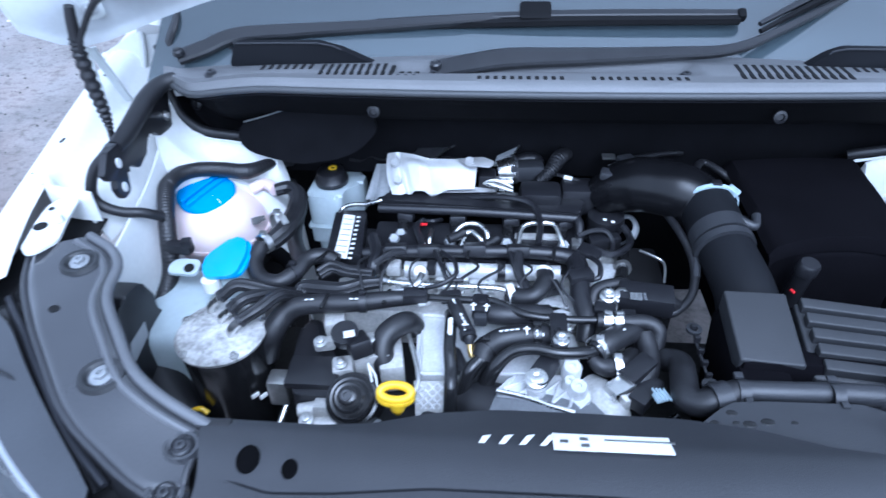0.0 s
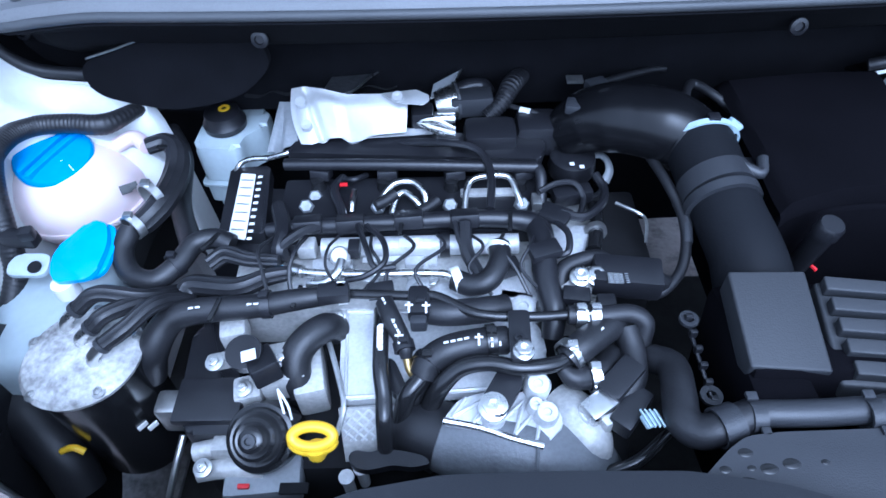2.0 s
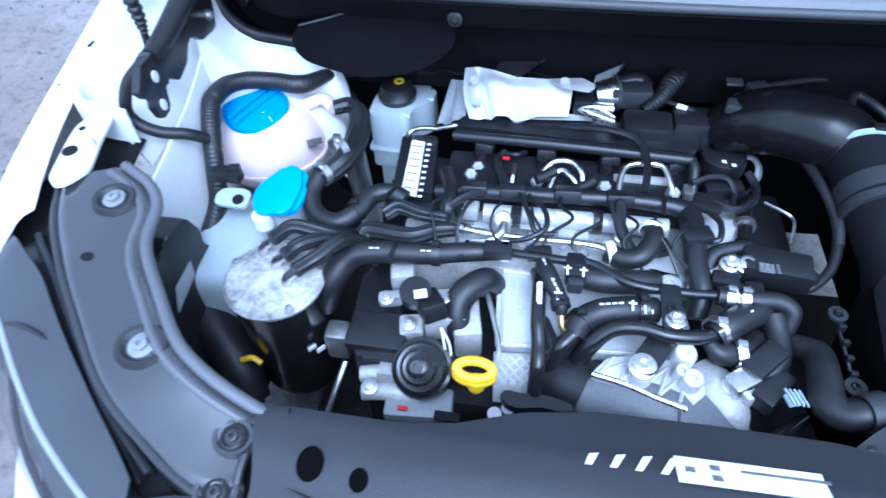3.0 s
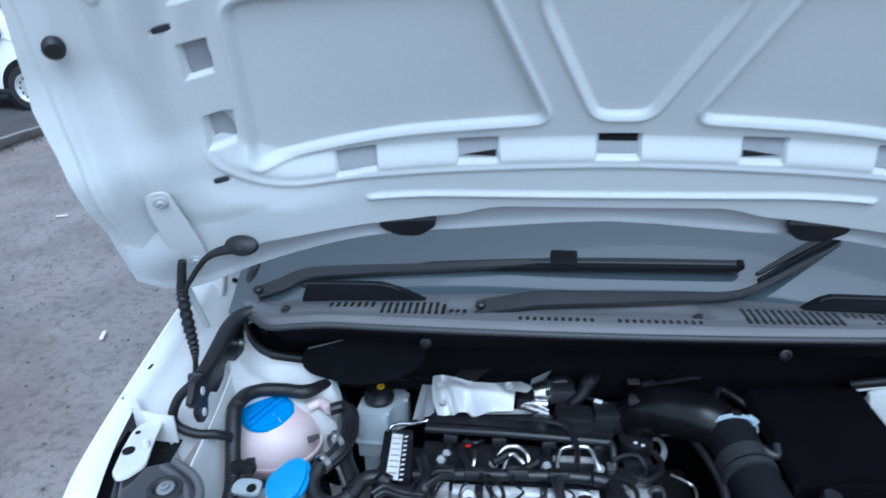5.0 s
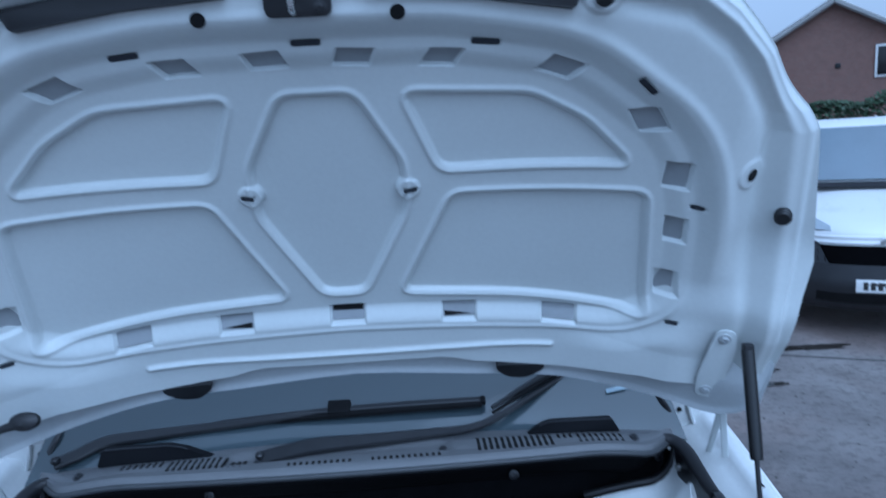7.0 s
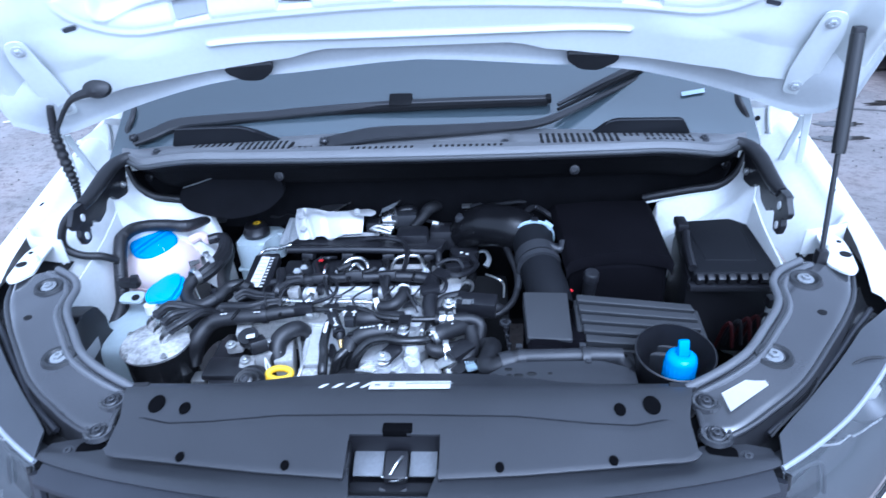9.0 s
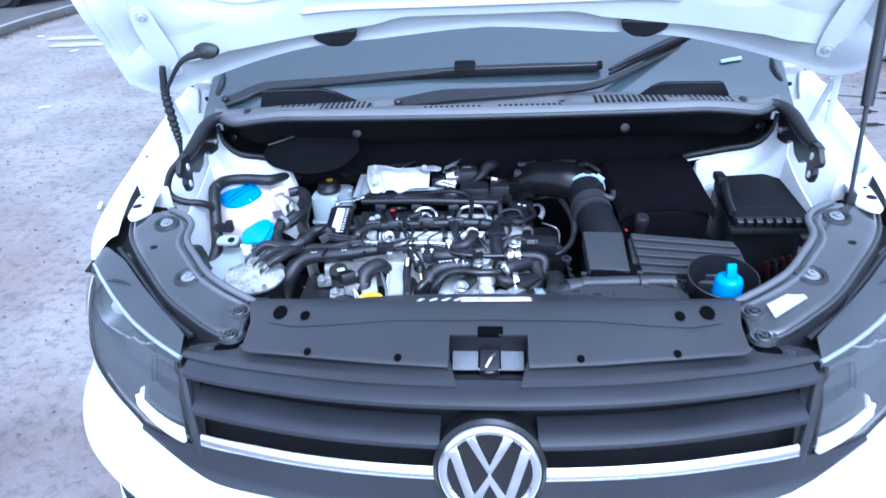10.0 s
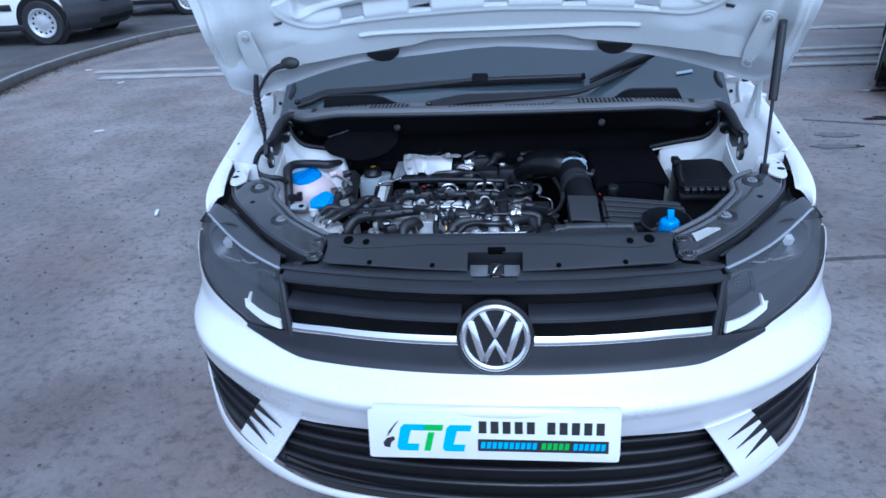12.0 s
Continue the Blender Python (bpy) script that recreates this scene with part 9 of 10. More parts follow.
def cover_pt(u, v):
    """Soft lid: sagging rear, arched front edge and a short drooping flap."""
    v0 = min(1, v)
    p = EB[0].lerp(EB[1], u).lerp(EB[3].lerp(EB[2], u), v0)
    arch = math.sin(math.pi * u) ** 0.8
    p += Vector((0, 0.014 * arch * v0 ** 3, 0.012 * arch * (0.3 + 0.7 * v0) + 0.0015 * noise.noise(p * 22)))
    p.z -= 0.010 * (smoothstep(0.05, 0.0, u) + smoothstep(0.95, 1.0, u) + smoothstep(0.06, 0.0, v0))
    if v > 1:
        p += Vector((0, -0.004 * math.sin(math.pi * min(1, (v - 1) * 6)), -(v - 1) * 0.22))
    return p


part("soft_lid", grid(cover_pt, [0, 0.015, 0.03, 0.05] + steps(0.1, 0.9, 22) + [0.95, 0.97, 0.985, 1], [0, 0.02, 0.05] + steps(0.1, 1, 16) + [1.02, 1.05, 1.09], 0.003), MATT_BLACK, ecu)
part("terminal_post", lathe([(0.0001, 0), (0.017, 0), (0.015, 0.05), (0.010, 0.055), (0.0001, 0.055)], Matrix.Translation((0.34, 0.645, 0.935)), 20), GRAIN, ecu)
part("breather_hose", tube([(0.245, 0.675, 0.985), (0.267, 0.666, 0.98), (0.274, 0.686, 0.985)], 0.007, 10, 4), GRAIN, ecu)

fuse = thing("fuse_box", (0.53, 0.66, 0.80), "black fuse box with a ribbed front edge", "fuse box")
FB = [Vector(q) for q in ((0.513, 0.765, 0.985), (0.652, 0.778, 0.985), (0.652, 0.588, 0.972), (0.502, 0.592, 0.97))]
quad_slab(FB, 0.03, "lid", DUCT, fuse, bevel=0.006)
quad_slab([FB[0].lerp(FB[2], 0.10) + Vector((0, 0, 0.002)), FB[1].lerp(FB[3], 0.10) + Vector((0, 0, 0.002)), FB[2].lerp(FB[0], 0.20) + Vector((0, 0, 0.002)), FB[3].lerp(FB[1], 0.20) + Vector((0, 0, 0.002))], 0.010, "lid_panel", DUCT, fuse, bevel=0.004)
part("lower_box", box(sum(FB, Vector()) / 4 - Vector((0, 0, 0.11)), (0.15, 0.17, 0.17), 0.01, (0, 0, -6)), BLACK, fuse)
for k in range(8):
    a = FB[3].lerp(FB[2], (k + 0.5) / 8)
    part("lid_tooth", box(a + Vector((0, -0.006, -0.009)), (0.0135, 0.014, 0.018), 0.003, (28, 0, 2)), BLACK, fuse)
part("lid_lip", box(FB[3].lerp(FB[2], 0.5) + Vector((0, -0.006, -0.026)), (0.166, 0.020, 0.012), 0.004, (0, 0, -1)), BLACK, fuse)
part("lid_step", box(FB[1].lerp(FB[2], 0.22) + Vector((0.004, 0, -0.010)), (0.022, 0.060, 0.014), 0.004), BLACK, fuse)
part("side_catch", box(FB[0] + Vector((0.004, -0.02, 0.004)), (0.022, 0.040, 0.018), 0.005), BLACK, fuse)
part("side_ridge", tube([FB[0] + Vector((0.006, -0.05, 0.002)), FB[0].lerp(FB[3], 0.6) + Vector((0.002, 0, 0.004)), FB[3] + Vector((0.0, 0.01, 0.004))], 0.008, 8, 5), BLACK, fuse)
part("corner_clip", box(FB[1] + Vector((0.012, -0.03, 0.0)), (0.028, 0.028, 0.016), 0.004), BLACK, fuse)
# red and black leads low beside the lamp
leads = thing("battery_leads", (0.52, 0.47, 0.88), "red and black leads with plugs low beside the fuse box", "leads")
for k in range(5):
    q = Vector((0.557, 0.547, 0.88)).lerp(Vector((0.63, 0.574, 0.88)), k / 4)
    part("lead", tube([q + Vector((0, 0.02, -0.06)), q, q + Vector((0.006, -0.01, 0.014)), q + Vector((0.012, -0.02, -0.03))], 0.0036, 8, 5), DARK_RED if k in (0, 2, 3) else RUBBER, leads)
part("lead_plug", box((0.629, 0.537, 0.945), (0.03, 0.02, 0.02), 0.003), BLACK, leads)

# washer funnel with a blue-capped bottle neck
fun = thing("filler_funnel", (0.43, 0.33, 0.90), "black open funnel round a blue capped neck", "funnel")
FCN = Vector((0.407, 0.362, 0.975))
part("funnel", lathe([(0.040, -0.10), (0.048, -0.06), (0.056, -0.02), (0.060, 0.004), (0.0575, 0.005), (0.052, -0.02), (0.044, -0.06), (0.036, -0.10)], Matrix.Translation(FCN) @ pose(0, 0, 0, 10, 0, 0) @ Matrix.Diagonal((1, 0.95, 1, 1)), 40), BLACK, fun)
part("funnel_floor", lathe([(0.0001, -0.105), (0.045, -0.105), (0.045, -0.098), (0.0001, -0.098)], Matrix.Translation(FCN), 30), BLACK, fun)
NK = Vector((0.409, 0.34, 0.97))
neck = part("blue_cap", lathe([(0.0001, -0.09), (0.0225, -0.09), (0.0230, -0.03), (0.0230, 0.012), (0.0215, 0.018), (0.017, 0.022), (0.011, 0.023), (0.010, 0.021), (0.0001, 0.021)], Matrix.Translation(NK), 36), BLUE, fun, "bright blue bottle cap with a pull tab")
for k in range(20):
    a = 2 * math.pi * k / 20
    part("cap_rib", box(NK + Vector((0.0229 * math.cos(a), 0.0229 * math.sin(a), -0.012)), (0.0016, 0.0022, 0.034), 0.0004, (0, 0, math.degrees(a))), BLUE, neck)
part("cap_tab", box(NK + Vector((0.001, 0.002, 0.032)), (0.016, 0.008, 0.026), 0.003, (-18, 0, 4)), BLUE, neck)

lowhose = thing("inner_wing_hose", (-0.55, 0.42, 0.75), "black drain hose with a yellow ring low in the corner", "hose")
part("drain_hose", tube([(-0.629, 0.51, 0.8), (-0.599, 0.482, 0.78), (-0.559, 0.446, 0.76), (-0.537, 0.413, 0.72)], [0.03, 0.035, 0.03, 0.026], 18, 6), RUBBER, lowhose)
part("yellow_ring", tube([(-0.539, 0.434, 0.79), (-0.523, 0.435, 0.797), (-0.512, 0.433, 0.79)], 0.004, 8, 5), YELLOW, lowhose)

# ---- yard: kerb, drain, litter, parked vans, house ----
KERB_LINE = [(-30.0, -4.6), (0.0, -5.75), (6.0, -6.30), (7.4, -6.57), (8.4, -6.62), (9.2, -6.55), (10.2, -6.36), (11.2, -5.88), (12.2, -5.05), (13.4, -3.9)]


def kerb_x(y):
    """The kerb bends away behind the van."""
    return curve(y, KERB_LINE)


verge = part("verge", slab([(kerb_x(y) - 0.05, y) for y in [-30, 0, 3] + steps(6, 13.4, 22)] + [(-1.0, 16), (-1.0, 60), (-60, 60), (-60, -30)], 0.10, Matrix.Translation((0, 0, 0.0)), 0.004), VERGE, None)
tagged(verge, "raised dark asphalt strip behind the kerb", "pavement", kind="structure")
kerb = thing("kerb", (-6.40, 8.0, 0), "stained concrete kerb stones with a pale top edge", "kerb", kind="structure")
y = 2.0
for k in range(20):
    x0, y0 = kerb_x(y), y
    while math.hypot(kerb_x(y) - x0, y - y0) < 0.72:
        y += 0.02
    x1, y1 = kerb_x(y), y
    turn_ = math.degrees(math.atan2(y1 - y0, x1 - x0)) - 90
    part("kerb_stone", box(((x0 + x1) / 2 - 0.03, (y0 + y1) / 2, 0.052 + 0.003 * math.sin(k * 1.3)), (0.12, 0.715, 0.115), 0.012, (0, 0, turn_)), KERB, kerb)
    part("pale_edge", box(((x0 + x1) / 2 - 0.012, (y0 + y1) / 2, 0.108 + 0.003 * math.sin(k * 1.3)), (0.055, 0.71, 0.010), 0.004, (0, 0, turn_)), KERB_EDGE, kerb)
# leaf dirt swept against the foot of the kerb
rnd = random.Random(11)
dv, df = [], []
for k in range(2200):
    y = rnd.uniform(4.5, 13.0)
    x = kerb_x(y) + 0.02 + abs(rnd.gauss(0, 0.10))
    r = rnd.uniform(0.008, 0.030)
    a, z = rnd.uniform(0, 6.28), ground_height(x, y) + 0.006 + 0.05 * math.exp(-abs(x - kerb_x(y)) / 0.04) * rnd.random()
    b0 = len(dv)
    dv += [(x + r * math.cos(a + q) * w_, y + r * math.sin(a + q) * w_, z + 0.010 * rnd.random()) for q, w_ in ((0, 1), (1.57, 0.55), (3.14, 1), (4.71, 0.55))]
    df.append((b0, b0 + 1, b0 + 2, b0 + 3))
me = bpy.data.meshes.new("leaf_dirt")
me.from_pydata(dv, [], df)
me.materials.append(mat("brown_leaf_dirt", (0.055, 0.042, 0.034), 0.85, var=0.5, scale=30, bump=0.1, tint=(0.12, 0.085, 0.06)))
tagged(new("leaf_dirt", me), "brown dirt and dead leaves along the kerb", "leaf litter", kind="stuff")
PALE = mat("pale_concrete", (0.36, 0.36, 0.35), 0.8, var=0.2, scale=4, fine=60, bump=0.4)
drain = thing("drain_channel", (0, 7.2, 0), "pale concrete edging of a yard drain", "drain", kind="structure")
for y, x0, x1, w in ((7.46, -5.7, 9.0, 0.14), (7.05, -5.4, 9.0, 0.16), (8.95, 3.0, 14.0, 0.22), (6.55, 3.2, 12.0, 0.12)):
    n = int((x1 - x0) / 0.9)
    for k in range(n):
        part("edging_block", box((x0 + 0.9 * (k + 0.5), y + 0.01 * math.sin(k * 1.7), 0.004), (0.89, w, 0.02), 0.006, (0, 0, 0.5 * math.sin(k))), PALE, drain)
for k, (x, y, a) in enumerate(((-3.887, 4.538, 20), (-4.9, 6.7, 60), (-2.3, 2.6, 110), (-5.9, 7.6, 10), (3.1, 2.9, 35))):
    lit = thing("litter_scrap", (x, y, 0.0), "small white scrap of litter on the asphalt", "litter", "litter scraps")
    part("scrap", box((x, y, 0.012), (0.09, 0.02, 0.008), 0.003, (0, 0, a)), LABEL, lit)
# shallow puddles and an old joint in the asphalt
PUDDLE = mat("brown_puddle_water", (0.030, 0.026, 0.023), 0.07, var=0.3, scale=3, bump=0.0, rvar=0.03)
for k, (cx, cy, rx, ry) in enumerate(((2.62, 4.02, 0.20, 0.075), (2.52, 3.74, 0.24, 0.060), (3.35, 4.44, 0.36, 0.08), (3.6, 5.35, 0.22, 0.05))):
    pud = thing("puddle", (cx, cy, 0), "thin brown puddle in a hollow of the asphalt", "puddle", "puddles", kind="structure")
    ring_p = []
    for q in range(40):
        a = 2 * math.pi * q / 40
        f = 0.75 + 0.55 * noise.noise(Vector((3 * math.cos(a) + 7 * k, 3 * math.sin(a), k * 3.1)))
        ring_p.append((cx + rx * f * math.cos(a), cy + ry * f * math.sin(a)))
    part("water_skin", slab(ring_p, 0.003, Matrix.Translation((0, 0, ground_height(cx, cy) + 0.003)), 0), PUDDLE, pud)
joint = thing("asphalt_joint", (2.5, 3.0, 0), "dark mossy joint between two asphalt patches", "joint", kind="structure")
for pts_ in (((1.2, 1.90), (1.66, 1.95), (2.0, 2.01), (2.7, 2.10), (3.6, 2.16)), ((2.55, 4.46), (3.04, 4.28), (3.35, 4.17), (3.63, 4.03), (4.2, 3.84), (4.9, 3.7))):
    part("joint_line", ribbon([(a, b + 0.012 * math.sin(a * 9), ground_height(a, b) + 0.003) for a, b in pts_], [0.035] * len(pts_), 0.006, (0, 0, 1)), VERGE, joint)
# loose grit, thicker beside the car
rnd = random.Random(5)
gv, gf = [], []
for k in range(2600):
    x, y = rnd.uniform(-4.5, 4.5), rnd.uniform(-1.5, 7.0)
    if abs(x) < 0.9 and y > 0:
        continue
    r = rnd.uniform(0.003, 0.011)
    z = ground_height(x, y) + r * 0.3
    b0 = len(gv)
    gv += [(x + r * rnd.uniform(0.7, 1.3), y, z), (x - r, y + r * rnd.uniform(-0.6, 0.6), z), (x, y + r, z), (x, y - r * rnd.uniform(0.7, 1.3), z), (x, y, z + r * 0.8)]
    gf += [(b0, b0 + 2, b0 + 4), (b0 + 2, b0 + 1, b0 + 4), (b0 + 1, b0 + 3, b0 + 4), (b0 + 3, b0, b0 + 4)]
me = bpy.data.meshes.new("grit")
me.from_pydata(gv, [], gf)
me.materials.append(mat("grit_stone", (0.10, 0.095, 0.09), 0.8, var=0.4, scale=40, bump=0.2))
tagged(new("grit", me), "loose dark grit scattered over the yard asphalt", "grit", kind="stuff")


def van_body(m, wid, prof, arches, mtl, parent, name):
    """Side profile (x, z) swept across the width with rounded shoulders; arches are dark discs laid on."""
    bm = bmesh.new()
    rows = []
    for v, inset in ((-1, 0.05), (-0.985, 0.02), (-0.94, 0.0), (0.94, 0.0), (0.985, 0.02), (1, 0.05)):
        row = []
        for x, z in prof:
            k = max(0, (z - 0.95)) * 0.10
            cx, cz = 0.5 * (prof[0][0] + prof[len(prof) // 2][0]), 0.9
            row.append(bm.verts.new(m @ Vector((cx + (x - cx) * (1 - inset * 0.5), v * (wid / 2 - k), cz + (z - cz) * (1 - inset * 0.6)))))
        rows.append(row)
    n = len(prof)
    for a, b in zip(rows, rows[1:]):
        for j in range(n):
            bm.faces.new((a[j], a[(j + 1) % n], b[(j + 1) % n], b[j]))
    bm.faces.new(rows[0])
    bm.faces.new(rows[-1][::-1])
    return part(name, bm, mtl, parent)


PROFILE = [(-2.15, 0.35), (-2.20, 0.70), (-2.18, 1.60), (-2.10, 1.80), (-1.9, 1.86), (0.55, 1.86), (0.80, 1.80), (1.30, 1.25), (1.36, 1.18), (1.62, 1.00), (1.72, 0.80), (1.72, 0.42), (1.66, 0.28), (-2.0, 0.28)]
NOSE_LINE = [(0.22, 2.10), (0.30, 2.19), (0.45, 2.25), (0.62, 2.23), (0.80, 2.17), (0.88, 2.14), (0.93, 2.08), (0.98, 1.96), (1.06, 1.74), (1.13, 1.52), (1.19, 1.34)]


def nose_part(m, proud, fn):
    """A patch of a parked van's nose; fn gives its place across and its height."""
    def at(u, w_):
        y, z = fn(u, w_)
        return m @ Vector((lerp(z, NOSE_LINE) - 0.52 * min(1, abs(y) / 0.93) ** 3.6 + proud, y, z))
    return at


def parked_van(at, turn, label, wide=1.0, tyre=1.0, plate=True):
    """A panel van, its front along its own +x."""
    m = pose(at[0], at[1], at[2], 0, 0, turn) @ Matrix.Diagonal((1, wide, 1, 1))
    v = thing("parked_van", at, label, "van", "parked vans")
    van_body(m, 1.86, PROFILE, None, WHITE, v, "body")
    for s in (-1, 1):
        for x in (1.32, -1.30):
            mw = m @ pose(x, s * 0.845, 0.315 * tyre, 90, 0, 0) @ Matrix.Diagonal((tyre, tyre, 1, 1))
            w = part("wheel", lathe([(0.19, -0.11), (0.29, -0.115), (0.312, -0.08), (0.315, 0.08), (0.29, 0.115), (0.19, 0.11)], mw, 36), TYRE, v, "black tyre with a pale steel rim")
            mf = m @ pose(x, s * 0.962, 0.315 * tyre, 90 if s < 0 else -90, 0, 0) @ Matrix.Diagonal((tyre, tyre, 1, 1))
            part("rim", lathe([(0.0001, -0.01), (0.06, -0.008), (0.10, -0.025), (0.17, -0.02), (0.195, 0.005), (0.205, 0.004), (0.205, -0.05)], mf, 36), RIM, w)
            for k in range(12):
                a = 2 * math.pi * k / 12
                part("rim_hole", lathe([(0.0001, 0), (0.017, 0), (0.017, 0.004), (0.0001, 0.004)], mf @ Matrix.Translation((0.143 * math.cos(a), 0.143 * math.sin(a), -0.0205)), 10), DARK, w)
            # Dark disc laid on the flank where the arch would open.
            part("wheel_arch", lathe([(0.0001, 0), (0.385, 0), (0.385, 0.012), (0.36, 0.016), (0.0001, 0.016)], m @ pose(x, s * 0.925, 0.33 * tyre, 90 if s < 0 else -90, 0, 0) @ Matrix.Translation((0, 0, -0.006)) @ Matrix.Diagonal((tyre, tyre, 1, 1)), 40), DARK, v)
        part("sill", box(m @ Vector((0, s * 0.925, 0.30)), (2.0, 0.03, 0.10), 0.01, (0, 0, turn)), BLACK, v)
        part("side_window", box(m @ Vector((0.45, s * 0.870, 1.47)), (0.75, 0.02, 0.42), 0.01, (s * 6, 0, turn)), GLOSS, v)
        part("rubbing_strip", box(m @ Vector((0.0, s * 0.935, 0.62)), (1.7, 0.02, 0.10), 0.008, (0, 0, turn)), BLACK, v)
        part("door_handle", box(m @ Vector((0.20, s * 0.935, 1.02)), (0.16, 0.03, 0.03), 0.008, (0, 0, turn)), BLACK, v)
        lamp = part("headlight", grid(nose_part(m, 0.005, lambda u, w_: (s * (0.50 + 0.27 * u), 0.885 + 0.004 * u + (0.035 + 0.105 * u) * w_)), steps(0, 1, 12), steps(0, 1, 6), -0.012 * s), PARK_LENS, v, "pale clear headlight")
        part("headlight_frame", tube([Vector(nose_part(m, 0.008, lambda u, w_: (s * (0.50 + 0.26 * u), 0.887 + 0.035 * max(0, w_)))(u, w_)) for u, w_ in ((1, 0), (0.7, 0), (0.35, 0), (0.0, 0.2))], 0.008, 8, 3), BLACK, lamp)
        part("bumper_corner", grid(nose_part(m, 0.006, lambda u, w_: (s * (0.50 + 0.10 * w_ + (0.425 - 0.10 * w_) * u), 0.60 + (0.19 + 0.055 * u) * w_)), steps(0, 1, 14), steps(0, 1, 8), -0.02 * s), GRAIN, v)
        part("door_mirror", box(m @ Vector((1.02, s * 1.02, 1.22)), (0.10, 0.20, 0.20), 0.04, (0, 0, turn)), BLACK, v)
    part("windscreen", grid(lambda u, w_: m @ Vector((1.315 - 0.50 * w_ + 0.012, 0.80 * u * (1 - 0.07 * w_), 1.255 + 0.535 * w_ + 0.012)), steps(-1, 1, 8), steps(0.02, 0.94, 8), 0.004), PARK_GLASS, v, "blue-grey windscreen")
    part("screen_base", box(m @ Vector((1.36, 0, 1.225)), (0.10, 1.55, 0.03), 0.008, (0, 20, turn)), BLACK, v)
    part("nose", grid(nose_part(m, 0.0, lambda u, w_: (0.925 * u, 0.62 + 0.57 * w_)), steps(-1, 1, 32), steps(0, 1, 18), -0.01), WHITE, v)
    bp = part("front_bumper", grid(nose_part(m, 0.01, lambda u, w_: (0.925 * u, 0.22 + 0.40 * w_)), steps(-1, 1, 32), steps(0, 1, 10), -0.02), GRAIN, v, "dark grey plastic front bumper")
    part("grille", grid(nose_part(m, 0.006, lambda u, w_: (0.60 * u, 0.57 + 0.200 * w_)), steps(-1, 1, 20), steps(0, 1, 6), -0.02), HOLE, v)
    part("lower_grille", grid(nose_part(m, 0.014, lambda u, w_: (0.60 * u, 0.29 + 0.09 * w_)), steps(-1, 1, 20), steps(0, 1, 4), -0.02), DARK, bp)
    for dz in (0.838, 0.792):
        part("grille_bar", tube([Vector(nose_part(m, 0.006, lambda u, w_: (0.66 * u, dz))(u, 0)) for u in steps(-1, 1, 12)], 0.017, 8, 2), WHITE, v)
    for s in (-1, 1):
        part("chevron", box(m @ Vector((2.225, s * 0.05, 0.83)), (0.014, 0.10, 0.030), 0.004, (s * -32, 0, turn)), ZINC, v)
    if not plate:
        return v
    pl = part("number_plate", box(m @ Vector((2.272, 0, 0.45)), (0.01, 0.50, 0.11), 0.004, (0, 0, turn)), LABEL, v)
    for y0 in (-0.20, -0.148, -0.096, -0.044, 0.05, 0.102, 0.154):
        part("plate_bar", box(m @ Vector((2.278, (y0 + 0.02) / wide, 0.45)), (0.004, 0.034, 0.065), 0.001, (0, 0, turn)), PRINT, pl)
    return v


parked_van((5.06, 6.46, 0), -118, "white panel van with a dark grey bumper facing the camera", wide=0.85)
parked_van((-9.09, 10.27, 0.10), 4, "white van parked side-on behind the kerb", tyre=1.14, plate=False)
parked_van((-8.2, 13.9, 0.10), 2, "white van parked side-on further back", plate=False)

# brick house with a gable, and a hedge before it
def brickwork():
    m = mat("red_brown_brick", (0.20, 0.115, 0.09), 0.85, var=0.2, scale=2, fine=40, bump=0.2)
    nt = m.node_tree
    b = nt.nodes["Principled BSDF"]
    br = nt.nodes.new("ShaderNodeTexBrick")
    br.inputs["Color1"].default_value, br.inputs["Color2"].default_value, br.inputs["Mortar"].default_value = (0.22, 0.12, 0.095, 1), (0.17, 0.095, 0.075, 1), (0.28, 0.25, 0.22, 1)
    br.inputs["Scale"].default_value = 4.5
    br.inputs["Mortar Size"].default_value = 0.012
    tc = nt.nodes["Texture Coordinate"]
    sep, cmb = nt.nodes.new("ShaderNodeSeparateXYZ"), nt.nodes.new("ShaderNodeCombineXYZ")
    nt.links.new(tc.outputs["Object"], sep.inputs[0])
    nt.links.new(sep.outputs["X"], cmb.inputs["X"])
    nt.links.new(sep.outputs["Z"], cmb.inputs["Y"])
    nt.links.new(cmb.outputs[0], br.inputs["Vector"])
    nt.links.new(br.outputs["Color"], b.inputs["Base Color"])
    return m


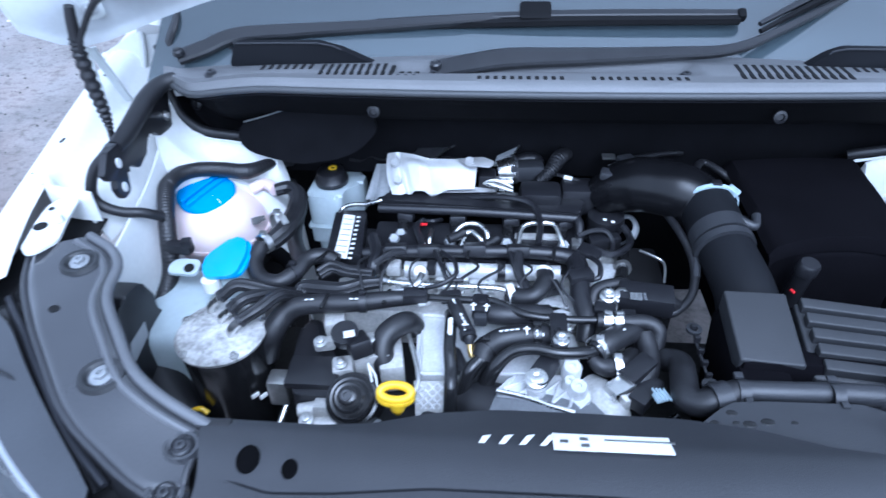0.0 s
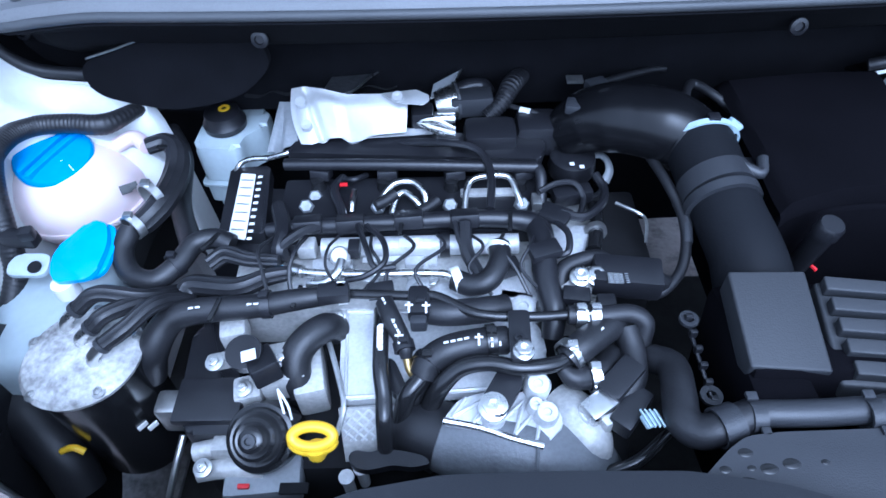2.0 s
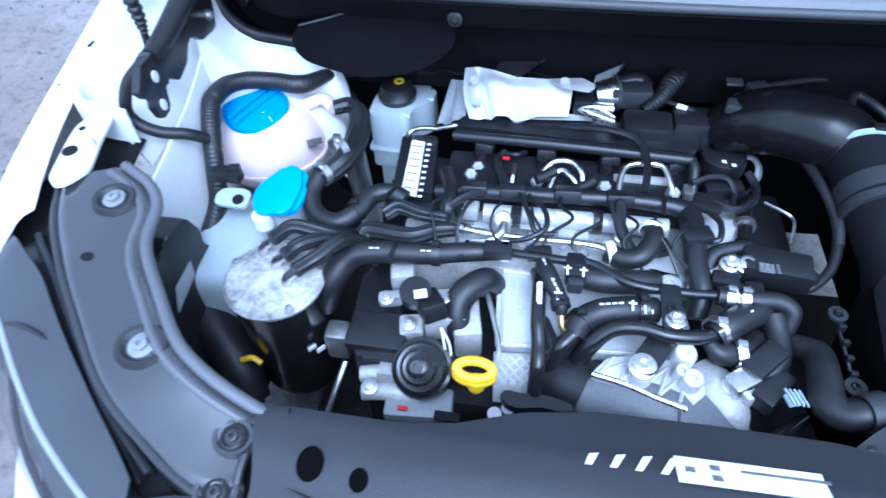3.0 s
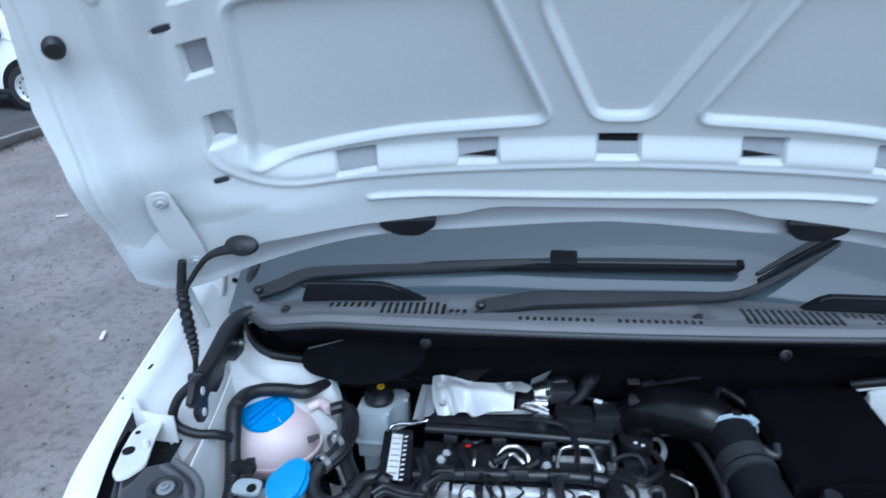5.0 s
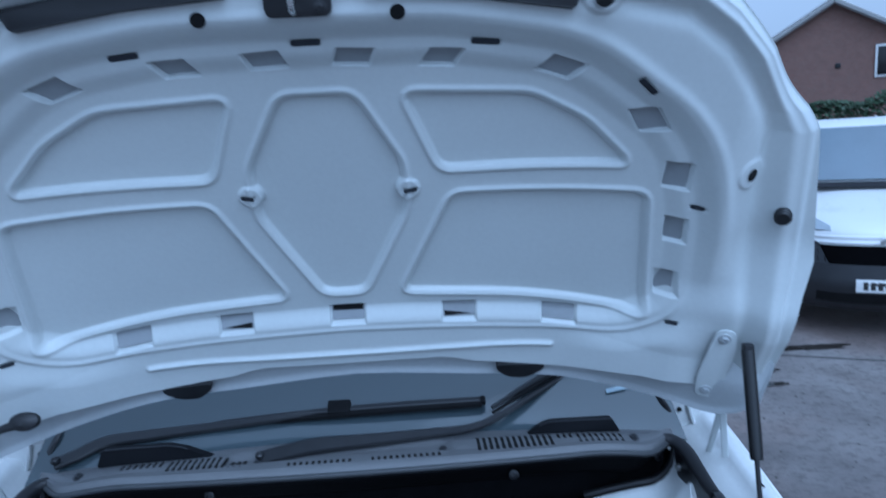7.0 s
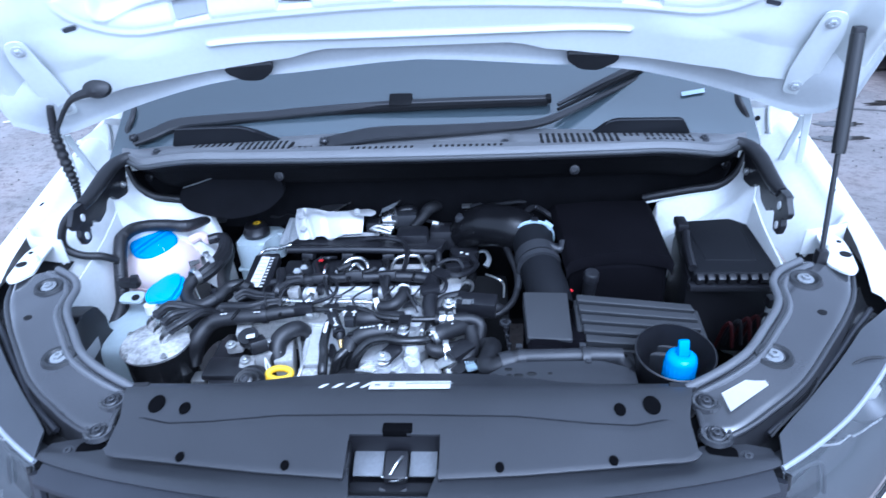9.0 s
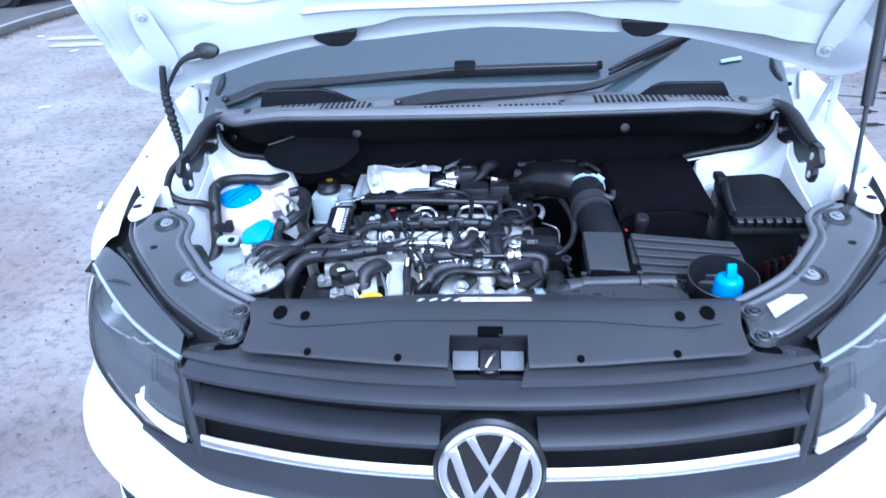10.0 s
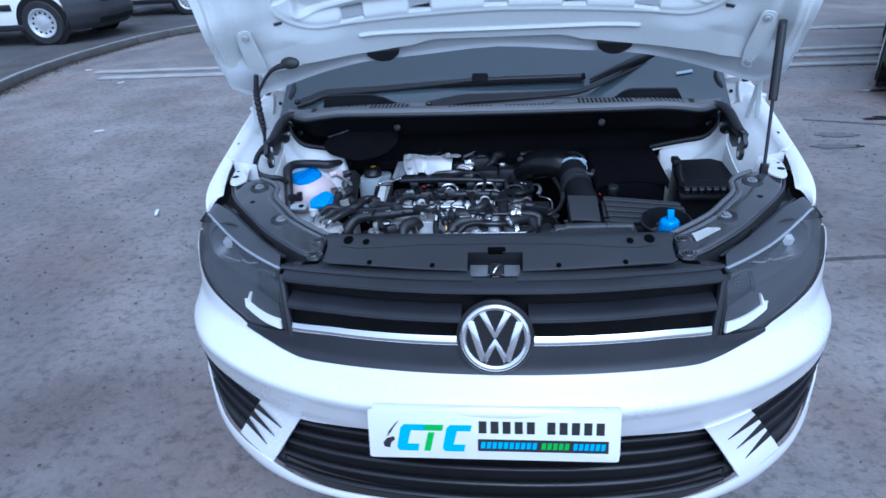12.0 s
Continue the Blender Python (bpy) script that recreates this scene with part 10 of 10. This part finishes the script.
BRICK = brickwork()
TILE = mat("dark_roof_tile", (0.10, 0.085, 0.08), 0.8, var=0.3, scale=3, fine=12, bump=0.4)
house = thing("house", (19.97, 29.0, 0), "red-brown brick house with a pale bargeboard gable", "house")
H = pose(19.97, 29.0, 0, 0, 0, -34)
gable = [(-4.6, 0), (4.6, 0), (4.6, 4.75), (0, 7.55), (-4.6, 4.75)]
part("gable_wall", slab(gable, 9.0, H @ pose(0, 9.0, 0, 90, 0, 0), 0), BRICK, house, smooth=False)
for s in (-1, 1):
    part("roof_slope", grid(lambda u, v: H @ Vector((s * 5.0 * u, -0.3 + 9.6 * v, 7.72 - 3.04 * u)), steps(0, 1, 10), steps(0, 1, 10), 0.08), TILE, house)
    part("bargeboard", tube([H @ Vector((0, -0.30, 7.62)), H @ Vector((s * 2.5, -0.30, 6.10)), H @ Vector((s * 5.0, -0.30, 4.58))], 0.13, 6, 3), PALE, house)
for x, z in ((2.35, 4.75), (-2.4, 1.6), (2.4, 1.6)):
    win = part("window", box(H @ Vector((x, -0.01, z)), (1.35, 0.10, 1.45), 0.02, (0, 0, -34)), LABEL, house, "white framed window")
    for s in (-1, 1):
        part("pane", box(H @ Vector((x + s * 0.32, -0.05, z)), (0.52, 0.04, 1.25), 0.01, (0, 0, -34)), GLOSS, win)
part("wall_vent", box(H @ Vector((0.25, -0.02, 4.7)), (0.22, 0.06, 0.22), 0.02, (0, 0, -34)), BLACK, house)

LEAF = mat("hedge_leaf", (0.045, 0.075, 0.035), 0.6, var=0.5, scale=3, fine=8, bump=0.0)
hedge = thing("hedge", (15, 21, 0), "dark green overgrown hedge before the house", "hedge", kind="stuff")
rnd = random.Random(9)
hv, hf = [], []
for k in range(16000):
    t = rnd.random()
    cx, cy = 11.5 + 13 * t, 23.5 - 8.0 * t
    top = 2.7 + 0.55 * noise.noise(Vector((t * 9, 0, 0))) + 0.25 * noise.noise(Vector((t * 31, 4, 0)))
    z = top * (1 - rnd.random() ** 2 * 0.9)
    a = rnd.uniform(0, 6.28)
    rr = 0.55 * (1 - 0.5 * (z / top) ** 4) * rnd.uniform(0.6, 1.0)
    c = Vector((cx + rr * math.cos(a), cy + rr * math.sin(a), z))
    r = rnd.uniform(0.05, 0.13)
    u = Vector((rnd.uniform(-1, 1), rnd.uniform(-1, 1), rnd.uniform(-0.6, 0.6))).normalized()
    w = u.orthogonal().normalized()
    b0 = len(hv)
    hv += [c + u * r, c + w * r * 0.55, c - u * r, c - w * r * 0.55]
    hf.append((b0, b0 + 1, b0 + 2, b0 + 3))
me = bpy.data.meshes.new("leaves")
me.from_pydata([tuple(q - Vector((15, 21, 0))) for q in hv], [], hf)
me.materials.append(LEAF)
leaves = new("leaves", me)
leaves.parent = hedge
